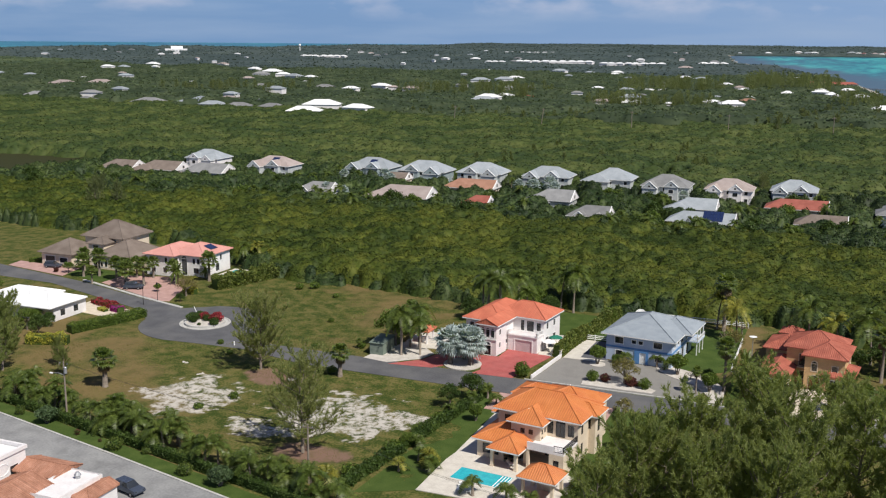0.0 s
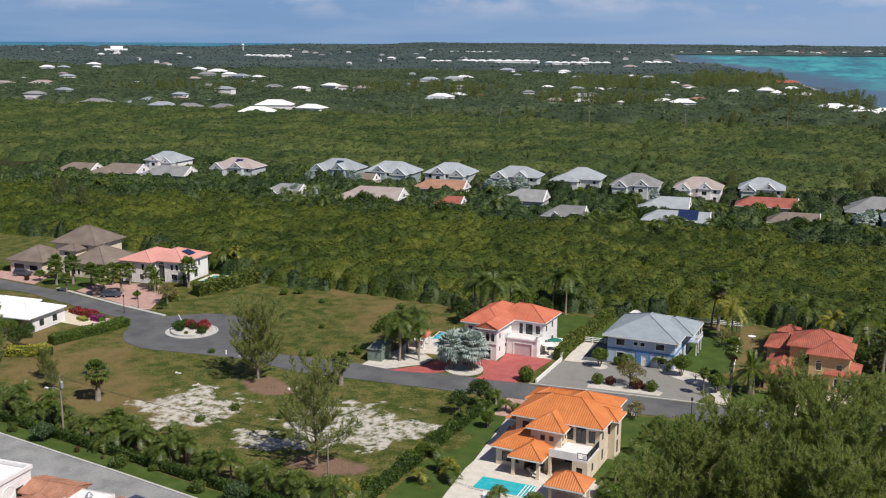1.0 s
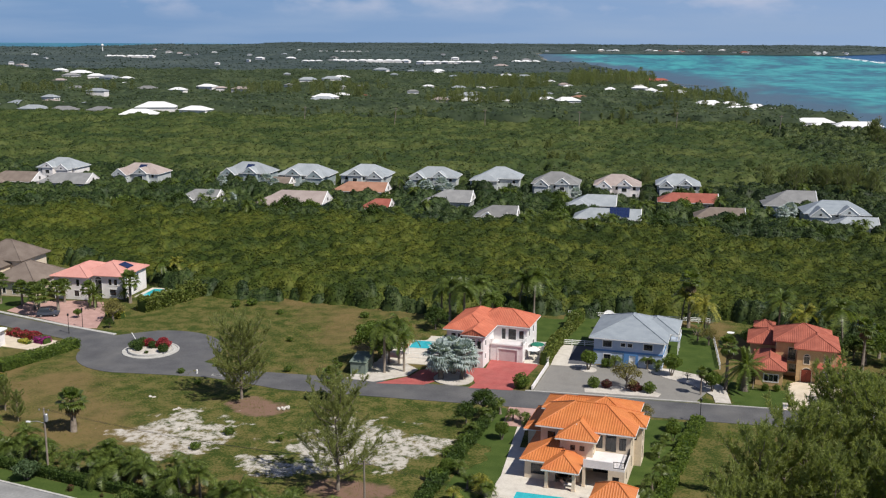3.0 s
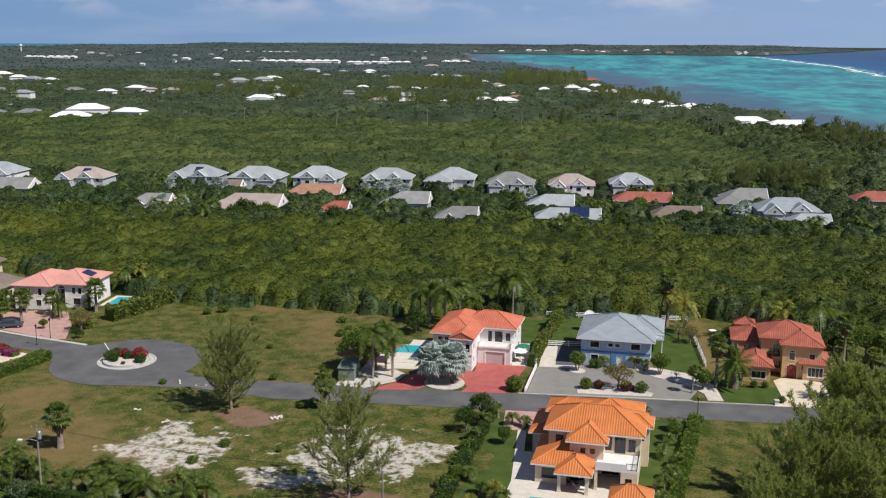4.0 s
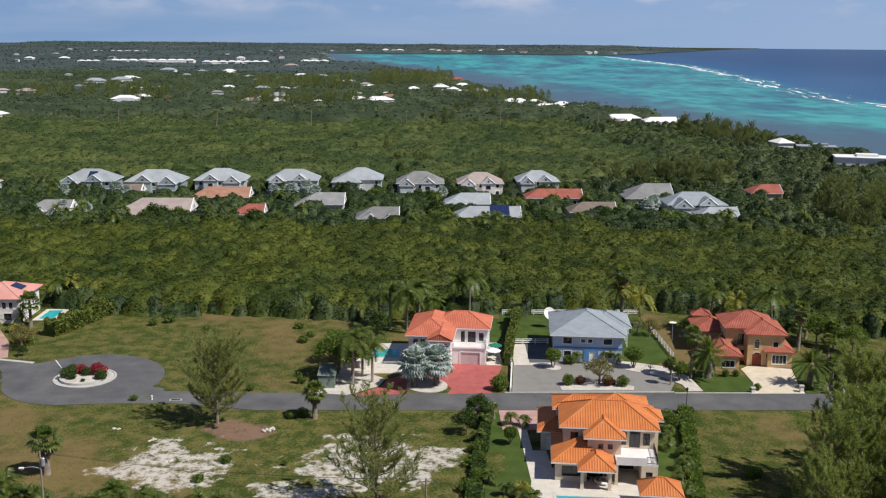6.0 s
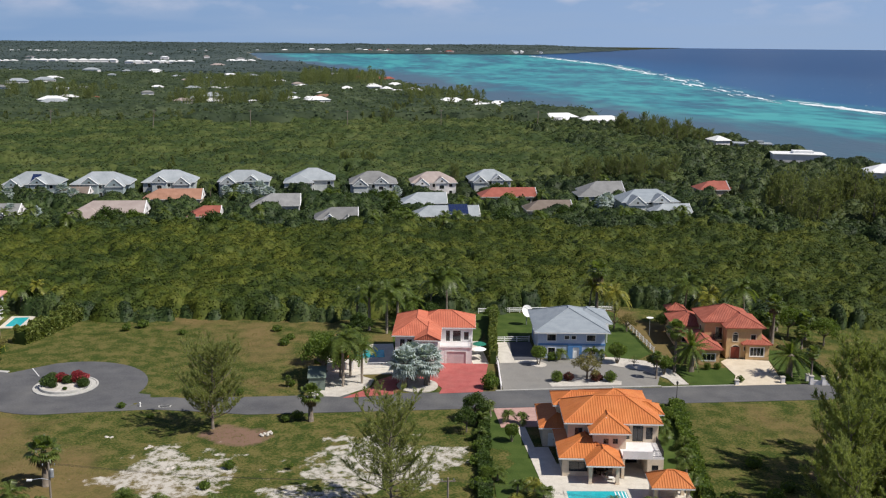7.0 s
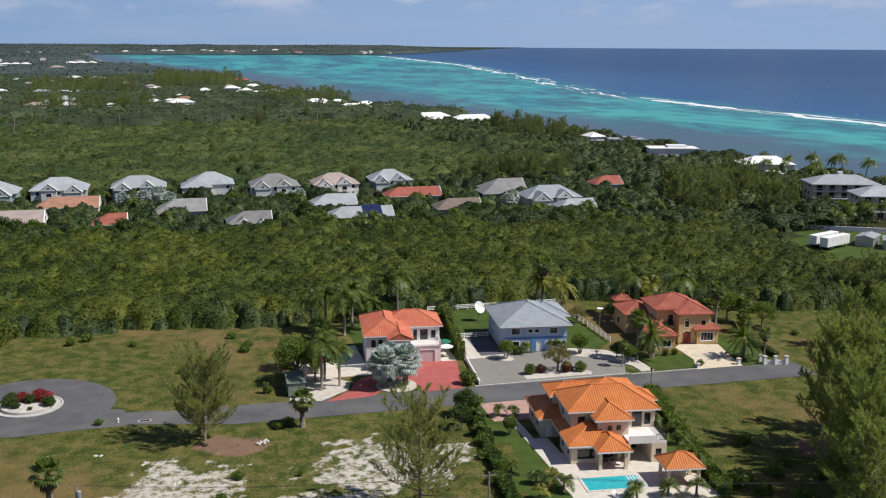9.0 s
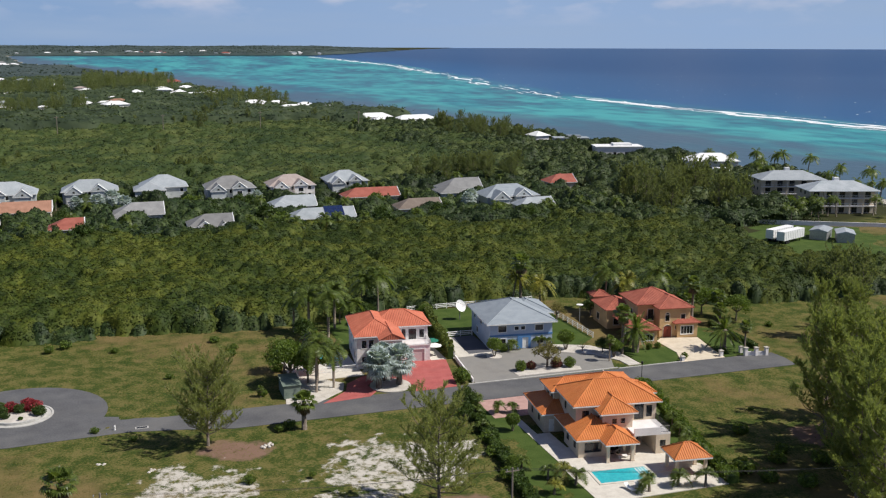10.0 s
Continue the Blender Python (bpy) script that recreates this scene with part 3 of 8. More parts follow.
ROAD_N, ROAD_S = 166.0, 158.2
RC = (-125.5, 174.2)                                   # centre of the turning circle
lane = Geo()
lane.prism([(12, ROAD_S), (12, ROAD_N), (-104, ROAD_N + 0.8)] + arc(*RC, 14.0, -18, 110, 14) + [(-137, 182.4), (-150.5, 185.8), (-174, 193.4), (-208, 200.5), (-330, 232),
           (-330, 223), (-199, 190.5), (-181, 189.5), (-146.5, 178.2)] + arc(*RC, 13.4, 190, 268, 9) + [(-118, 161.4), (-108, 161.8), (-100, 160.2), (-93, ROAD_S + 0.2)], -0.4, 0.0)
solid("road", lane, ASPHALT, "dark grey asphalt lane widening to a turning circle", "road", kind="structure")
near_road = Geo().prism([(-190, 131.5), (-190, 116), (-60, 86), (-30, 79), (-30, 94.3), (-60, 101.5), (-96.3, 110.3), (-124, 116.6)], -0.4, 0.0)
solid("road", near_road, OLD_ASPHALT, "sun-bleached pale grey asphalt street with dark patches", "road", kind="structure")


def strip(pts, wide, z0, z1, name, mat, label, category, group=""):
    """A kerb or low wall along a line."""
    g = Geo()
    for (x0, y0), (x1, y1) in zip(pts, pts[1:]):
        d = Vector((x1 - x0, y1 - y0)).normalized()
        e = 0.02
        x0, y0, x1, y1 = x0 - d.x * e, y0 - d.y * e, x1 + d.x * e, y1 + d.y * e
        nx, ny = -d.y * wide / 2, d.x * wide / 2
        g.prism([(x0 - nx, y0 - ny), (x1 - nx, y1 - ny), (x1 + nx, y1 + ny), (x0 + nx, y0 + ny)], z0, z1)
    return solid(name, g, mat, label, category, group, kind="structure")


strip([(-190, 131.6), (-124, 116.7), (-96.3, 110.4), (-60, 101.6), (-30, 94.4)], 0.35, -0.3, 0.14, "kerb", CONCRETE, "pale concrete kerb beside the street", "kerb")
strip([(-51.3, 166.6), (-22, 166.8)], 0.3, -0.3, 0.1, "kerb", CONCRETE, "pale concrete kerb edging the grey drive", "kerb")
strip([(-22, 166.3), (-8.9, 166.3)], 0.25, -0.3, 0.12, "kerb", CONCRETE, "pale concrete kerb beside the lane", "kerb")


# ---- woodland ----
def unit3(v):
    return v / np.linalg.norm(v, axis=1)[:, None]


def canopy(name, xs, ys, inside, spacing, radius, height, mat, label, leaves, leaf, seed, lift=0.55, edge=24, patch_size=28, taper=None):
    """A canopy of domed crowns on a grid, clothed in leaf sprays that lie along the domes. inside(x, y) gives the density, 0 to 1."""
    r = np.random.default_rng(seed)
    X, Y = np.meshgrid(xs, ys)
    H = np.zeros_like(X)
    step = xs[1] - xs[0]
    n = int((xs[-1] - xs[0]) * (ys[-1] - ys[0]) / spacing ** 2)
    qx, qy = r.uniform(xs[0], xs[-1], n), r.uniform(ys[0], ys[-1], n)
    ok = r.uniform(0, 1, n) < inside(qx, qy)
    qx, qy = qx[ok], qy[ok]
    rad = radius[0] + (radius[1] - radius[0]) * r.uniform(0, 1, len(qx)) ** 1.6
    patch = smooth01(0.25, 0.75, vnoise(qx / patch_size, qy / patch_size, seed + 3, 3))
    hgt = height[0] + (height[1] - height[0]) * np.clip(patch * 0.75 + r.uniform(-0.12, 0.32, len(qx)), 0, 1.1)
    if taper:
        hgt = hgt * taper(qx, qy)
    for cx, cy, cr, ch in zip(qx, qy, rad, hgt):
        i0, i1 = np.searchsorted(xs, (cx - cr, cx + cr))
        j0, j1 = np.searchsorted(ys, (cy - cr, cy + cr))
        if i1 <= i0 or j1 <= j0:
            continue
        d2 = ((X[j0:j1, i0:i1] - cx) ** 2 + (Y[j0:j1, i0:i1] - cy) ** 2) / cr ** 2
        top = np.where(d2 < 1, ch * (1 - lift) + ch * lift * np.sqrt(np.clip(1 - d2, 0, 1)), 0)
        H[j0:j1, i0:i1] = np.maximum(H[j0:j1, i0:i1], top)
    H = np.where(H > 0, H * (1 + (vnoise(X / (step * 2.2), Y / (step * 2.2), seed, 2) - 0.5) * 0.16), 0)
    jx, jy = (r.uniform(-0.3, 0.3, X.shape) * step for _ in "xy")
    Z = H + bend(X, Y) - 0.15
    cell = np.maximum.reduce([H[:-1, :-1], H[1:, :-1], H[:-1, 1:], H[1:, 1:]]) > 0
    me, _ = grid_mesh(name, X + jx, Y + jy, Z, mat, cell)
    ob = tagged(new(name, me), label, "woodland", kind="stuff")
    if leaves:
        slope_y, slope_x = np.gradient(H, step)
        jj, ii = np.nonzero(H > 0.8)
        pick = r.integers(0, len(jj), leaves)
        jj, ii = jj[pick], ii[pick]
        off = r.uniform(-0.5, 0.5, (leaves, 2)) * step
        gx_, gy_ = np.clip(slope_x[jj, ii], -3, 3), np.clip(slope_y[jj, ii], -3, 3)
        rise = np.clip(gx_ * off[:, 0] + gy_ * off[:, 1], -step, step)
        out = unit3(np.stack([-gx_, -gy_, np.ones(leaves)], -1))
        base = np.stack([X[jj, ii] + off[:, 0], Y[jj, ii] + off[:, 1], Z[jj, ii] + rise], -1) + out * (leaf * r.uniform(-0.2, 0.55, (leaves, 1)))
        face = unit3(out + r.normal(size=(leaves, 3)) * 0.3)
        a = unit3(np.cross(face, r.normal(size=(leaves, 3))))
        b = np.cross(face, a)
        sz = leaf * r.uniform(0.5, 1.2, (leaves, 1))
        tri = np.stack([base - a * sz - b * sz * 0.4, base + b * sz * 0.9, base + a * sz - b * sz * 0.4], 1)
        pad = np.pad(H, 2)
        low = np.minimum.reduce([pad[2 + dj:pad.shape[0] - 2 + dj, 2 + di:pad.shape[1] - 2 + di] for dj in (-2, 0, 2) for di in (-2, 0, 2)])
        ej, ei = np.nonzero((H > 1.0) & (low <= 0))
        if edge and len(ej):
            pick = r.integers(0, len(ej), min(edge * len(ej), 50000))
            ej, ei = ej[pick], ei[pick]
            n2 = len(ej)
            rim = np.stack([X[ej, ei], Y[ej, ei], Z[ej, ei] - H[ej, ei] * r.uniform(0, 0.95, n2)], -1) + r.normal(size=(n2, 3)) * [step * 0.9, step * 0.9, 0.15]
            a2 = unit3(r.normal(size=(n2, 3)))
            b2 = unit3(np.cross(a2, r.normal(size=(n2, 3))))
            s2 = leaf * r.uniform(0.5, 1.3, (n2, 1))
            tri = np.concatenate([tri, np.stack([rim - a2 * s2, rim + b2 * s2 * 0.7, rim + a2 * s2], 1)])
        sub = new("leaf_sprays", quads_mesh("leaf_sprays", tri, mat))
        sub.parent = ob
        sub["kind"] = "stuff"
    return ob


FRONT_X = [-500, -260, -224, -180, -150, -131, -110, -82, -57, -13, 8, 24, 48, 90, 200]
FRONT_Y = [275, 250, 247, 240, 226, 216, 218, 214, 219, 222, 212, 201, 199, 197, 195]


def in_mangrove(x, y):
    f = np.interp(x, FRONT_X, FRONT_Y) + (vnoise(x / 7, y / 7, 31) - 0.5) * 5
    e = np.interp(x, [-500, 30, 70, 200], [320, 312, 300, 285])
    east = smooth01(92, 74, x) * np.where(y > 232, smooth01(74, 64, x), 1)
    return (y > f + 2) * (y < e) * east


canopy("mangrove_thicket", np.arange(-352, 110, 0.75), np.arange(196, 322, 0.75), in_mangrove, 2.0, (1.5, 4.2), (2.6, 6.0), LEAF_MANGROVE,
       "dense low green mangrove thicket with a lumpy canopy", 560000, 0.3, 41, 0.82, patch_size=16, taper=lambda x, y: 0.72 + 0.28 * smooth01(0, 5, y - np.interp(x, FRONT_X, FRONT_Y)))


def in_middle(x, y):
    return (y > 404) * (y < 755) * (x < np.interp(y, [400, 560, 700, 760], [60, 110, 60, 40])) * (1 - 0.3 * (vnoise(x / 40, y / 25, 8) > 0.62))


canopy("mangrove_thicket", np.arange(-770, 150, 1.5), np.arange(400, 760, 1.5), in_middle, 3.2, (2.4, 5.6), (2.6, 6.6), LEAF_FLAT,
       "broad green mangrove flat beyond the second row of houses", 280000, 0.58, 42, 0.84, patch_size=26)


SHORE = [(42, 930, 16, "w"), (51, 850, 16, "w"), (72, 846, 24, "w"), (84, 742, 26, "w"), (108, 714, 30, "w"), (-10, 1290, 18, "w"), (4, 1150, 18, "w"), (-77, 985, 12, "o"), (-104, 962, 20, "w"), (-30, 1500, 60, "r"), (139, 562, 9, "w")]


def open_shore(x, y):
    """0 on and in front of the houses along the shore."""
    out = np.ones_like(x)
    for hx, hy, w, _ in SHORE:
        out = np.where((abs(x - hx) < w / 2 + 3) & (y > hy - 22) & (y < hy + 14), 0, out)
    return out


SHORE += [(-39, 1268, 16, "w"), (-38, 1106, 14, "w"), (-25, 1182, 12, "w"), (-15, 1107, 15, "w"), (25, 945, 22, "w"), (45, 865, 24, "w"), (62, 898, 16, "w"), (-71, 1184, 14, "w"), (-98, 1046, 14, "w")]
GREY_ESTATE = ((-739, 775, 26, "g"), (-668, 783, 14, "g"), (-628, 764, 15, "g"), (-576, 735, 29, "g"), (-547, 752, 19, "m"), (-511, 736, 21, "m"), (-480, 728, 21, "g"), (-448, 730, 22, "g"), (-496, 790, 15, "m"), (-596, 772, 12, "m"), (-403, 703, 27, "w"), (-560, 790, 20, "m"), (-700, 800, 20, "g"), (-650, 740, 18, "g"))
WEST_HOUSES = ((-962, 1093, 16, "w"), (-973, 1133, 15, "w"), (-880, 964, 32, "t"), (-854, 999, 32, "t"), (-764, 1057, 14, "w"), (-752, 1065, 12, "w"), (-919, 1499, 33, "w"), (-646, 1134, 18, "w"), (-576, 1054, 20, "g"), (-605, 1141, 11, "w"), (-532, 1115, 21, "w"), (-502, 1085, 12, "t"), (-472, 1071, 20, "t"), (-1386, 1787, 29, "w"), (-653, 1039, 16, "g"))
SHORE_VILLAGE = ((-335, 945, 23, "w"), (-363, 1171, 11, "g"), (-288, 1202, 12, "w"), (-218, 930, 17, "t"), (-189, 919, 18, "w"), (-218, 1153, 17, "w"), (-156, 928, 8, "w"), (-124, 965, 17, "w"), (-95, 1001, 18, "o"), (-248, 1604, 23, "w"), (-161, 1388, 16, "w"), (-49, 1479, 34, "r"), (-88, 1660, 19, "w"), (-39, 1233, 17, "w"), (-18, 1108, 18, "w"), (18, 926, 12, "w"))


def open_far(x, y):
    """0 on and in front of the distant houses."""
    out = np.ones_like(x)
    for hx, hy, w, _ in GREY_ESTATE + WEST_HOUSES + SHORE_VILLAGE + ((-410, 745, 34, "w"), (-372, 735, 26, "w")):
        out = np.where((abs(x - hx) < w * 0.5 + 5) & (y > hy - 34) & (y < hy + 13), 0, out)
    return out


def in_far(x, y):
    return open_shore(x, y) * open_far(x, y) * (y > 700 + 60 * vnoise(x / 50, x * 0, 77, 3)) * (sea_depth(x, y) < -22) * (0.45 + 0.55 * (vnoise(x / 120, y / 60, 9) > 0.45))


canopy("far_woodland", np.arange(-1500, 330, 4.0), np.arange(690, 1720, 4.0), in_far, 5.0, (4, 8), (3, 10), LEAF_FAR_HAZE, "mid-green woodland between distant houses", 170000, 1.3, 43, 0.6, patch_size=75)
canopy("far_woodland", np.arange(-2700, -1470, 9.0), np.arange(650, 1740, 9.0), lambda x, y: (y > 0) * 0.9, 9.5, (8, 14), (5, 11), LEAF_FAR_HAZE, "mid-green woodland beyond the mangroves", 30000, 2.2, 45, patch_size=100)
# the haze over this farthest land is in its leaf colour
canopy("far_woodland", np.arange(-4400, 900, 13.0), np.arange(1690, 4700, 13.0), lambda x, y: (sea_depth(x, y) < -35) * (0.7 + 0.3 * (vnoise(x / 260, y / 110, 19) > 0.45)), 13, (9, 22), (1.5, 9), LEAF_HORIZON_HAZE,
       "scrub and woodland reaching to the horizon, greyed by haze in its colour", 60000, 3.2, 44, 0.7, 0, 190)


# ---- buildings ----
def facade(g, origin, along, length, z0, z1, holes, thick=0.2):
    """One wall with openings: outer and inner skin, and the reveals. holes: (from, to, sill, head)."""
    d = Vector(along)
    inward = Vector((-d.y, d.x, 0))
    o = Vector(origin)
    us = sorted({0.0, length, *(h[0] for h in holes), *(h[1] for h in holes)})
    zs = sorted({z0, z1, *(h[2] for h in holes), *(h[3] for h in holes)})

    def pt(u, z, depth):
        q = o + d * u + inward * depth
        return (q.x, q.y, z)

    for ua, ub in zip(us, us[1:]):
        for za, zb in zip(zs, zs[1:]):
            um, zm = (ua + ub) / 2, (za + zb) / 2
            if not any(h[0] < um < h[1] and h[2] < zm < h[3] for h in holes):
                g.poly(pt(ua, za, 0), pt(ub, za, 0), pt(ub, zb, 0), pt(ua, zb, 0))
                g.poly(pt(ub, za, thick), pt(ua, za, thick), pt(ua, zb, thick), pt(ub, zb, thick))
    for ua, ub, za, zb in holes:
        g.poly(pt(ua, za, 0), pt(ua, zb, 0), pt(ua, zb, thick), pt(ua, za, thick))
        g.poly(pt(ub, zb, 0), pt(ub, za, 0), pt(ub, za, thick), pt(ub, zb, thick))
        g.poly(pt(ua, zb, 0), pt(ub, zb, 0), pt(ub, zb, thick), pt(ua, zb, thick))
        g.poly(pt(ub, za, 0), pt(ua, za, 0), pt(ua, za, thick), pt(ub, za, thick))


SIDES = {"s": (0, 0), "e": (1, 90), "n": (2, 180), "w": (3, 270)}


def window_unit(house, m, w, h, frame_mat, cols=2, rows=1, arch=False, surround=None, pane_mat=None):
    """A framed window in the local plane x (along), z (up), y inwards."""
    f, g = 0.06, Geo()
    g.box(0, 0.06, 0, w, 0.14, f).box(0, 0.06, h - f, w, 0.14, h).box(0, 0.06, f, f, 0.14, h - f).box(w - f, 0.06, f, w, 0.14, h - f)
    for i in range(1, cols):
        g.box(w * i / cols - 0.03, 0.07, f, w * i / cols + 0.03, 0.13, h - f)
    for i in range(1, rows):
        g.box(f, 0.075, h * i / rows - 0.025, w - f, 0.125, h * i / rows + 0.025)
    win = part("window", g, frame_mat, house, at=m)
    part("pane", Geo().box(f * 0.5, 0.095, f * 0.5, w - f * 0.5, 0.105, h - f * 0.5), pane_mat or GLASS, win)
    if surround:
        s, t = Geo(), 0.14
        s.box(-t, -0.05, -t, w + t, 0.002, -0.002).box(-t, -0.05, h + 0.002, w + t, 0.002, h + t)
        s.box(-t, -0.045, 0, -0.002, 0.002, h).box(w + 0.002, -0.045, 0, w + t, 0.002, h)
        part("window_surround", s, surround, win)
    if arch:
        a = Geo()
        n = 10
        for i in range(n):
            w0, w1 = math.pi * i / n, math.pi * (i + 1) / n
            r0, r1 = w / 2, w / 2 + 0.16
            q = [(w / 2 + r * math.cos(v), h + r * math.sin(v)) for r, v in ((r0, w0), (r1, w0), (r1, w1), (r0, w1))]
            k = len(a.v)
            a.v += [(x, -0.06, z) for x, z in q] + [(x, 0.0, z) for x, z in q]
            a.f += [(k, k + 1, k + 2, k + 3), (k, k + 4, k + 5, k + 1), (k + 2, k + 6, k + 7, k + 3), (k + 1, k + 5, k + 6, k + 2), (k + 3, k + 7, k + 4, k)]
        part("arch_moulding", a, surround or frame_mat, win)
        half = Geo()
        half.poly((w / 2, -0.012, h), *[(w / 2 + w / 2 * math.cos(math.pi * i / n), -0.012, h + w / 2 * math.sin(math.pi * i / n)) for i in range(n + 1)])
        part("pane", half, pane_mat or GLASS, win)
    return win


def block(house, x0, y0, x1, y1, z0, z1, mat, openings=(), frame_mat=None, surround=None, name="wall", label=""):
    """Four walls round a plan, with openings {side: [(from, width, sill, height, kind, ...)]} kind: window, arch, door, garage, open."""
    g = Geo()
    openings = dict(openings)
    runs = {"s": ((x0, y0, 0), (1, 0, 0), x1 - x0), "e": ((x1, y0, 0), (0, 1, 0), y1 - y0), "n": ((x1, y1, 0), (-1, 0, 0), x1 - x0), "w": ((x0, y1, 0), (0, -1, 0), y1 - y0)}
    for side, (o, d, length) in runs.items():
        holes = [(q[0], q[0] + q[1], z0 + q[2], z0 + q[2] + q[3]) for q in openings.get(side, ())]
        facade(g, o, d, length, z0, z1, holes)
    ob = part(name, g, mat, house, label)
    for side, (o, d, length) in runs.items():
        for q in openings.get(side, ()):
            kind = q[4] if len(q) > 4 else "window"
            m = pose(o[0] + d[0] * q[0], o[1] + d[1] * q[0], z0 + q[2], 0, 0, SIDES[side][1])
            if kind == "window" or kind == "arch":
                window_unit(house, m, q[1], q[3], frame_mat or TRIM_WHITE, q[5] if len(q) > 5 else 2, 1, kind == "arch", surround)
            elif kind == "door":
                panel_door(house, m, q[1], q[3], q[5] if len(q) > 5 else WOOD_RED, surround)
            elif kind == "garage":
                garage_door(house, m, q[1], q[3], q[5] if len(q) > 5 else GARAGE_PINK, surround)
    return ob


def panel_door(house, m, w, h, mat, surround=None):
    d = part("door", Geo().box(0.01, 0.08, 0, w - 0.01, 0.14, h - 0.01), mat, house, at=m)
    panel = Geo().box(w * 0.12, 0.055, h * 0.06, w * 0.44, 0.079, h * 0.32).mesh("panel", mat)
    for i in range(2):
        for j in range(3):
            part("panel", panel, mat, d, at=pose(w * 0.44 * i, 0, h * 0.32 * j))
    part("door_handle", Geo().box(w * 0.88, 0.0, h * 0.46, w * 0.93, 0.08, h * 0.52), METAL_DARK, d)
    if surround:
        part("door_surround", Geo().box(-0.15, -0.05, 0, -0.002, 0.002, h).box(w + 0.002, -0.05, 0, w + 0.15, 0.002, h).box(-0.15, -0.055, h, w + 0.15, 0.002, h + 0.16), surround, d)
    return d


def garage_door(house, m, w, h, mat, surround=None):
    d = part("garage_door", Geo().box(0.02, 0.1, 0, w - 0.02, 0.12, h), mat, house, at=m)
    panel = Geo().box(0.01, 0.08, 0.012, w - 0.01, 0.098, h / 5 - 0.012).mesh("panel", mat)
    for i in range(5):
        part("panel", panel, mat, d, at=pose(0, 0, h * i / 5))
    if surround:
        part("door_surround", Geo().box(-0.22, -0.07, 0, -0.002, 0.002, h).box(w + 0.002, -0.07, 0, w + 0.22, 0.002, h).box(-0.22, -0.075, h, w + 0.22, 0.002, h + 0.22), surround, d)
    return d


def slope_ribs(g, pts, eave, pitch=0.34, high=0.05):
    """Rows of barrel tiles running up a convex roof slope. eave: the two ends of its lower edge."""
    a, b = Vector(eave[0]), Vector(eave[1])
    along = (b - a).normalized()
    pts = [Vector(p) for p in pts]
    nrm = (pts[1] - pts[0]).cross(pts[2] - pts[0]).normalized()
    if nrm.z < 0:
        nrm = -nrm
    up = nrm.cross(along)
    if up.z < 0:
        up = -up
    flat = [((p - a).dot(along), (p - a).dot(up)) for p in pts]
    lo, hi = min(q[0] for q in flat), max(q[0] for q in flat)
    u = lo + pitch * 0.5
    while u < hi:
        cuts = []
        for (u0, v0), (u1, v1) in zip(flat, flat[1:] + flat[:1]):
            if (u0 - u) * (u1 - u) < 0:
                cuts.append(v0 + (v1 - v0) * (u - u0) / (u1 - u0))
        if len(cuts) >= 2 and max(cuts) - min(cuts) > 0.25:
            v0, v1 = min(cuts), max(cuts)
            p, q = a + along * u + up * v0, a + along * u + up * v1
            w = along * pitch * 0.3
            g.poly(p - w, q - w, q + nrm * high, p + nrm * high)
            g.poly(p + nrm * high, q + nrm * high, q + w, p + w)
            g.poly(p - w, p + nrm * high, p + w)
        u += pitch


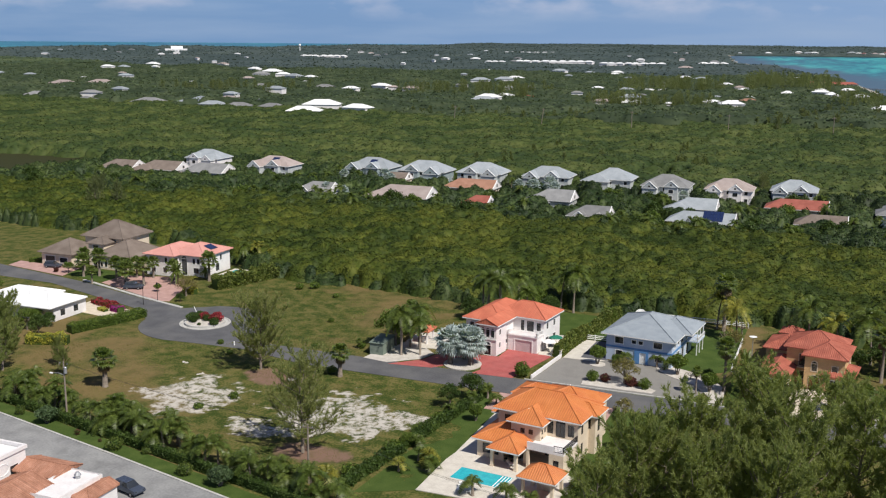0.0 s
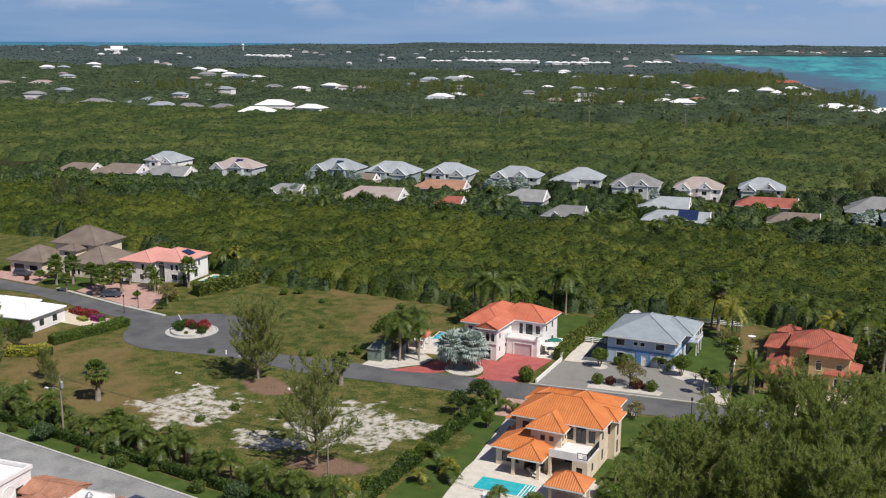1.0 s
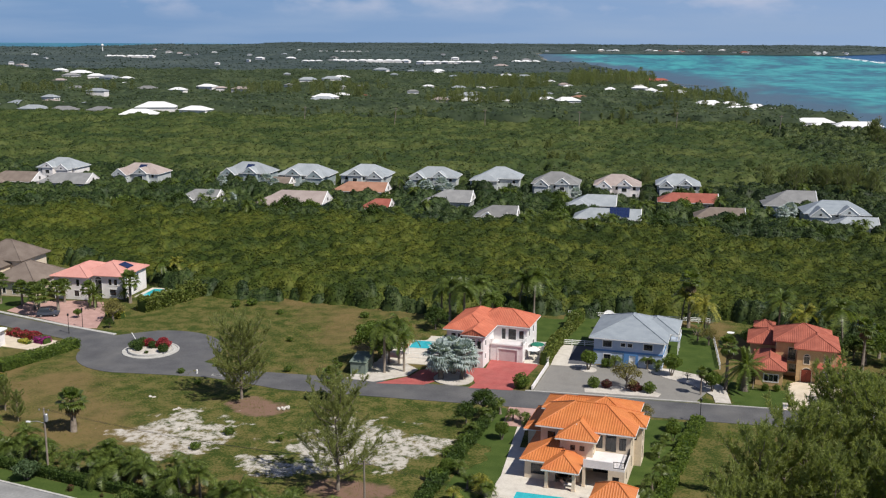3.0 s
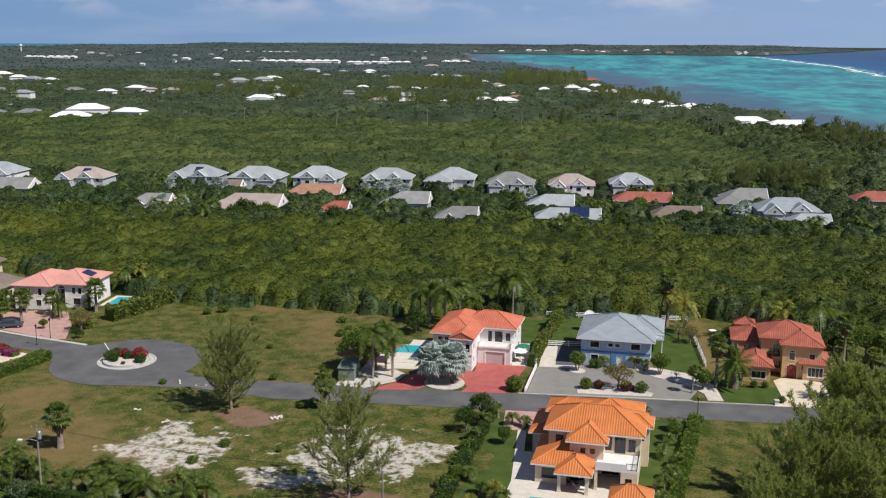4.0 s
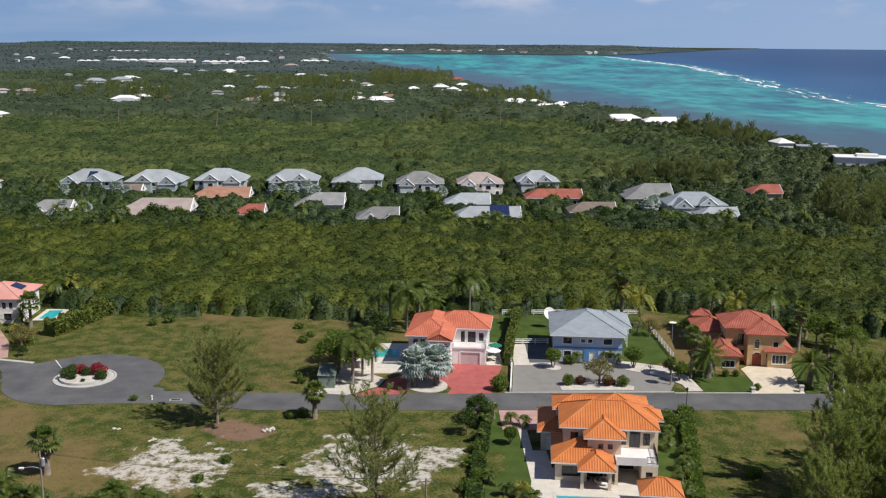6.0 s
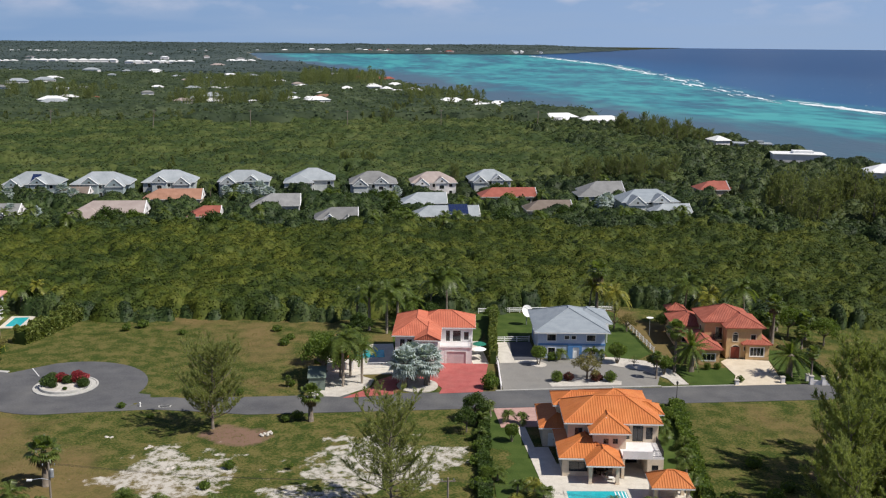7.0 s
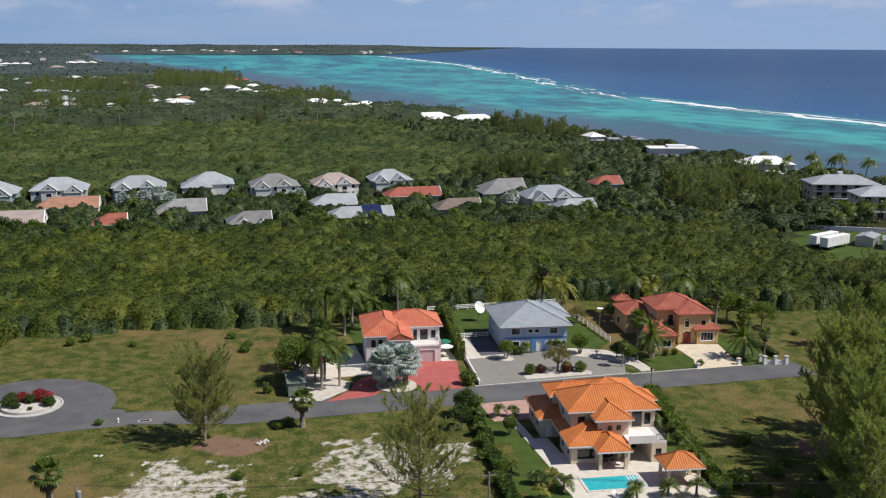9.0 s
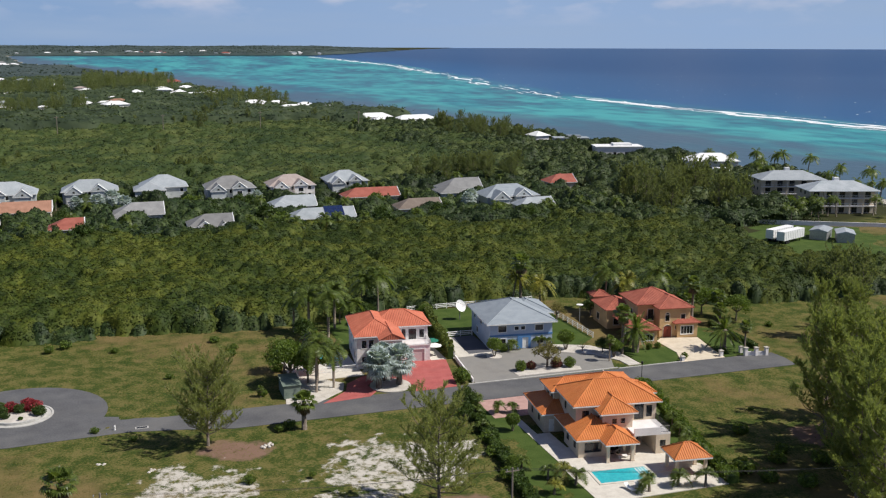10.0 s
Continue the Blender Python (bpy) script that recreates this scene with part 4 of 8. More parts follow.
def hip_roof(house, x0, y0, x1, y1, z, pitch, mat, over=0.6, ribs=0.0, caps=True, fascia=None, name="roof", thick=0.16, gable="", label=""):
    """A hipped roof over a plan. gable: sides (of "sewn") that end in an upright gable."""
    x0, y0, x1, y1 = x0 - over, y0 - over, x1 + over, y1 + over
    t = math.tan(radians(pitch))
    g, fas, rows = Geo(), Geo(), Geo()
    w, d = x1 - x0, y1 - y0
    half = min(w, d) / 2
    top = z + half * t
    A, B, C, D = (x0, y0, z), (x1, y0, z), (x1, y1, z), (x0, y1, z)
    if w >= d:
        ym = (y0 + y1) / 2
        L = (x0 if "w" in gable else x0 + half, ym, top)
        R = (x1 if "e" in gable else x1 - half, ym, top)
        faces = [((A, B, R, L), (A, B)), ((C, D, L, R), (C, D)), ((B, C, R), (B, C)), ((D, A, L), (D, A))]
        hips = [(A, L), (D, L), (B, R), (C, R), (L, R)]
    else:
        xm = (x0 + x1) / 2
        L = (xm, y0 if "s" in gable else y0 + half, top)
        R = (xm, y1 if "n" in gable else y1 - half, top)
        faces = [((A, B, L), (A, B)), ((B, C, R, L), (B, C)), ((C, D, R), (C, D)), ((D, A, L, R), (D, A))]
        hips = [(A, L), (B, L), (C, R), (D, R), (L, R)]
    for f, eave in faces:
        g.poly(*f)
        if ribs:
            slope_ribs(rows, f, eave, ribs)
    g.poly((x0, y0, z - thick), (x0, y1, z - thick), (x1, y1, z - thick), (x1, y0, z - thick))
    for p, q in ((A, B), (B, C), (C, D), (D, A)):
        g.poly((p[0], p[1], z - thick), (q[0], q[1], z - thick), q, p)
    roof = part(name, g, mat, house, label)
    if ribs:
        part("tile_ribbing", rows, mat, roof)["kind"] = "stuff"
    if caps:
        for p, q in hips:
            if (Vector(p) - Vector(q)).length > 0.3:
                part("ridge_cap", Geo().tube([Vector(p) + Vector((0, 0, 0.02)), Vector(q) + Vector((0, 0, 0.02))], [0.11, 0.11], 6), mat, roof)
    if fascia:
        e = 0.03
        fas.box(x0 - e, y0 - e, z - thick - 0.06, x1 + e, y0 - 0.002, z - 0.03).box(x0 - e, y1 + 0.002, z - thick - 0.06, x1 + e, y1 + e, z - 0.03)
        fas.box(x0 - e, y0, z - thick - 0.06, x0 - 0.002, y1, z - 0.03).box(x1 + 0.002, y0, z - thick - 0.06, x1 + e, y1, z - 0.03)
        part("fascia", fas, fascia, roof)
    return roof


HOME = pose(0, 0, 0)


def column(house, x, y, z0, z1, w, mat, name="column"):
    g = Geo().box(x - w / 2, y - w / 2, z0 + 0.2, x + w / 2, y + w / 2, z1 - 0.2)
    g.box(x - w * 0.62, y - w * 0.62, z0, x + w * 0.62, y + w * 0.62, z0 + 0.2).box(x - w * 0.62, y - w * 0.62, z1 - 0.2, x + w * 0.62, y + w * 0.62, z1)
    return part(name, g, mat, house)


def railing(house, pts, z, high, mat, gap=0.14, post=0.1):
    """Top and bottom rail with thin balusters, one part for each run."""
    for (x0, y0), (x1, y1) in zip(pts, pts[1:]):
        n = max(1, int(math.hypot(x1 - x0, y1 - y0) / gap))
        g = Geo()
        g.tube([(x0, y0, z + high), (x1, y1, z + high)], [0.05, 0.05], 4).tube([(x0, y0, z + 0.1), (x1, y1, z + 0.1)], [0.035, 0.035], 4)
        for i in range(n + 1):
            x, y = x0 + (x1 - x0) * i / n, y0 + (y1 - y0) * i / n
            r = post / 2 if i in (0, n) else 0.018
            g.box(x - r, y - r, z, x + r, y + r, z + high)
        part("railing", g, mat, house)


def slab(name, pts, z0, z1, mat, label, category, kind="structure"):
    return solid(name, Geo().prism(pts, z0, z1), mat, label, category, kind=kind)


def rect(x0, y0, x1, y1):
    return [(x0, y0), (x1, y0), (x1, y1), (x0, y1)]


# ---- orange-roofed villa ----
villa = thing("villa", HOME, "two-storey cream stucco villa with an orange barrel-tile roof", "house")
W = dict(mat=STUCCO_CREAM, frame_mat=TRIM_DARK)
block(villa, -46.1, 135.2, -33.4, 143.5, 0, 6.25, openings={
    "s": [(1.0, 1.1, 4.0, 1.3), (7.9, 0.9, 3.7, 1.9), (9.2, 1.5, 3.35, 2.4), (11.1, 0.95, 3.7, 1.8), (7.6, 2.4, 0.1, 2.3), (1.0, 1.2, 1.0, 1.2)],
    "e": [(1.2, 0.8, 3.8, 1.6), (4.0, 0.8, 3.8, 1.6), (1.2, 0.8, 0.8, 1.7), (4.2, 0.8, 0.8, 1.7)], "w": [(3.0, 0.9, 4.0, 1.3)]}, **W)
hip_roof(villa, -46.1, 135.2, -33.4, 143.5, 6.25, 27, TILE_ORANGE, 0.65, 0.36, fascia=TRIM_WHITE)
block(villa, -47.0, 143.2, -40.0, 148.0, 0, 5.9, openings={"w": [(1.5, 1.0, 3.8, 1.4), (3.4, 1.0, 3.8, 1.4)], "n": [(1.5, 1.2, 3.8, 1.4)], "s": [(0.3, 0.01, 4, 0.01)]}, **W)
hip_roof(villa, -47.0, 143.2, -38.0, 148.0, 5.9, 22, TILE_ORANGE, 0.65, 0.36, fascia=TRIM_WHITE)
block(villa, -40.0, 141.0, -33.9, 148.2, 0, 6.1, openings={"n": [(2.0, 1.4, 3.8, 1.4)], "e": [(5.4, 0.8, 3.9, 1.5)]}, **W)
hip_roof(villa, -42.6, 140.0, -34.0, 148.2, 6.1, 22, TILE_ORANGE, 0.65, 0.36, fascia=TRIM_WHITE)
block(villa, -34.6, 139.4, -32.4, 142.6, 0, 6.1, openings={"e": [(1.0, 1.0, 3.2, 2.2), (1.0, 0.9, 0.6, 2.0)], "s": [(0.7, 0.8, 3.8, 1.5)]}, **W)
hip_roof(villa, -37.5, 139.4, -32.4, 142.6, 6.1, 27, TILE_ORANGE, 0.6, 0.36, fascia=TRIM_WHITE)
block(villa, -42.8, 132.6, -38.2, 136.0, 2.9, 5.75, openings={"s": [(1.45, 0.7, 1.1, 0.75), (2.75, 0.7, 1.1, 0.75)], "e": [(0.5, 0.6, 1.1, 0.7), (0.5, 0.6, 0.2, 0.55), (1.5, 0.6, 1.1, 0.7)], "w": [(1.2, 0.7, 1.1, 0.75)]}, **W)
hip_roof(villa, -42.8, 132.6, -38.2, 139.0, 5.75, 30, TILE_ORANGE, 0.6, 0.36, fascia=TRIM_WHITE)
block(villa, -47.2, 130.4, -42.9, 137.0, 0, 2.95, openings={"s": [(0.9, 2.6, 0.75, 1.5)], "w": [(1.0, 1.2, 0.9, 1.3), (4.2, 1.1, 0.9, 1.3)]}, **W)
hip_roof(villa, -47.2, 130.4, -40.2, 139.6, 2.95, 24, TILE_ORANGE, 0.6, 0.36, fascia=TRIM_WHITE)
hip_roof(villa, -43.7, 127.9, -39.7, 133.4, 2.95, 28, TILE_ORANGE, 0.55, 0.36, fascia=TRIM_WHITE, name="porch_roof")
for x, y in ((-43.6, 128.1), (-39.9, 128.1), (-39.9, 131.4)):
    column(villa, x, y, 0.06, 2.8, 0.45, STUCCO_CREAM)
block(villa, -49.2, 140.9, -46.0, 149.6, 0, 3.15, openings={"s": [(0.8, 0.9, 0.1, 2.05, "door", TRIM_WHITE)], "n": [(0.4, 2.4, 0.05, 2.2, "garage", TRIM_WHITE)], "w": [(2.0, 1.0, 1.0, 1.1), (5.5, 1.0, 1.0, 1.1)]}, **W)
hip_roof(villa, -49.2, 140.9, -42.5, 149.6, 3.15, 24, TILE_ORANGE, 0.6, 0.36, fascia=TRIM_WHITE)
part("balcony_slab", Geo().box(-39.0, 129.8, 2.95, -33.4, 135.15, 3.25), STUCCO_WHITE, villa, "white balcony terrace")
part("parapet", Geo().box(-39.0, 129.8, 3.25, -34.9, 129.95, 4.1), STUCCO_WHITE, villa)
railing(villa, [(-34.9, 129.9), (-33.5, 129.9), (-33.5, 135.1)], 3.25, 0.95, METAL_DARK, 0.16)
block(villa, -35.6, 129.8, -33.4, 135.15, 0, 2.95, openings={"s": [(0.6, 0.9, 1.1, 1.0)], "e": [(2.0, 0.8, 0.9, 1.2)]}, **W)
column(villa, -38.9, 130.1, 0.06, 2.95, 0.4, STUCCO_CREAM)
for x, y, z in ((-40.9, 134.4, 6.85), (-38.5, 144.4, 7.9)):
    part("roof_vent", Geo().lathe(x, y, [(0.06, z - 0.5), (0.06, z + 0.25), (0.1, z + 0.26), (0.1, z + 0.34)], 8), TRIM_WHITE, villa)
slab("pool_deck", [(-51.0, 117.0), (-31.6, 117.0), (-31.6, 128.6), (-33.4, 129.7), (-33.4, 135.3), (-47.2, 135.3), (-47.2, 141.5), (-50.6, 141.5), (-50.6, 131.0), (-51.0, 128)], -0.3, 0.05, DECK, "pale stone pool terrace", "terrace")
slab("path", rect(-50.6, 141.5, -49.25, 150.0), -0.3, 0.03, DECK, "pale concrete side path", "path")
slab("driveway", rect(-53.0, 149.7, -33, 158.1), -0.3, 0.035, PINK_PAVER, "dull red paver driveway", "driveway")
pool = thing("swimming_pool", HOME, "turquoise rectangular swimming pool with a pale coping", "swimming pool")
part("water", Geo().box(-48.0, 121.9, -0.2, -40.0, 125.8, 0.09), POOL, pool, "turquoise pool water")
part("coping", Geo().box(-48.4, 121.5, -0.1, -39.6, 121.9, 0.12).box(-48.4, 125.8, -0.1, -39.6, 126.2, 0.12).box(-48.4, 121.9, -0.1, -48.0, 125.8, 0.12).box(-40.0, 121.9, -0.1, -39.6, 125.8, 0.12), DECK, pool)
for i in range(4):
    part("step_edge", Geo().box(-41.6 + 0.45 * i, 122.0, 0.091, -41.45 + 0.45 * i, 125.7, 0.1 + 0.0), TRIM_WHITE, pool)
gazebo = thing("gazebo", HOME, "open poolside gazebo with a hipped orange tile roof", "gazebo")
hip_roof(gazebo, -37.2, 120.8, -32.6, 124.5, 2.75, 33, TILE_ORANGE, 0.5, 0.34, fascia=TRIM_WHITE)
for x, y in ((-37.0, 121.0), (-32.8, 121.0), (-37.0, 124.3), (-32.8, 124.3)):
    column(gazebo, x, y, 0.05, 2.62, 0.4, STUCCO_CREAM)
part("bar_counter", Geo().box(-36.0, 123.4, 0.05, -33.6, 124.0, 1.0).box(-36.1, 123.3, 1.0, -33.5, 124.1, 1.06), STONE, gazebo)


def lounger(x, y, turn):
    t = thing("sun_lounger", pose(x, y, 0.05, 0, 0, turn), "white slatted sun lounger on the terrace", "lounger", "poolside loungers")
    f = Geo().box(-0.32, -0.95, 0.28, 0.32, 0.35, 0.34)
    part("seat", f, TRIM_WHITE, t)
    b = Geo()
    b.poly((-0.32, 0.35, 0.34), (0.32, 0.35, 0.34), (0.32, 0.85, 0.75), (-0.32, 0.85, 0.75)).poly((-0.32, 0.35, 0.28), (-0.32, 0.85, 0.69), (0.32, 0.85, 0.69), (0.32, 0.35, 0.28))
    part("backrest", b, TRIM_WHITE, t)
    for lx in (-0.28, 0.28):
        for ly in (-0.85, 0.28):
            part("leg", Geo().box(lx - 0.03, ly - 0.03, 0, lx + 0.03, ly + 0.03, 0.28), TRIM_WHITE, t)
    return t


for x, y, a in ((-41.4, 129.5, 80), (-45.5, 119.5, 10), (-44.0, 119.4, 5), (-40.9, 131.6, 90)):
    lounger(x, y, a)
VILLA_TURN = pose(-41, 132, 0, 0, 0, -7) @ pose(41, -132, 0)
villa.matrix_basis = VILLA_TURN
gazebo.matrix_basis = pose(-34.9, 122.6, 0, 0, 0, -7) @ pose(34.9, -122.6, 0)
pool.matrix_basis = pose(-44.0, 124.0, 0, 0, 0, -5) @ pose(44.0, -123.9, 0)


def outdoor_table(x, y):
    t = thing("patio_table", pose(x, y, 0.05), "dark round patio table under the porch", "table")
    part("tabletop", Geo().lathe(0, 0, [(0.6, 0.7), (0.62, 0.72), (0.6, 0.75)], 14), METAL_DARK, t)
    part("pedestal", Geo().lathe(0, 0, [(0.3, 0), (0.06, 0.08), (0.06, 0.7)], 10), METAL_DARK, t)
    for i in range(4):
        a = math.pi / 2 * i + 0.5
        c = thing("patio_chair", pose(x + 1.0 * math.cos(a), y + 1.0 * math.sin(a), 0.05, 0, 0, math.degrees(a) - 90), "dark metal patio chair beside the table", "chair", "chairs round the patio table")
        part("seat", Geo().box(-0.23, -0.23, 0.42, 0.23, 0.23, 0.46), METAL_DARK, c)
        part("backrest", Geo().box(-0.23, 0.2, 0.46, 0.23, 0.24, 0.9), METAL_DARK, c)
        for lx in (-0.2, 0.2):
            for ly in (-0.2, 0.2):
                part("leg", Geo().box(lx - 0.02, ly - 0.02, 0, lx + 0.02, ly + 0.02, 0.42), METAL_DARK, c)


outdoor_table(-41.9, 131.2)
slab("lawn", [(-58.5, 113), (-51, 117), (-51, 128), (-50.6, 131), (-50.6, 149.7), (-53.5, 157.5), (-54.6, 157.5)], -0.3, -0.0, LAWN, "mown green lawn beside the villa", "lawn")
slab("lawn", [(-33.4, 128.6), (-31.6, 117), (-29.6, 117), (-24.0, 150), (-23.6, 157.2), (-33, 157.2)], -0.3, -0.004, LAWN, "mown green lawn along the hedge", "lawn")

# ---- white house with the salmon roof ----
salmon = thing("house", HOME, "white stucco two-storey house with a salmon clay tile roof", "house")
W = dict(mat=STUCCO_WHITE, frame_mat=TRIM_DARK, surround=TRIM_WHITE)
block(salmon, -67.6, 179.8, -60.0, 193.6, 0, 6.25, openings={
    "s": [(0.9, 0.85, 3.9, 1.5), (2.2, 0.85, 3.9, 1.5), (0.9, 0.9, 0.9, 1.4), (2.4, 0.9, 0.9, 1.4)], "e": [(0.8, 0.7, 3.9, 1.2), (2.2, 0.6, 1.3, 0.8), (3.6, 0.6, 1.2, 1.3)],
    "w": [(2, 1.0, 3.9, 1.4), (5, 1.0, 3.9, 1.4), (8, 1.0, 3.9, 1.4), (3.5, 1.4, 0.9, 1.4), (9, 1.4, 0.9, 1.4)]}, **W)
hip_roof(salmon, -67.6, 179.8, -60.0, 193.6, 6.25, 25, TILE_SALMON, 0.6, 0.33, fascia=TRIM_WHITE)
block(salmon, -63.4, 177.2, -59.7, 181.5, 0, 6.2, openings={
    "s": [(0.45, 0.72, 3.6, 1.5, "arch", 1), (1.5, 0.72, 3.6, 1.5, "arch", 1), (2.55, 0.72, 3.6, 1.5, "arch", 1), (1.15, 1.4, 0.05, 1.9, "arch", 2)],
    "e": [(1.3, 0.7, 3.9, 1.1), (1.3, 0.6, 1.4, 1.0)], "w": [(1.3, 0.7, 3.9, 1.1)]}, **W)
hip_roof(salmon, -63.4, 177.2, -59.7, 186.5, 6.2, 26, TILE_SALMON, 0.55, 0.33, fascia=TRIM_WHITE, gable="s")
part("gable_wall", Geo().poly((-63.4, 177.22, 6.0), (-59.7, 177.22, 6.0), (-59.7, 177.22, 6.2), (-61.55, 177.22, 7.25), (-63.4, 177.22, 6.2)).poly((-63.4, 177.4, 6.0), (-63.4, 177.4, 6.2), (-61.55, 177.4, 7.25), (-59.7, 177.4, 6.2), (-59.7, 177.4, 6.0)), STUCCO_WHITE, salmon)
part("string_course", Geo().box(-63.5, 177.05, 3.1, -59.6, 177.19, 3.3), TRIM_WHITE, salmon)
block(salmon, -60.0, 185.6, -53.4, 193.6, 0, 6.25, openings={
    "s": [(1.6, 0.75, 3.4, 2.1), (2.9, 1.5, 3.4, 2.1), (5.0, 0.9, 3.7, 1.6)], "e": [(1.2, 0.9, 3.9, 1.3), (4.6, 0.9, 3.9, 1.3), (1.0, 1.2, 1.0, 1.3), (4.6, 1.2, 1.0, 1.3)],
    "n": [(1.5, 1.4, 3.8, 1.4), (4, 1.4, 3.8, 1.4)]}, **W)
hip_roof(salmon, -64.0, 185.6, -53.4, 193.6, 6.25, 25, TILE_SALMON, 0.6, 0.33, fascia=TRIM_WHITE)
block(salmon, -59.8, 182.5, -53.5, 185.6, 0, 3.1, openings={"s": [(1.6, 3.6, 0.02, 2.3, "garage", GARAGE_PINK)]}, **W)
part("balcony_slab", Geo().box(-59.75, 182.3, 3.1, -53.4, 185.55, 3.3), STUCCO_WHITE, salmon)
railing(salmon, [(-59.6, 182.45), (-53.55, 182.45), (-53.55, 185.5)], 3.3, 0.85, TRIM_WHITE, 0.22, 0.3)
salmon.matrix_basis = pose(-60, 183, 0, 0, 0, -7) @ pose(60, -183, 0)
slab("driveway", [(-61.2, 165.9), (-53.6, 166.2), (-50.6, 181.2), (-52.6, 182.4), (-59.7, 183.2), (-59.9, 177.2), (-63.4, 176.9), (-64.3, 174.5), (-61.5, 171.5), (-60.4, 168.6)], -0.3, 0.03, RED_PAVER, "red-painted paver driveway", "driveway")
slab("driveway", [(-77.6, 164.9), (-69.2, 165.9), (-67.6, 168.2), (-68.4, 171.3), (-66.4, 174.2), (-64.3, 174.5), (-63.4, 176.9), (-68, 176.6), (-71.5, 173.5), (-72.6, 169.8)], -0.3, 0.028, RED_PAVER, "red paver loop of the driveway", "driveway")
slab("planting_bed", arc(-64.6, 170.2, 3.6, 0, 345, 23), -0.2, 0.12, ROCK_SAND, "round marl bed under silver palms", "planting bed")
slab("terrace", rect(-53.4, 181.6, -50.4, 196), -0.3, 0.04, DECK, "pale side terrace", "terrace")
slab("terrace", rect(-80.5, 177, -67.6, 195.5), -0.3, 0.03, DECK, "pale pool terrace beside the house", "terrace")
slab("terrace", [(-83.5, 166.4), (-78.2, 165.6), (-73.0, 170.2), (-72, 174), (-75, 177), (-82, 177)], -0.3, 0.02, ROCK_SAND, "pale marl garden ground", "garden")
slab("lawn", [(-67.6, 193.7), (-50, 196.1), (-45.5, 214), (-67, 214)], -0.3, -0.004, LAWN, "green back lawn", "lawn")
pool2 = thing("swimming_pool", HOME, "small blue-green pool behind a white balustrade", "swimming pool")
part("water", Geo().box(-76.6, 186.5, -0.2, -69.6, 191.5, 0.07), POOL, pool2)
part("coping", Geo().box(-76.9, 186.2, -0.1, -69.3, 186.5, 0.11).box(-76.9, 191.5, -0.1, -69.3, 191.8, 0.11).box(-76.9, 186.5, -0.1, -76.6, 191.5, 0.11).box(-69.6, 186.5, -0.1, -69.3, 191.5, 0.11), DECK, pool2)
bal = thing("balustrade", HOME, "white balustrade along the pool terrace", "balustrade")
railing(bal, [(-77, 180.4), (-67.8, 180.4)], 0.03, 1.0, TRIM_WHITE, 0.25, 0.3)
hut = thing("garden_pavilion", HOME, "small pavilion with an orange tile roof by the pool", "pavilion")
hip_roof(hut, -79.4, 179.2, -75.6, 182.8, 2.6, 26, TILE_SALMON, 0.4, 0.33)
for x, y in ((-79.2, 179.4), (-75.8, 179.4), (-79.2, 182.6), (-75.8, 182.6)):
    column(hut, x, y, 0.03, 2.45, 0.3, STUCCO_WHITE)


def parasol(x, y, mat, label):
    t = thing("parasol", pose(x, y, 0.04), label, "parasol")
    part("pole", Geo().lathe(0, 0, [(0.03, 0), (0.03, 2.3)], 6), METAL_GREY, t)
    part("canopy", Geo().lathe(0, 0, [(1.4, 2.0), (1.38, 2.03), (0.7, 2.32), (0.05, 2.5)], 8), mat, t)
    part("base", Geo().lathe(0, 0, [(0.3, 0), (0.28, 0.08)], 10), METAL_DARK, t)


GREEN_CLOTH = material("green_canvas", [(0.01, 0.12, 0.08), (0.015, 0.15, 0.1), (0.02, 0.18, 0.12)], 1.5, 0.8, 0.1)
parasol(-51.4, 187.5, GREEN_CLOTH, "dark green parasol on the side terrace")
parasol(-51.9, 184.2, TRIM_WHITE, "white parasol on the side terrace")
slab("hedge_wall", [(-50.35, 167.3), (-50.1, 167.3), (-48.6, 181.4), (-48.85, 181.4)], -0.2, 0.7, STUCCO_WHITE, "low white boundary wall", "wall")

# ---- pale blue house ----
blue = thing("house", HOME, "pale blue two-storey house with a blue-grey hipped shingle roof", "house")
W = dict(mat=PAINT_BLUE, frame_mat=TRIM_DARK, surround=TRIM_WHITE)
block(blue, -39.9, 184.3, -27.2, 198.8, 0, 5.35, openings={
    "s": [(1.7, 1.6, 3.5, 1.2), (5.0, 0.8, 3.8, 0.65), (6.3, 0.8, 3.8, 0.65), (9.2, 1.6, 3.5, 1.1, "window", 3), (1.9, 1.3, 0.9, 1.2), (6.7, 0.95, 0.05, 2.1, "door", TRIM_WHITE), (9.6, 1.3, 0.9, 1.2)],
    "e": [(1.5, 1.0, 3.5, 1.2), (4.0, 1.0, 3.5, 1.2), (6.2, 1.8, 3.4, 1.4), (9.8, 2.0, 3.2, 2.0), (1.5, 1.0, 0.9, 1.2), (4.2, 1.0, 0.9, 1.3), (7.0, 1.6, 0.1, 2.1), (10.4, 1.6, 0.1, 2.1)],
    "w": [(2, 1.2, 3.5, 1.2), (7, 1.2, 3.5, 1.2), (4, 1.2, 0.9, 1.2)], "n": [(2, 1.6, 3.5, 1.2), (8, 1.6, 3.5, 1.2)]}, **W)
hip_roof(blue, -39.9, 184.3, -27.2, 198.8, 5.35, 22, SHINGLE_BLUE, 0.85, 0, fascia=TRIM_WHITE)
hip_roof(blue, -33.0, 190.8, -25.8, 199.3, 5.4, 22, SHINGLE_BLUE, 0.85, 0, fascia=TRIM_WHITE)
part("band_course", Geo().box(-39.96, 184.22, 2.62, -27.14, 184.29, 2.95).box(-27.19, 184.3, 2.62, -27.12, 198.8, 2.95), TRIM_BLUE, blue, "deep blue band between storeys")
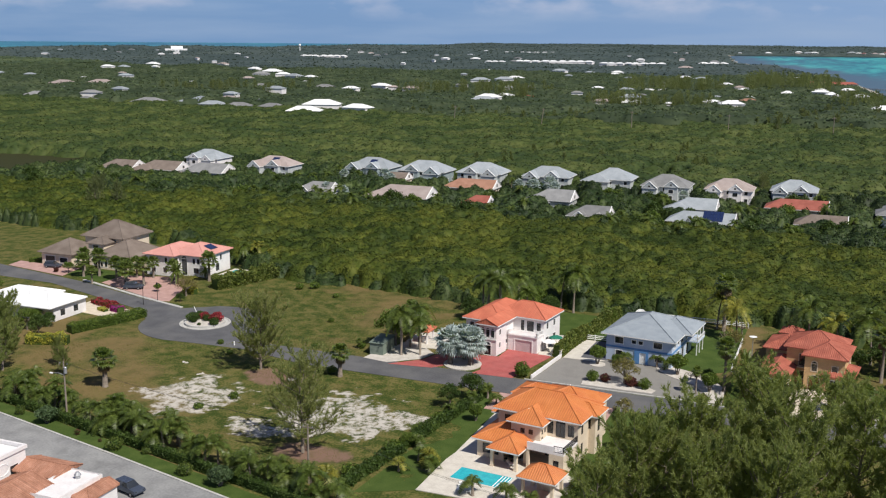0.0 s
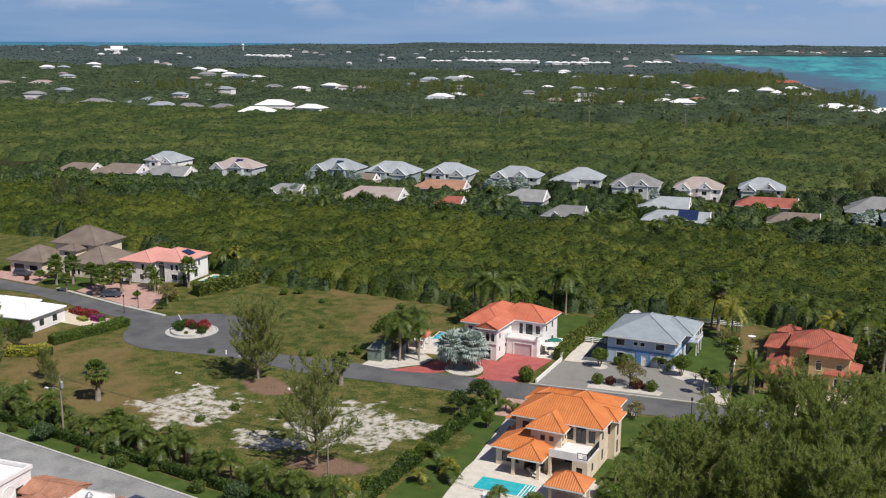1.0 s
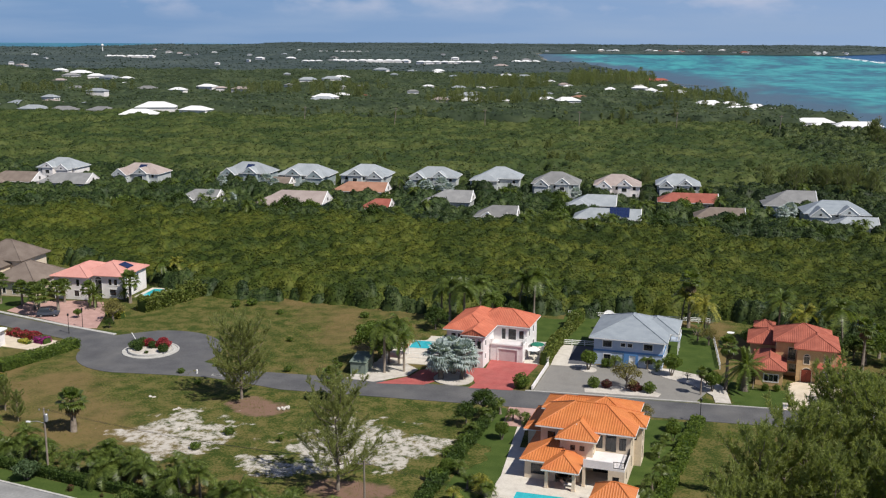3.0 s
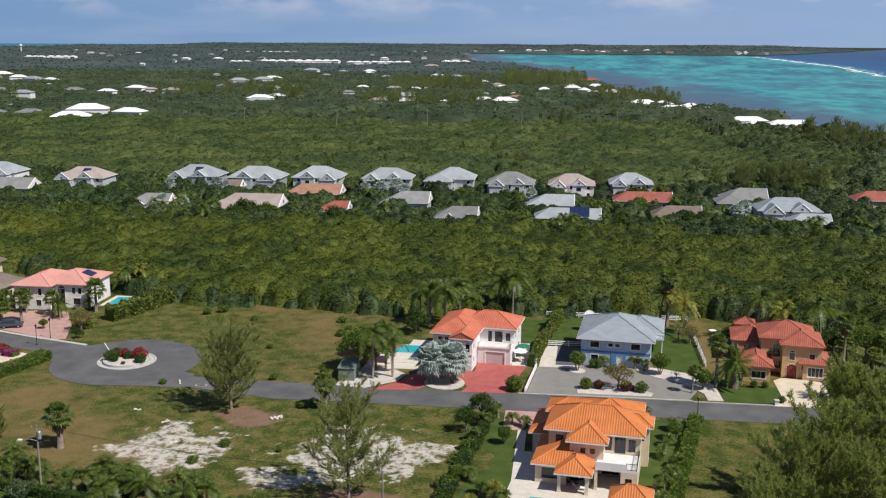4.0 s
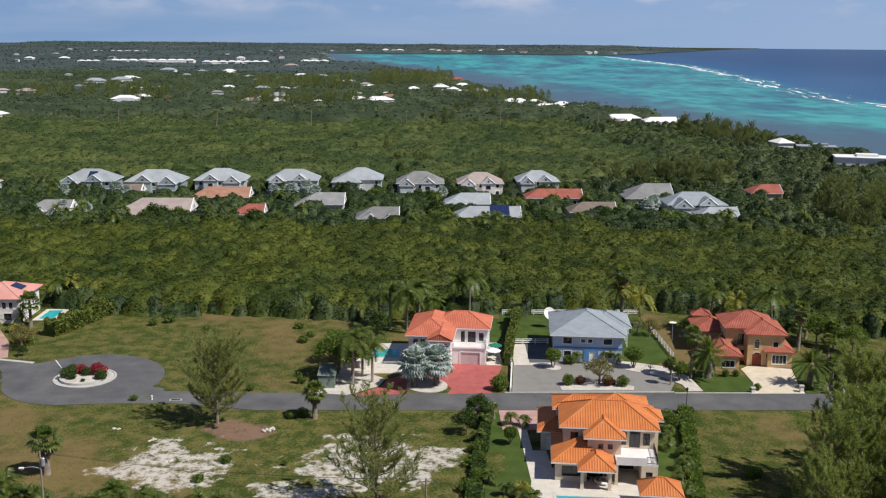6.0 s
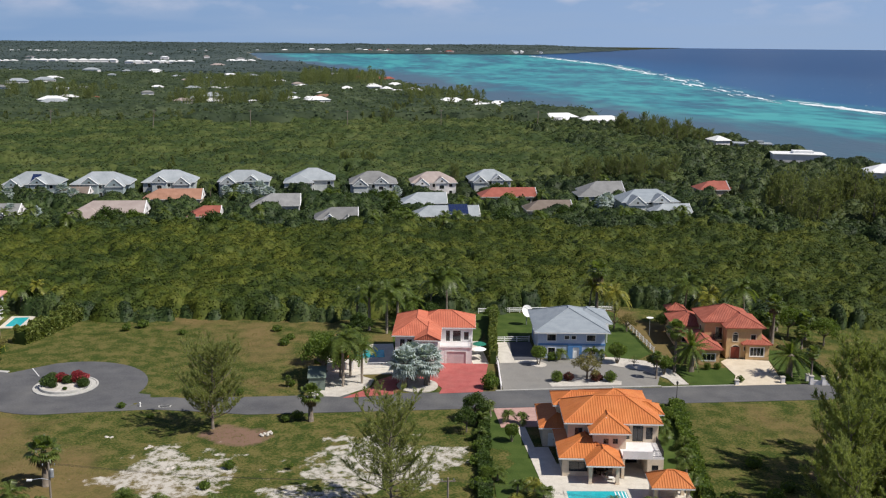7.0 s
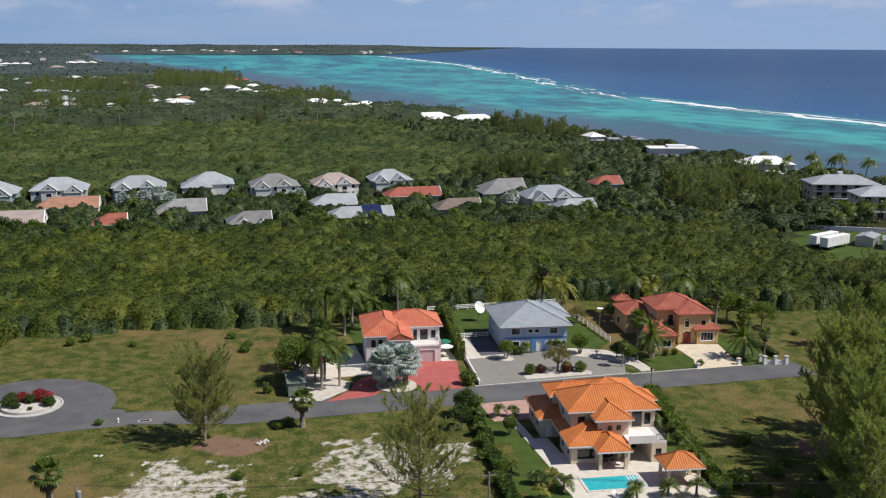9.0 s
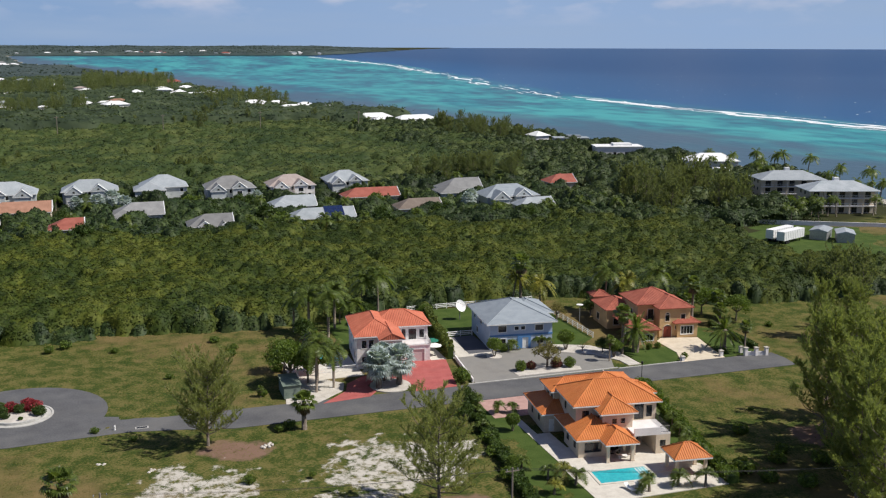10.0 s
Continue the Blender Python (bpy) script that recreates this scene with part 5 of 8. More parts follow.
part("door_surround", Geo().box(-34.3, 184.2, 0, -33.3, 184.29, 2.62).box(-32.1, 184.2, 0, -31.6, 184.29, 2.62).box(-33.3, 184.2, 2.2, -32.1, 184.29, 2.62), TRIM_BLUE, blue, "deep blue door surround")
for y in (195.0, 197.2, 199.6):
    column(blue, -25.2, y, 0, 5.3, 0.16, TRIM_WHITE, "veranda_post")
part("veranda_deck", Geo().box(-27.15, 194.6, 2.6, -24.9, 199.9, 2.8), PAINT_BLUE, blue)
railing(blue, [(-27.1, 194.7), (-25.0, 194.7), (-25.0, 199.8)], 2.8, 0.9, TRIM_WHITE, 0.2)
slab("driveway", [(-50.0, 166.75), (-22.6, 166.95), (-20.6, 172), (-22.5, 177.5), (-27, 181.8), (-31, 183.0), (-40.0, 183.6), (-42, 181.6), (-48.4, 181.6)], -0.3, 0.02, PALE_DRIVE, "worn pale grey concrete forecourt", "driveway")
slab("driveway", rect(-45.2, 183.2, -40.2, 195.0), -0.3, 0.024, DARK_DRIVE, "dark asphalt side drive", "driveway")
slab("path", [(-48.3, 181.7), (-42, 181.7), (-40.3, 183.15), (-45.25, 183.15), (-44.9, 195), (-47.6, 195)], -0.3, 0.03, DECK, "pale concrete apron", "path")
slab("lawn", rect(-48.4, 195.1, -40.2, 217), -0.3, -0.006, LAWN, "mown back lawn", "lawn")
slab("lawn", [(-40.2, 199.5), (-27, 199.5), (-27, 184), (-23.5, 180.5), (-17.5, 186), (-17.5, 217), (-40.2, 217)], -0.3, -0.006, LAWN, "mown green lawn beside the blue house", "lawn")
slab("planting_bed", [(-41.2, 167.9), (-28.8, 167.9), (-28.3, 169.6), (-30, 170.9), (-34, 172.2), (-38, 171.6), (-41.4, 170.2)], -0.2, 0.07, ROCK_SAND, "marl shrub bed with pale edging", "planting bed")
slab("planting_bed", arc(-41.2, 180.2, 1.5, 0, 345, 17), -0.2, 0.1, ROCK_SAND, "round marl bed under a clipped tree", "planting bed")
slab("planting_bed", [(-27.5, 178.5), (-22.6, 175.5), (-19.6, 170.5), (-19.4, 167.3), (-16.8, 167.3), (-17.2, 175), (-20.6, 181), (-26.4, 183.6), (-31, 184.1), (-30.2, 181.6)], -0.2, 0.08, ROCK_SAND, "white stone bed along the drive", "planting bed")


def fence(pts, label, high=1.1, gap=2.4):
    """Post-and-rail fence, painted white."""
    t = thing("fence", HOME, label, "fence")
    for (x0, y0), (x1, y1) in zip(pts, pts[1:]):
        n = max(1, round(math.hypot(x1 - x0, y1 - y0) / gap))
        for i in range(n + 1):
            x, y = x0 + (x1 - x0) * i / n, y0 + (y1 - y0) * i / n
            part("post", Geo().box(x - 0.08, y - 0.08, -0.2, x + 0.08, y + 0.08, high + 0.08), TRIM_WHITE, t)
        for z in (0.35, 0.7, 1.05):
            part("rail", Geo().tube([(x0, y0, z), (x1, y1, z)], [0.07, 0.07], 4), TRIM_WHITE, t)
    return t


fence([(-47.8, 195.1), (-40.3, 195.1)], "white fence beside the blue house")
fence([(-47.6, 217.3), (-17.4, 217.3)], "white post-and-rail fence at the back of the lawn")
fence([(-17.4, 186), (-17.4, 205)], "white side fence between gardens")
blue.matrix_basis = pose(-41.5, 183.5, 0, 0, 0, -6) @ pose(40.75, -183.45, 0)
dish = thing("satellite_dish", pose(-38.6, 207.5, 0), "large white satellite dish on a post in the lawn", "satellite dish")
part("post", Geo().lathe(0, 0, [(0.12, 0), (0.1, 2.6)], 8), METAL_GREY, dish)
dg = Geo()
dm = pose(0, 0, 2.9, 62, 0, 25)
for i in range(5):
    r0, r1 = 1.35 * i / 5, 1.35 * (i + 1) / 5
    for s in range(20):
        a0, a1 = 2 * math.pi * s / 20, 2 * math.pi * (s + 1) / 20
        dg.poly(*[dm @ Vector((r * math.cos(a), r * math.sin(a), 0.22 * r * r)) for r, a in ((r0, a0), (r1, a0), (r1, a1), (r0, a1))])
part("reflector", dg, TRIM_WHITE, dish)
part("feed_arm", Geo().tube([dm @ Vector((1.2, 0, 0.3)), dm @ Vector((0, 0, 1.2))], [0.03, 0.03], 5).tube([dm @ Vector((-0.6, 1.0, 0.3)), dm @ Vector((0, 0, 1.2))], [0.03, 0.03], 5), METAL_GREY, dish)

# ---- ochre house ----
tan = thing("house", HOME, "ochre stucco house with a weathered red tile roof", "house")
W = dict(mat=STUCCO_TAN, frame_mat=TRIM_DARK, surround=STUCCO_CREAM)
block(tan, -8.2, 184.2, -3.0, 193.0, 0, 6.4, openings={"s": [(2.2, 1.2, 3.2, 2.1), (2.4, 1.2, 0.8, 1.4)], "w": [(2, 1, 3.6, 1.2), (5, 1, 3.6, 1.2)], "n": [(2, 1.2, 3.6, 1.2)]}, **W)
hip_roof(tan, -8.2, 184.2, 1.0, 193.0, 6.5, 25, TILE_RED, 0.6, 0.32)
block(tan, -4.6, 181.3, 2.0, 190.0, 0, 6.2, openings={"s": [(0.9, 1.7, 0.05, 1.7, "arch", 2), (1.2, 0.9, 3.4, 1.3, "arch", 1), (4.6, 0.9, 3.7, 1.0), (3.4, 0.3, 1.6, 0.8)], "e": [(5, 1, 3.6, 1.2), (7, 1, 3.6, 1.2)]}, **W)
hip_roof(tan, -4.6, 181.3, 2.0, 190.0, 6.2, 24, TILE_RED, 0.6, 0.32)
part("door", Geo().box(-3.7, 181.22, 0.05, -2.9, 181.27, 2.3).box(-2.85, 181.22, 0.05, -2.05, 181.27, 2.3), WOOD_RED, tan, "arched dark red timber double door")
block(tan, -1.0, 180.6, 3.4, 187.0, 0, 3.1, openings={"s": [(0.8, 2.6, 0.7, 1.7, "window", 4)], "e": [(2, 1.4, 0.8, 1.4)]}, mat=STUCCO_TAN, frame_mat=TRIM_WHITE, surround=TRIM_WHITE)
hip_roof(tan, -1.4, 180.6, 3.4, 188.0, 3.15, 25, TILE_RED, 0.5, 0.32)
block(tan, -11.4, 177.2, -6.8, 184.6, 0, 3.1, openings={"s": [(1.4, 2.4, 0.8, 1.3, "window", 3)], "w": [(2, 1.3, 0.8, 1.3), (5, 1.3, 0.8, 1.3)], "e": [(2, 1, 0.8, 1.3)]}, mat=STUCCO_TAN, frame_mat=TRIM_WHITE, surround=TRIM_WHITE)
hip_roof(tan, -11.4, 177.2, -6.8, 188.0, 3.1, 24, TILE_RED, 0.6, 0.32)
block(tan, -12.8, 189.5, -8.0, 197.5, 0, 4.1, openings={"s": [(1.5, 1.2, 0.8, 1.4), (4, 1.2, 0.8, 1.4)], "w": [(2, 1.4, 0.8, 1.4)]}, **W)
hip_roof(tan, -12.8, 189.5, -6.5, 197.5, 4.2, 24, TILE_RED, 0.6, 0.32)
block(tan, -12.0, 199.5, -8.8, 202.7, 0, 4.6, openings={"s": [(0.8, 0.9, 2.6, 1.1)]}, **W)
hip_roof(tan, -12.0, 199.5, -8.8, 202.7, 4.6, 27, TILE_RED, 0.5, 0.32)
railing(tan, [(-6.6, 183.6), (-5.0, 183.6), (-5.0, 184.1)], 3.1, 0.95, METAL_DARK, 0.12)
part("balcony_slab", Geo().box(-6.7, 183.5, 2.95, -4.9, 184.2, 3.1), STUCCO_CREAM, tan)
slab("driveway", [(-8.9, 166.1), (0.6, 166.1), (1.2, 171), (3.0, 179.4), (-1.0, 180.5), (-4.6, 181.2), (-6.4, 179.5), (-6.6, 171.6)], -0.3, 0.03, PALE_PAVER, "pale cream stone driveway", "driveway")
slab("lawn", [(-16.6, 166.4), (-9.0, 166.4), (-6.7, 171.6), (-6.6, 176), (-12.3, 176), (-16.6, 180)], -0.3, -0.0, LAWN, "green front lawn", "lawn")
slab("lawn", [(0.9, 166.4), (9.5, 166.4), (10.5, 184), (3.6, 187), (3.2, 179.4)], -0.3, -0.0, LAWN, "green front lawn beside the drive", "lawn")
for i, (x, y, h) in enumerate(((0.2, 166.9, 1.1), (-8.3, 166.7, 0.8), (5.0, 165.9, 1.5), (7.0, 165.4, 1.5), (9.0, 165.0, 1.5), (5.2, 167.8, 1.2), (-31.6, 157.4, 1.7), (-49.0, 181.9, 1.3))):
    t = thing("gatepost", pose(x, y, 0), "pale rendered gatepost with a flat cap", "gatepost", "gateposts")
    part("shaft", Geo().box(-0.3, -0.3, -0.2, 0.3, 0.3, h), STUCCO_WHITE, t)
    part("cap", Geo().box(-0.4, -0.4, h, 0.4, 0.4, h + 0.12), STONE, t)
for x0, y0, x1, y1 in ((5.3, 165.8, 6.7, 165.4), (7.3, 165.3, 8.7, 165.0)):
    strip([(x0, y0), (x1, y1)], 0.25, -0.2, 0.8, "garden_wall", STUCCO_WHITE, "low pale garden wall between gateposts", "wall")
tan.matrix_basis = pose(-2, 182, 0, 0, 0, -7) @ pose(2, -182, 0)
dish2 = thing("satellite_dish", pose(-14.8, 197.5, 0), "small white satellite dish", "satellite dish")
part("post", Geo().lathe(0, 0, [(0.08, 0), (0.06, 3.6)], 8), METAL_GREY, dish2)
part("reflector", Geo().lathe(0, 0, [(0.05, 3.55), (0.5, 3.65), (0.75, 3.85)], 14), TRIM_WHITE, dish2)

# ---- pink-roofed house ----
pink = thing("house", HOME, "white two-storey house with a pink roof and solar panel", "house")
W = dict(mat=STUCCO_WHITE, frame_mat=TRIM_DARK, surround=TRIM_WHITE)
block(pink, -165.8, 207.0, -157.5, 220.0, 0, 5.5, openings={"s": [(1.3, 0.8, 3.2, 1.6), (2.8, 0.8, 3.2, 1.6), (5.6, 0.8, 3.2, 1.6), (1.5, 1.2, 0.8, 1.4), (5, 1.2, 0.8, 1.4)], "e": [(1, 0.8, 3.2, 1.4)], "w": [(3, 1.2, 3.2, 1.4), (8, 1.2, 3.2, 1.4)]}, **W)
hip_roof(pink, -165.8, 207.0, -157.5, 220.0, 5.5, 20, TILE_PINK, 0.7)
block(pink, -157.5, 209.5, -150.0, 221.0, 0, 5.5, openings={"s": [(0.7, 1.6, 0.1, 4.2, "arch", 2), (4.0, 0.8, 3.2, 1.4), (5.4, 0.8, 3.2, 1.4), (4.2, 1.6, 0.8, 1.4)], "e": [(1.5, 0.8, 3.2, 1.4), (3.5, 0.8, 3.2, 1.4), (7, 0.8, 3.2, 1.4), (5, 1.6, 0.6, 1.9)]}, **W)
hip_roof(pink, -160.5, 209.5, -150.0, 221.0, 5.5, 20, TILE_PINK, 0.7)
rn = radians(20)
pnl = Geo()
pc = pose(-152.2, 215.8, 6.66, 0, 20, 0)
for i in range(3):
    pnl.v += [tuple(pc @ Vector(q)) for q in ((-1.2, -1.5 + i, 0.03), (1.2, -1.5 + i, 0.03), (1.2, -0.55 + i, 0.03), (-1.2, -0.55 + i, 0.03), (-1.2, -1.5 + i, 0.09), (1.2, -1.5 + i, 0.09), (1.2, -0.55 + i, 0.09), (-1.2, -0.55 + i, 0.09))]
    k = 8 * i
    pnl.f += [(k + 4, k + 5, k + 6, k + 7), (k, k + 1, k + 5, k + 4), (k + 1, k + 2, k + 6, k + 5), (k + 2, k + 3, k + 7, k + 6), (k + 3, k, k + 4, k + 7)]
part("solar_panel", pnl, SOLAR, pink, "dark solar panel")
slab("driveway", [(-170, 194.6), (-146, 185.6), (-143.5, 186.4), (-147, 196), (-153, 206), (-160, 206), (-170, 203)], -0.3, 0.03, PINK_PAVER, "dusty pink paver forecourt", "driveway")
strip([(-176, 195.2), (-150.5, 186.6), (-137.5, 182.9)], 0.9, -0.2, 0.09, "pavement", CONCRETE, "pale concrete verge strip", "pavement")
pool3 = thing("swimming_pool", HOME, "small turquoise pool beside the pink-roofed house", "swimming pool")
part("water", Geo().box(-147.5, 213, -0.1, -144.5, 220, 0.08), POOL, pool3)
part("coping", Geo().box(-148.5, 212, -0.1, -143.5, 213, 0.1).box(-148.5, 220, -0.1, -143.5, 221, 0.1).box(-148.5, 213, -0.1, -147.5, 220, 0.1).box(-144.5, 213, -0.1, -143.5, 220, 0.1), DECK, pool3)

# ---- brown-roofed house ----
brown = thing("house", HOME, "large cream house with steep brown shingle roofs", "house")
W = dict(mat=STUCCO_CREAM, frame_mat=TRIM_DARK, surround=STUCCO_WHITE)
block(brown, -191.5, 214.0, -179.0, 225.0, 0, 6.9, openings={"s": [(5.2, 1.6, 4.2, 1.6), (9.0, 1.0, 4.2, 1.4)], "e": [(2, 1, 4.2, 1.4)], "w": [(2, 1, 4.2, 1.4)]}, **W)
hip_roof(brown, -191.5, 214.0, -179.0, 225.0, 6.9, 31, SHINGLE_BROWN, 0.9)
block(brown, -186.6, 209.5, -181.6, 215.0, 0, 6.0, openings={"s": [(1.2, 2.4, 0.1, 3.2, "arch", 2), (1.5, 1.8, 4.6, 0.9)]}, **W)
hip_roof(brown, -186.6, 209.5, -181.6, 217.0, 6.0, 26, SHINGLE_BROWN, 0.5)
block(brown, -181.6, 206.8, -171.0, 219.5, 0, 3.6, openings={"s": [(1.0, 0.8, 0.6, 2.2), (2.4, 0.8, 0.6, 2.2), (5.0, 0.9, 0.6, 2.2), (7, 0.9, 0.6, 2.2)], "e": [(3, 1.2, 0.8, 1.5), (7, 1.2, 0.8, 1.5)]}, **W)
hip_roof(brown, -181.6, 206.8, -171.0, 219.5, 3.7, 29, SHINGLE_BROWN, 0.8)
block(brown, -199.0, 205.5, -189.0, 216.0, 0, 3.3, openings={"s": [(1.2, 3.2, 0.02, 2.4, "garage", TRIM_DARK), (6, 2.6, 0.8, 1.4)], "e": [(2, 1, 0.8, 1.4)]}, **W)
hip_roof(brown, -199.0, 205.5, -189.0, 216.0, 3.4, 28, SHINGLE_BROWN, 0.8)
slab("driveway", [(-206, 200.6), (-184, 196.4), (-186, 205), (-199, 205.4), (-207, 206)], -0.3, 0.03, PINK_PAVER, "brick red paver drive", "driveway")

# ---- low white-roofed house ----
low = thing("house", HOME, "low house with a bright white hipped roof", "house")
block(low, -172.5, 162.2, -155.0, 172.0, 0, 3.3, STUCCO_WHITE, openings={"s": [(3, 2, 0.8, 1.4), (10, 2, 0.8, 1.4)], "e": [(2, 1.4, 0.8, 1.4), (6, 1.4, 0.8, 1.4)], "n": [(4, 2, 0.8, 1.4), (10, 2, 0.8, 1.4)]}, frame_mat=TRIM_DARK)
hip_roof(low, -166.5, 161.0, -155.0, 171.0, 3.4, 20, ROOF_WHITE, 0.8)
hip_roof(low, -175.0, 164.0, -163.0, 173.0, 3.5, 18, ROOF_WHITE, 0.8)

# ---- white villa by the near street ----
spanish = thing("villa", HOME, "white rendered villa with mottled terracotta tile roofs and parapets", "house")
W = dict(mat=STUCCO_WHITE, frame_mat=TRIM_DARK)
block(spanish, -106.5, 86.0, -99.6, 97.3, 0, 5.6, openings={"e": [(8.5, 1.4, 2.6, 1.4)], "n": [(2, 1.2, 3.2, 1.4)]}, **W)
part("parapet", Geo().box(-106.7, 97.1, 5.6, -99.4, 97.5, 6.1).box(-99.8, 86, 5.6, -99.4, 97.1, 6.1), STUCCO_WHITE, spanish)
part("roof", Geo().box(-106.4, 86.1, 5.4, -99.9, 97.0, 5.62), ROOF_WHITE, spanish)
block(spanish, -99.3, 95.2, -93.0, 99.8, 0, 3.3, openings={"e": [(2.0, 1.1, 0.9, 1.4)], "n": [(2, 1.4, 0.8, 1.4)]}, **W)
hip_roof(spanish, -99.3, 95.2, -93.0, 99.8, 3.35, 18, TILE_RUST, 0.4, 0.3, gable="we")
block(spanish, -98.5, 84.0, -91.5, 93.2, 0, 3.2, openings={"e": [(5.5, 1.1, 0.9, 1.4)]}, **W)
hip_roof(spanish, -98.4, 84.0, -91.6, 93.2, 3.25, 20, TILE_RUST, 0.4, 0.3, gable="n")
block(spanish, -93.0, 90.0, -87.6, 98.2, 0, 3.6, openings={"n": [(1.5, 1.4, 0.8, 1.4)]}, **W)
part("terrace_floor", Geo().box(-92.8, 90.1, 3.3, -87.7, 98.1, 3.42), STUCCO_WHITE, spanish)
part("roof_vent", Geo().lathe(-89.9, 96.2, [(0.35, 3.42), (0.35, 3.7), (0.5, 3.9), (0.2, 4.3)], 10), METAL_GREY, spanish)
block(spanish, -87.6, 92.5, -84.8, 97.6, 0, 2.9, **W)
hip_roof(spanish, -87.6, 92.5, -84.8, 97.6, 2.9, 22, TILE_RUST, 0.25, 0.3, gable="n")
part("wall_cartouche", Geo().tube([(-99.56, 93.2 + 1.1 * math.cos(a / 6 * math.pi), 4.0 + 0.8 * math.sin(a / 6 * math.pi)) for a in range(13)], [0.05] * 13, 5), TRIM_WHITE, spanish)
slab("forecourt", [(-108, 84), (-60, 80), (-58, 88), (-84, 98.2), (-108, 103)], -0.3, 0.02, OLD_ASPHALT, "worn pale forecourt of the white villa", "forecourt")


def suv(m):
    t = thing("car", m, "slate blue estate car parked by the white villa", "car")
    g = Geo()
    lower = [(-2.25, 0.45), (2.2, 0.45), (2.3, 0.7), (2.2, 0.95), (1.1, 1.05), (-2.2, 1.08), (-2.32, 0.75)]
    for y0, y1 in ((-0.9, 0.9),):
        k = len(g.v)
        n = len(lower)
        g.v += [(x, y0, z) for x, z in lower] + [(x, y1, z) for x, z in lower]
        g.f += [tuple(range(k + n - 1, k - 1, -1)), tuple(range(k + n, k + 2 * n))] + [(k + i, k + (i + 1) % n, k + n + (i + 1) % n, k + n + i) for i in range(n)]
    part("body", g, CAR_PAINT, t)
    c = Geo()
    a, b = [(-2.1, 1.08), (1.05, 1.06), (0.35, 1.62), (-1.85, 1.66)], 0.78
    k = len(c.v)
    c.v += [(x, -(0.86 if z < 1.2 else b - 0.08), z) for x, z in a] + [(x, (0.86 if z < 1.2 else b - 0.08), z) for x, z in a]
    c.f += [(k + 3, k + 2, k + 1, k), (k + 4, k + 5, k + 6, k + 7)] + [(k + i, k + (i + 1) % 4, k + 4 + (i + 1) % 4, k + 4 + i) for i in range(4)]
    part("window", c, GLASS, t, "dark car glass")
    part("roof_panel", Geo().box(-1.85, -0.7, 1.645, 0.3, 0.7, 1.7), CAR_PAINT, t)
    for x in (-1.4, 1.4):
        for y in (-0.85, 0.85):
            w = part("tyre", Geo().tube([(x, y - 0.11, 0.34), (x, y + 0.11, 0.34)], [0.34, 0.34], 14), RUBBER, t)
            part("rim", Geo().tube([(x, y - 0.12, 0.34), (x, y + 0.12, 0.34)], [0.2, 0.2], 10), METAL_GREY, w)
    for y in (-0.65, 0.65):
        part("headlight", Geo().box(2.18, y - 0.18, 0.72, 2.27, y + 0.18, 0.88), GLASS, t)
        part("tail_light", Geo().box(-2.33, y - 0.12, 0.75, -2.24, y + 0.12, 1.0), WOOD_RED, t)
    return t


suv(pose(-85.9, 101.2, 0.02, 0, 0, -13))
suv(pose(-193.0, 203.0, 0.03, 0, 0, 8))["label"] = "grey car parked on a paver drive"
suv(pose(-158.5, 192.6, 0.03, 0, 0, 20))["label"] = "dark car under palms on a pink forecourt"


# ---- plants ----
def unit(v):
    return v / np.maximum(np.linalg.norm(v, axis=-1, keepdims=True), 1e-9)


def feather_crown(r, n, length, z, lo, hi, droop, leaflet, per=16, lean=(0, 0)):
    """Arching pinnate fronds: triangles for the leaflets and the midribs."""
    tris = []
    for k in range(n):
        az = 2 * math.pi * (k + r.uniform(-0.3, 0.3)) / n * 1.618 * n / 2
        el = radians(r.uniform(lo, hi))
        L = length * r.uniform(0.8, 1.1)
        s = np.linspace(0, 1, per + 1)
        out = np.array([math.cos(az), math.sin(az), 0.0])
        side = np.array([-math.sin(az), math.cos(az), 0.0])
        run = L * s * math.cos(el) * (1 - 0.12 * s)
        p = np.outer(run, out) + np.outer(L * s * math.sin(el) - droop * L * s ** 2.2, [0, 0, 1]) + [lean[0], lean[1], z]
        w = leaflet * np.sin(np.pi * np.clip(s * 0.92 + 0.08, 0, 1)) ** 0.6
        for sg in (-1, 1):
            a, b = p[1:-1], p[2:]
            tip = a + side * sg * w[1:-1, None] + out * (w[1:-1, None] * 0.45) - np.array([0, 0, 1]) * w[1:-1, None] * r.uniform(0.25, 0.6, (per - 1, 1))
            tris.append(np.stack([a, b, tip], 1))
        rib = np.stack([p[:-1] - side * 0.05, p[1:], p[:-1] + side * 0.05], 1)
        tris.append(rib)
    return np.concatenate(tris)


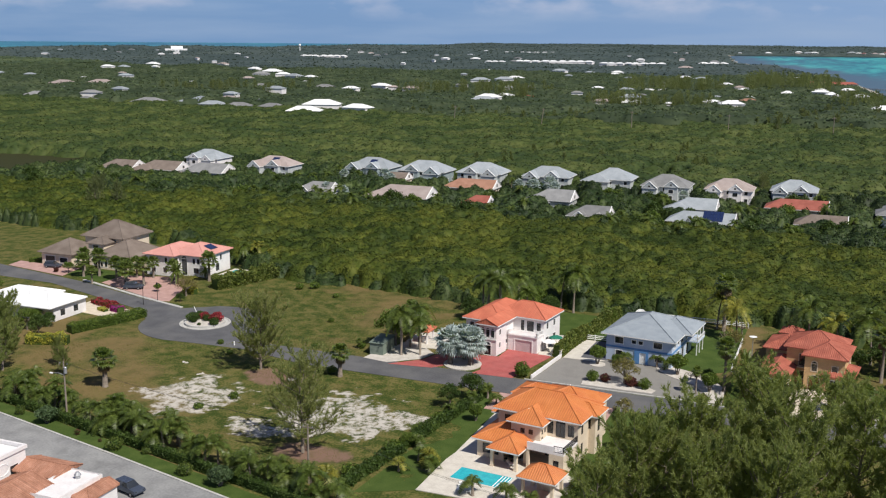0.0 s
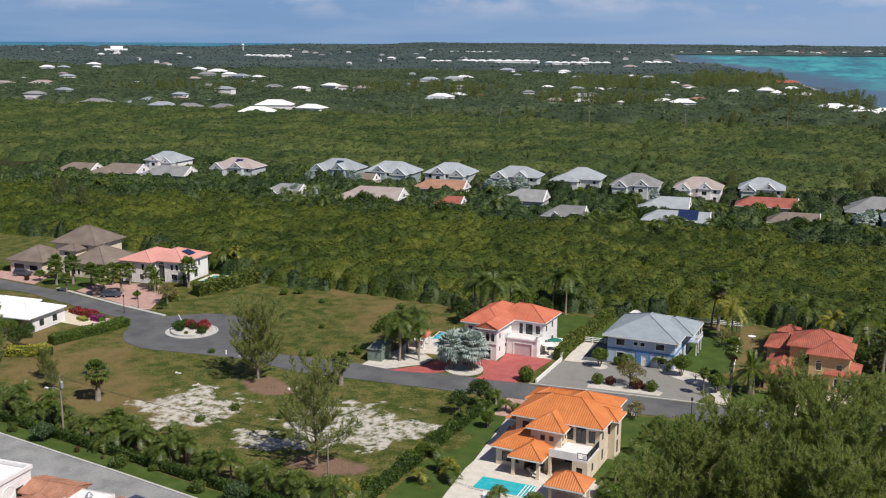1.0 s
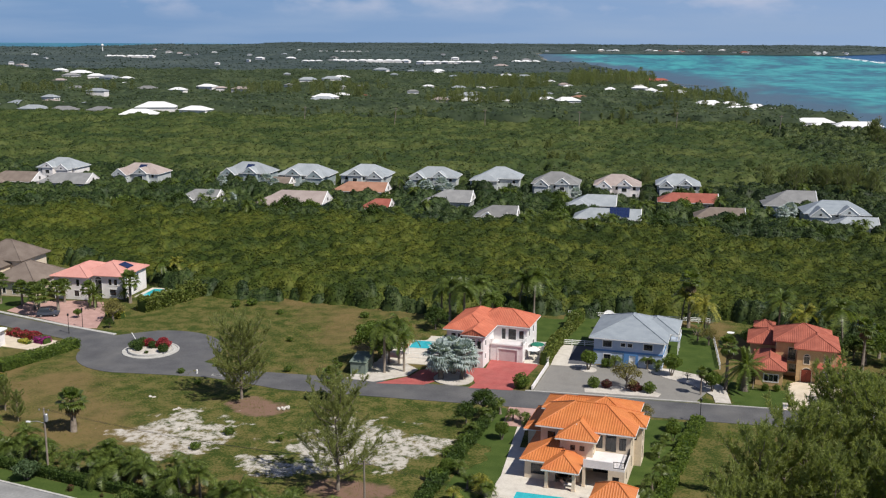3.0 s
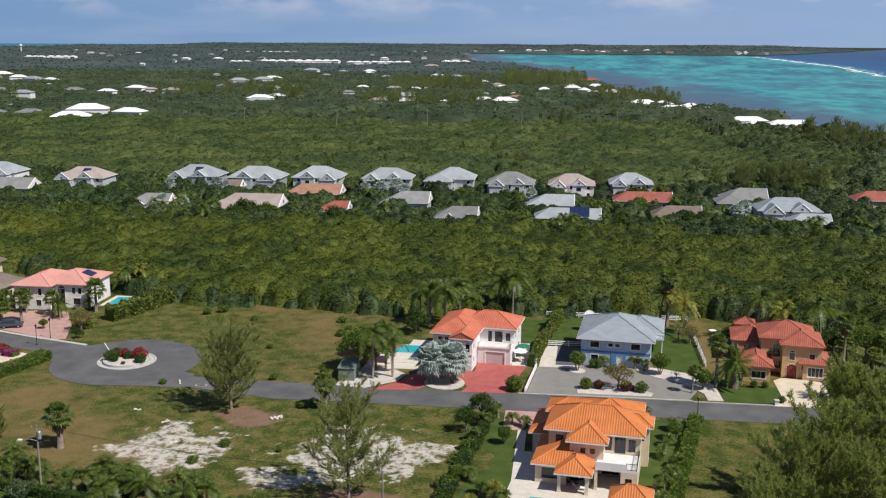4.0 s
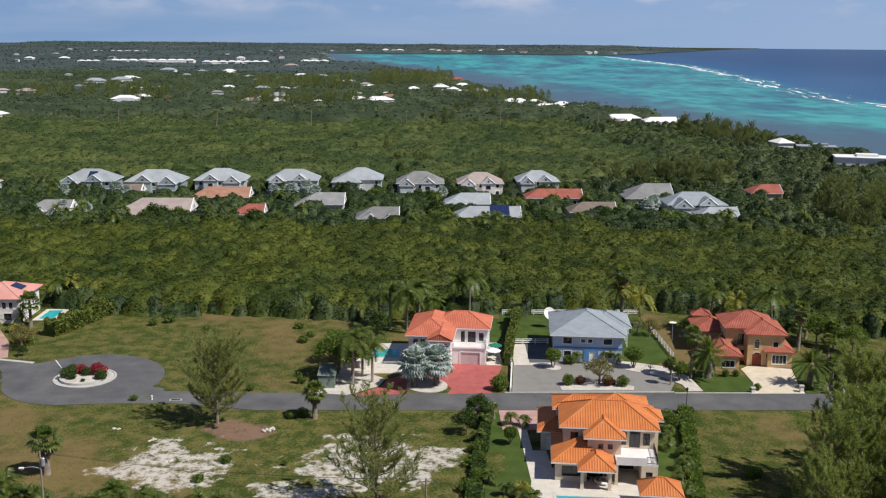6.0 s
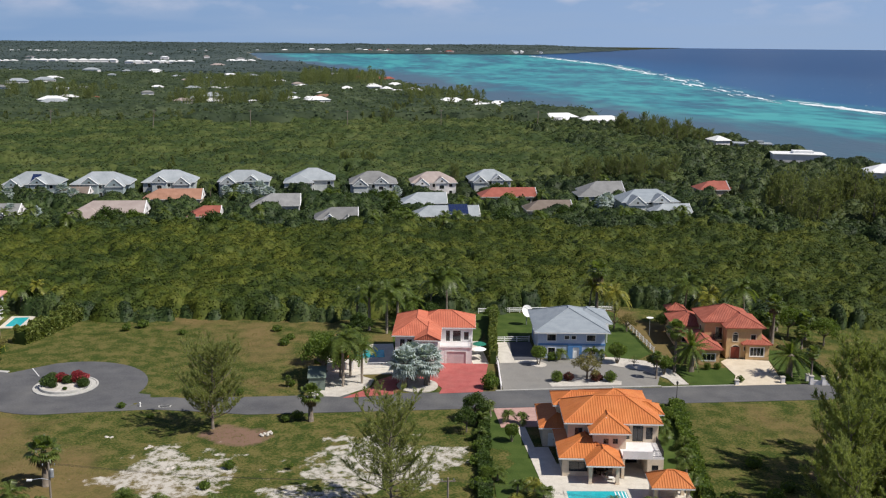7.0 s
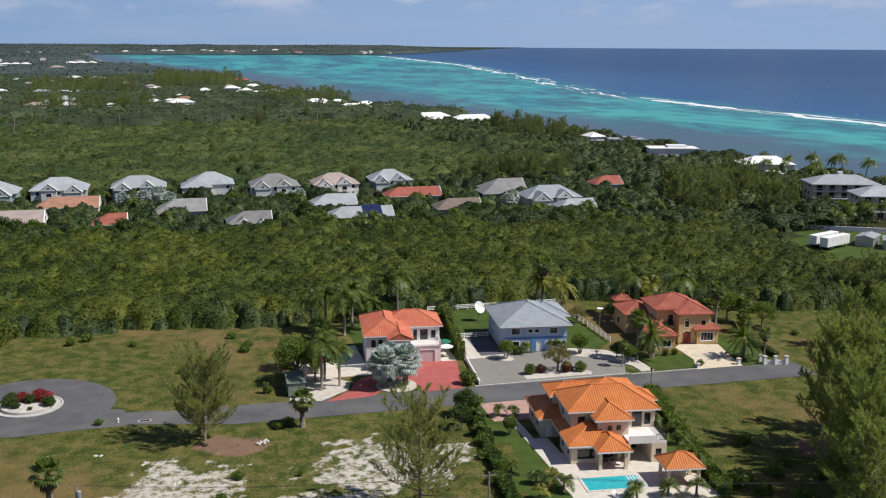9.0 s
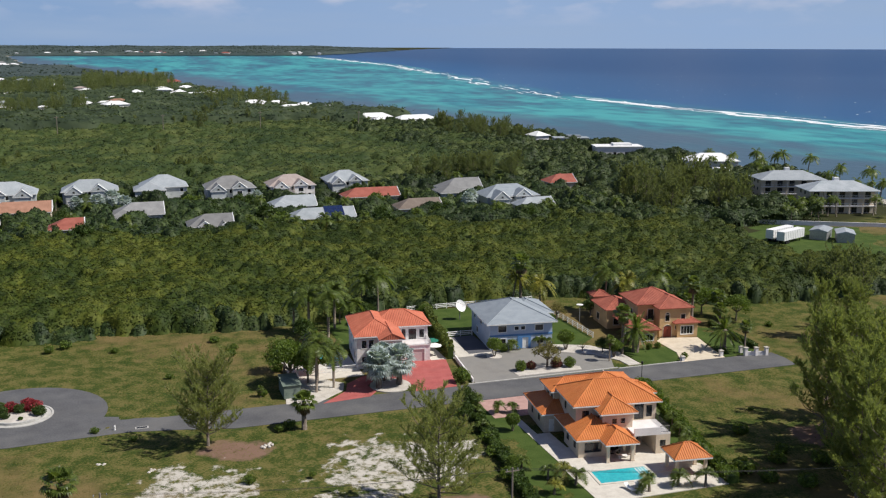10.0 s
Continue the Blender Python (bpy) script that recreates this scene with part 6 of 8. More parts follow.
def fan_crown(r, n, petiole, blade, z, lo, hi, segs=11):
    """Palmate fronds: stalk and a pleated, drooping fan."""
    tris = []
    for k in range(n):
        az = 2 * math.pi * k * 0.618 + r.uniform(-0.2, 0.2)
        el = radians(lo + (hi - lo) * (k + 0.5) / n + r.uniform(-8, 8))
        out = np.array([math.cos(az) * math.cos(el), math.sin(az) * math.cos(el), math.sin(el)])
        side = np.array([-math.sin(az), math.cos(az), 0.0])
        up = np.cross(out, side)
        base = np.array([0, 0, z]) + out * petiole * r.uniform(0.8, 1.1)
        tris.append(np.array([[np.array([0, 0, z]) - side * 0.04, base, np.array([0, 0, z]) + side * 0.04]]))
        ang = np.linspace(-1.9, 1.9, segs + 1)
        rad = blade * (0.75 + 0.25 * np.cos(ang)) * r.uniform(0.85, 1.1)
        mid = (ang[:-1] + ang[1:]) / 2
        tip = base + rad[:-1, None] * (np.cos(mid)[:, None] * out + np.sin(mid)[:, None] * side) - np.array([0, 0, 0.22 * blade]) * r.uniform(0.5, 1.4, (segs, 1))
        q = 0.62 * blade
        a = base + q * (np.cos(ang)[:, None] * out + np.sin(ang)[:, None] * side) + up * 0.05 * blade
        tris.append(np.stack([np.repeat(base[None], segs, 0), a[:-1], a[1:]], 1))
        tris.append(np.stack([a[:-1], tip, a[1:]], 1))
    return np.concatenate(tris)


def leaf_ball(r, n, c, rx, ry, rz, size, fill=0.35, flat=0.0):
    """Leaf sprays through the outer part of an ellipsoid with a lumpy outline."""
    d = unit(r.normal(size=(n, 3)))
    lump = 0.82 + 0.3 * np.sin(3.1 * d[:, :1] + c[0]) * np.sin(2.7 * d[:, 1:2] + c[1] * 1.3) * np.cos(2.9 * d[:, 2:])
    rad = (0.25 + 0.8 * lump) * (1 - fill * r.uniform(0, 1, (n, 1)) ** 1.5)
    p = d * rad * [rx, ry, rz] + np.asarray(c)
    a = unit(np.cross(d, r.normal(size=(n, 3))) + 0.5 * r.normal(size=(n, 3)))
    b = unit(np.cross(a, r.normal(size=(n, 3))))
    s = size * r.uniform(0.55, 1.25, (n, 1))
    return np.stack([p - a * s, p + b * s * 0.75, p + a * s], 1)


def trunk(geo_pts, radii, parent, mat=None, sides=7):
    return part("trunk", Geo().tube(geo_pts, radii, sides), mat or BARK, parent, smooth=True)


def crown_part(tris, mat, parent, name="crown"):
    ob = new(name, quads_mesh(name, tris, mat))
    ob.parent = parent
    return ob


def coconut_palm(seed, h, label, mat=None, length=3.0, n=17, lean=0.6):
    r = np.random.default_rng(seed)
    t = thing("palm_tree", pose(0, 0, -50), label, "palm tree")
    a = r.uniform(0, 6.28)
    lx, ly = lean * math.cos(a), lean * math.sin(a)
    trunk([(0, 0, -0.2), (lx * 0.1, ly * 0.1, h * 0.3), (lx * 0.45, ly * 0.45, h * 0.7), (lx, ly, h)], [0.24, 0.17, 0.14, 0.13], t)
    crown_part(feather_crown(r, n + 4, length, h, -22, 70, 0.62, 0.8, 22, (lx, ly)), mat or LEAF_PALM, t)
    return t


def royal_palm(seed, h, label):
    r = np.random.default_rng(seed)
    t = thing("palm_tree", pose(0, 0, -50), label, "palm tree")
    trunk([(0, 0, -0.2), (0, 0, h * 0.4), (0, 0, h * 0.8)], [0.2, 0.22, 0.16], t, POLE_WOOD)
    part("crownshaft", Geo().tube([(0, 0, h * 0.8), (0, 0, h * 0.93), (0, 0, h)], [0.2, 0.17, 0.1], 8), LEAF_HEDGE, t, "smooth green crownshaft", smooth=True)
    crown_part(feather_crown(r, 24, 3.5, h, -30, 68, 0.6, 0.85, 24), LEAF_PALM, t)
    return t


def date_palm(seed, h, label, length=2.9):
    r = np.random.default_rng(seed)
    t = thing("palm_tree", pose(0, 0, -50), label, "palm tree")
    part("trunk", Geo().lathe(0, 0, [(0.45, -0.2), (0.36, h * 0.2), (0.34, h * 0.8), (0.5, h * 0.93), (0.3, h)], 9), BARK, t)
    crown_part(feather_crown(r, 46, length, h, -35, 80, 0.3, 0.34, 18), LEAF_PALM, t)
    return t


def fan_palm(seed, h, label, mat=None, n=30, blade=0.95, petiole=1.0, skirt=True, girth=0.22, low=-35):
    r = np.random.default_rng(seed)
    t = thing("palm_tree", pose(0, 0, -50), label, "palm tree")
    trunk([(0, 0, -0.2), (0.05, 0, h * 0.5), (0, 0, h)], [girth * 1.3, girth, girth * 0.9], t)
    crown_part(fan_crown(r, n, petiole, blade, h, low, 78), mat or LEAF_PALM, t)
    if skirt:
        crown_part(fan_crown(r, 14, petiole * 0.8, blade * 0.8, h - 0.3, -80, -45), LEAF_DRY, t, "dead_leaf_skirt")
    return t


LEAF_DRY = leafy("dead_fronds", (0.09, 0.065, 0.035), (0.14, 0.1, 0.06), (0.2, 0.15, 0.09), 1.0, 0.9)


def casuarina(seed, h, spread, label, tufts=1500, mat=None, leaders=6, fine=1.0):
    """A feathery tree: steep limbs from a short bole, each a plume of rising branchlets clothed in needles."""
    r = np.random.default_rng(seed)
    t = thing("casuarina_tree", pose(0, 0, -50), label, "tree")
    wob = r.uniform(-0.3, 0.3, (7, 2)) * np.linspace(0, 1.6, 7)[:, None]
    lead = np.array([(wob[i, 0], wob[i, 1], h * i / 6 * 0.96 - 0.2) for i in range(7)])
    part("trunk", Geo().tube(lead, list(np.linspace(0.26, 0.03, 7)), 6), BARK, t, smooth=True)
    limbs, twigs = Geo(), []
    count = 15 + leaders * 3

    def along(f):
        i = min(int(f * 6), 5)
        return lead[i] + (lead[i + 1] - lead[i]) * (f * 6 - i)

    axes = [(along(0.45), along(0.75), along(1.0) + [0, 0, 0.5], 0.5, spread * 0.3)]
    for k in range(count):
        f = 0.14 + 0.75 * ((k + r.uniform(0, 1)) / count) ** 1.25
        o = along(f)
        az = k * 2.4 + r.uniform(-0.5, 0.5)
        reach = spread * (0.35 + 0.65 * math.sqrt(1 - f)) * r.uniform(0.55, 1.12) * (0.75 + 0.25 * min(1, f * 4))
        out = np.array([math.cos(az), math.sin(az), 0])
        rise = reach * r.uniform(0.4, 1.1) * (0.6 + 0.6 * f) + 0.08 * h
        rise = min(rise, h * 1.03 - o[2])
        m = o + out * reach * 0.6 + [0, 0, rise * 0.36]
        e = o + out * reach + [0, 0, rise]
        limbs.tube([o, m, e], [0.075 * (1 - f) + 0.03, 0.045, 0.012], 4)
        axes.append((o, m, e, 0.16, reach * 0.36))
    per = max(5, int(tufts / len(axes) / 6))
    for o, m, e, start, wide in axes:
        for s in start + (1 - start) * (np.arange(per) + r.uniform(0, 1, per)) / per:
            c = o * (1 - s) ** 2 + 2 * m * s * (1 - s) + e * s * s
            ahead = unit(2 * (m - o) * (1 - s) + 2 * (e - m) * s)
            side = unit(r.normal(size=3) * [1, 1, 0.35])
            d = unit(ahead * 0.6 + side * 0.75 + [0, 0, 0.35])
            length = (0.5 + wide * (1.08 - s) ** 0.6) * r.uniform(0.5, 1.1)
            twigs.append((c, c + d * length + [0, 0, length * 0.2], length))
    part("limb", limbs, BARK, t)["kind"] = "stuff"
    a, b = np.array([q[0] for q in twigs]), np.array([q[1] for q in twigs])
    d = unit(b - a)
    tris = []
    for k in range(int(34 * fine)):
        s = r.uniform(0.1, 1.05, (len(a), 1))
        p = a + (b - a) * s + r.normal(size=a.shape) * 0.07
        v = unit(d * 0.8 + r.normal(size=a.shape) * 0.5 + [0, 0, 0.15])
        L = r.uniform(0.22, 0.6, (len(a), 1)) / fine ** 0.5
        w = unit(np.cross(v, r.normal(size=a.shape))) * r.uniform(0.03, 0.075, (len(a), 1)) / fine
        tris.append(np.stack([p - w, p + w, p + v * L], 1))
    crown_part(np.concatenate(tris), mat or LEAF_NEEDLE, t)
    return t


def shrub(seed, rx, ry, rz, mat, label, category="shrub", n=900, size=0.16, stem=0.0, name="shrub"):
    r = np.random.default_rng(seed)
    t = thing(name, pose(0, 0, -50), label, category)
    c = (0, 0, stem + rz * 0.92)
    if stem:
        g = Geo()
        for k in range(4):
            a = k * 1.7 + r.uniform(0, 0.6)
            g.tube([(0.06 * math.cos(a), 0.06 * math.sin(a), -0.1), (0.25 * rx * math.cos(a), 0.25 * rx * math.sin(a), stem * 0.8), (0.55 * rx * math.cos(a), 0.55 * rx * math.sin(a), stem + rz)], [0.09, 0.06, 0.02], 5)
        part("trunk", g, BARK, t)
    # dark lump inside, its colour standing in for shade behind the leaves
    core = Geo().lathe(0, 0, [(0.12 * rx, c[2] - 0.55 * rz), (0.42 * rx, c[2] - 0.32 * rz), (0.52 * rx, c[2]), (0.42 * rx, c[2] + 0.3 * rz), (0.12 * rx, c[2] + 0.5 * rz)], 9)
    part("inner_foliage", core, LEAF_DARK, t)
    crown_part(leaf_ball(r, n, c, rx, ry, rz, size), mat, t)
    return t


def broadleaf(seed, h, spread, mat, label, clumps=13, n=230, size=0.22):
    r = np.random.default_rng(seed)
    t = thing("broadleaf_tree", pose(0, 0, -50), label, "tree")
    g, tris = Geo(), []
    g.tube([(0, 0, -0.2), (0.05, 0.02, h * 0.25), (0, 0, h * 0.5)], [0.2, 0.15, 0.1], 6)
    for k in range(clumps):
        a = k * 2.4
        f = (k + 0.5) / clumps
        rr = spread * math.sqrt(f) * 0.78
        z = h * (0.86 - 0.38 * f) + r.uniform(-0.3, 0.3)
        c = (rr * math.cos(a), rr * math.sin(a), z)
        g.tube([(0, 0, h * 0.3), (c[0] * 0.5, c[1] * 0.5, h * 0.45), c], [0.09, 0.06, 0.02], 5)
        s = spread * r.uniform(0.3, 0.46)
        tris.append(leaf_ball(r, n, c, s, s, s * 0.8, size, 0.75))
    part("trunk", g, BARK, t)
    crown_part(np.concatenate(tris), mat, t)
    return t


def plant(kind, spots, group=""):
    """Copies of template plants: (x, y, scale, turn[, z]). The first spot takes the template itself."""
    if not isinstance(kind, (list, tuple)):
        kind = [kind]
    fresh = list(kind)
    for i, sp in enumerate(spots):
        x, y, s = sp[:3]
        m = pose(x, y, sp[3] if len(sp) > 3 else 0.0, 0, 0, (i * 137.5) % 360)
        src = kind[i % len(kind)]
        if src in fresh:
            fresh.remove(src)
            src.scale = (s, s, s)
            src.matrix_basis = m @ Matrix.Diagonal((s, s, s, 1))
            ob = src
        else:
            ob = copy_thing(src, m)
            ob.matrix_basis = m @ Matrix.Diagonal((s, s, s, 1))
        if group:
            ob["group"] = group


def hedge(pts, wide, high, mat, label, seed, density=55, size=0.15, name="hedge", lumpy=0.25):
    """A hedge along a line: solid inside, leaf sprays over its faces."""
    r = np.random.default_rng(seed)
    t = thing(name, HOME, label, "hedge")
    g, tris = Geo(), []
    for (x0, y0), (x1, y1) in zip(pts, pts[1:]):
        L = math.hypot(x1 - x0, y1 - y0)
        d = np.array([(x1 - x0) / L, (y1 - y0) / L, 0])
        nx = np.array([-d[1], d[0], 0])
        w = wide / 2 * 0.8
        p, q = np.array([x0, y0, 0]), np.array([x1, y1, 0])
        g.prism([tuple((p - nx * w)[:2]), tuple((q - nx * w)[:2]), tuple((q + nx * w)[:2]), tuple((p + nx * w)[:2])], -0.2, high * 0.85)
        n = int(density * L * (wide + 2 * high))
        s = r.uniform(0, L, n)
        u = r.uniform(-wide / 2 - high, wide / 2 + high, n)
        across = np.clip(u, -wide / 2, wide / 2)
        z = high - np.maximum(np.abs(u) - wide / 2, 0)
        bulge = 1 + lumpy * (vnoise(s / 1.3 + seed, u / 1.3, seed, 2) - 0.5)
        base = p + d * s[:, None] + nx * (across * bulge)[:, None] + np.outer(z * bulge, [0, 0, 1])
        a = unit(r.normal(size=(n, 3)))
        b = unit(np.cross(a, r.normal(size=(n, 3))))
        k = size * r.uniform(0.5, 1.3, (n, 1))
        tris.append(np.stack([base - a * k, base + b * k, base + a * k], 1))
    # solid core in dark leaf colour, painted shade for the hedge's inside
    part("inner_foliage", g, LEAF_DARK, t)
    crown_part(np.concatenate(tris), mat, t, "leaves")
    return t


# palms of the street hedge
coco = [coconut_palm(60 + i, 2.4 + 0.5 * i, "bushy green palm in a row behind the street verge", length=2.9, n=17, lean=0.4) for i in range(4)]
row = []
for i in range(34):
    f = i / 33
    x = -129 + 71 * f + rng.uniform(-0.8, 0.8)
    row.append((x, 122.8 - 0.228 * (x + 128.5) + rng.uniform(-0.8, 1.0) + 1.0, rng.uniform(0.8, 1.15)))
for i in range(16):
    x = rng.uniform(-127, -63)
    row.append((x, 125.6 - 0.228 * (x + 128.5) + rng.uniform(-0.8, 1.8), rng.uniform(0.7, 1.1)))
plant(coco, row, "palm row behind the street verge")
hedge([(-132, 122.6), (-58, 105.8)], 1.2, 1.4, LEAF_DARK, "dark clipped hedge behind the street verge", 5, 40, 0.16)
slab("verge", [(-190, 131.7), (-124, 116.8), (-96.3, 110.5), (-60, 101.7), (-30, 94.5), (-30, 97.5), (-60, 104.6), (-96.3, 113.6), (-124, 119.7), (-190, 134.7)], -0.3, 0.08, LAWN, "mown green verge beside the street", "verge")
STREET_TREE = leafy("grey_green_clipped_leaves", (0.05, 0.085, 0.035), (0.075, 0.115, 0.05), (0.1, 0.145, 0.065), 0.9)
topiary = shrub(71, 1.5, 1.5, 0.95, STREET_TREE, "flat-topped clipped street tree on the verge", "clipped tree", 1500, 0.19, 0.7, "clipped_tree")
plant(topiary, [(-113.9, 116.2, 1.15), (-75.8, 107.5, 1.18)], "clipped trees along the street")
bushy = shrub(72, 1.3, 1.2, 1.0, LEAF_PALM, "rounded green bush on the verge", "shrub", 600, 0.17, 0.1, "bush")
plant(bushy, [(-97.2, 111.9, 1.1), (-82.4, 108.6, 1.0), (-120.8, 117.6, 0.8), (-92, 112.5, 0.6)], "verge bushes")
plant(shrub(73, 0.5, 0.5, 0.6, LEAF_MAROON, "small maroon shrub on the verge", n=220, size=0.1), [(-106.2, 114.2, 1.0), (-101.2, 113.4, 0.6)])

# casuarinas on the open ground
cas = [casuarina(80, 13.8, 6.2, "feathery grey-green casuarina on bare marl", 5200, leaders=10, fine=1.5), casuarina(81, 15.2, 6.4, "open feathery casuarina above white marl", 4300, leaders=8, fine=1.5),
       casuarina(82, 16.5, 5.0, "tall dense feathery casuarina in a clump", 4600, LEAF_NEEDLE_DARK, 9, 1.25), casuarina(83, 17.5, 5.2, "tall dense feathery casuarina in a clump", 4600, LEAF_NEEDLE_DARK, 9, 1.25),
       casuarina(84, 15.5, 4.6, "slim feathery casuarina in a clump", 3900, LEAF_NEEDLE_DARK, 7, 1.25)]
plant(cas[0], [(-97.5, 152.4, 1.0)])
plant(cas[1], [(-71.5, 122.3, 1.0)])
plant(cas[2:], [(-8.0, 127, 1.22), (-5.0, 120, 1.22), (1, 131, 1.15), (-14, 113, 1.22), (-19.5, 106.5, 1.12), (-9, 116.5, 1.12), (-2.5, 112.5, 1.25), (4, 122, 1.15), (-22, 99.5, 1.05), (-12, 104, 1.12),
               (9, 117, 1.1), (12, 128, 1.1), (-4, 104, 1.15), (-16.5, 108.5, 1.0), (-6.5, 108.5, 1.05), (27, 172, 0.75), (31, 166, 0.7), (36, 175, 0.7), (-140, 133, 0.85), (-136, 126.5, 0.7), (-146, 140, 0.8), (-133, 139.5, 0.35), (-128, 135.5, 0.3)], "casuarina clump")

# palms and trees of the gardens
royal = [royal_palm(90, 7.4, "tall royal palm with a pale smooth trunk"), royal_palm(91, 6.6, "tall royal palm with a pale smooth trunk")]
plant(royal, [(-77.5, 170.8, 1.22), (-74.2, 172.2, 1.1), (-76.2, 176.5, 1.15), (-72.0, 205.5, 1.35), (-68.5, 203.0, 1.3), (-66.0, 208.5, 1.35), (-74.5, 209.0, 1.0), (-62.8, 204.5, 1.0)], "royal palms")
silver = fan_palm(92, 3.0, "broad silver-blue fan palm with stiff fronds", LEAF_SILVER, 64, 1.1, 1.25, False, 0.3, -62)
plant(silver, [(-63.0, 170.2, 1.55), (-66.8, 169.4, 1.5), (-65.2, 173.0, 1.45)], "silver palms in the round bed")
tall = [coconut_palm(94, 7.5, "tall coconut palm behind the gardens", length=4.3, n=22, lean=0.9), coconut_palm(95, 6.2, "yellowing coconut palm behind the gardens", LEAF_PALM_YELLOW, 4.0, 20, 0.7)]
plant(tall, [(-55.0, 214.5, 1.25), (-23.5, 214.0, 1.1), (-58.5, 216.5, 1.1), (-19.0, 209.0, 1.1), (-5.0, 205.0, 1.25), (0.5, 203.5, 1.15), (6.5, 200.5, 1.25), (-144.5, 225.0, 0.95), (-147, 223, 0.8), (-140.5, 226.5, 0.7)], "coconut palms")
wash = [fan_palm(96, 3.6, "shaggy fan palm with a skirt of dead leaves", girth=0.3), fan_palm(97, 5.6, "slender fan palm with a round head", n=26, blade=0.85, petiole=0.8, girth=0.17)]
plant(wash[0], [(-117.3, 133.6, 1.4), (-82.6, 155.2, 1.2), (-87.0, 171.5, 0.4)])
plant(wash[1], [(-17.3, 173.9, 1.45), (-22.0, 213, 1.85), (5.4, 166.9, 1.0), (8.2, 190, 1.5), (-21.6, 170.8, 0.75), (-12.5, 176.0, 0.5)])
dates = date_palm(98, 2.7, "spreading date palm with a thick trunk")
plant(dates, [(-14.0, 174.6, 1.75), (2.9, 170.3, 1.6), (-152.5, 201.5, 1.25), (-149.5, 209.3, 0.8)], "date palms")
pinkp = [fan_palm(100 + i, 3.4 + 0.6 * i, "leafy fan palm beside the forecourt", n=32, blade=1.0, petiole=1.1, skirt=False) for i in range(2)]
plant(pinkp, [(-161.0, 193.0, 1.35), (-158.2, 196.0, 1.3), (-178.5, 198.0, 1.2), (-175.2, 200.0, 1.3), (-164.5, 197.0, 1.3), (-146.8, 207.0, 1.35), (-169, 199, 1.2), (-183, 203.5, 1.1), (-165.5, 202.5, 1.1), (-171.5, 193.0, 0.8), (-155.0, 203.5, 1.1), (-161.5, 204.0, 1.0),
              (9.5, 194, 1.15), (13.0, 199, 1.2), (12.5, 186, 1.0), (16, 192, 1.1)], "fan palms")
olive = broadleaf(104, 3.6, 2.3, LEAF_OLIVE, "small olive-leaved tree in a marl bed", 11, 170, 0.14)
plant(olive, [(-34.2, 171.3, 1.3), (-143.0, 192.2, 1.3), (-31.0, 156.0, 0.8), (-18.6, 201, 1.0)])
ball = shrub(105, 1.35, 1.35, 1.0, LEAF_HEDGE, "round clipped green tree on a short trunk", "clipped tree", 1500, 0.17, 1.1, "clipped_tree")
plant(ball, [(-41.2, 180.2, 1.25), (-26.3, 180.0, 1.35), (-19.6, 172.8, 1.2), (-52.3, 144.0, 0.95), (-26.8, 149.0, 1.0), (-151.5, 192.6, 0.7)], "clipped ball trees")
low_ball = shrub(106, 0.8, 0.8, 0.75, LEAF_HEDGE, "round clipped green shrub", "shrub", 800, 0.13, 0.0)
plant(low_ball, [(-39.8, 170.6, 1.45), (-30.3, 169.9, 1.45), (-52.2, 167.9, 2.0), (-38.3, 182.6, 1.2), (-10.5, 175.4, 0.9), (-8.6, 175.4, 0.9), (-7.2, 167.9, 0.9), (1.6, 168.2, 0.9)], "clipped round shrubs")
plant(shrub(107, 0.75, 0.75, 0.7, LEAF_MAROON, "round maroon shrub in a marl bed", n=800, size=0.13), [(-32.9, 170.3, 1.5), (-37.6, 170.9, 1.25), (-188.5, 199.2, 1.0), (-31.9, 170.6, 0.8)], "maroon shrubs")
garden = coconut_palm(108, 1.7, "low feathery garden palm", length=1.9, n=15, lean=0.2)
plant(garden, [(-36.6, 182.9, 1.0), (-30.6, 182.9, 1.05), (-28.9, 183.2, 0.9), (-51.6, 123.2, 1.05), (-43.2, 118.2, 1.15), (-38.6, 118.6, 1.1), (-35.2, 117.2, 1.1), (-29.0, 142.0, 0.9), (-28.2, 146.4, 0.9), (-27.4, 138.6, 0.9),
               (-28.6, 134.5, 0.95), (-56.0, 150.8, 1.0), (-54.0, 154.6, 1.1), (-51.6, 152.0, 0.9), (-57.2, 144.5, 0.9), (-49.3, 151.2, 0.8), (-27.0, 153, 0.9), (-30.0, 130.0, 1.0), (-56.5, 130.5, 0.9), (-54.5, 126.0, 0.9), (-30.5, 125.5, 1.0)], "garden palms")
plant(coconut_palm(109, 1.8, "small yellow-green garden palm", LEAF_PALM_YELLOW, 1.9, 14, 0.2), [(-52.4, 125.2, 1.05), (-55.6, 121.5, 0.9), (-149, 203.2, 0.8), (-62.5, 113.5, 1.2), (-121.5, 122.5, 0.9)], "yellow garden palms")
leafy_tree = [broadleaf(110, 5.2, 2.7, LEAF_DARK, "dense dark green garden tree"), broadleaf(111, 6.2, 3.3, LEAF_HEDGE, "spreading bright green garden tree")]
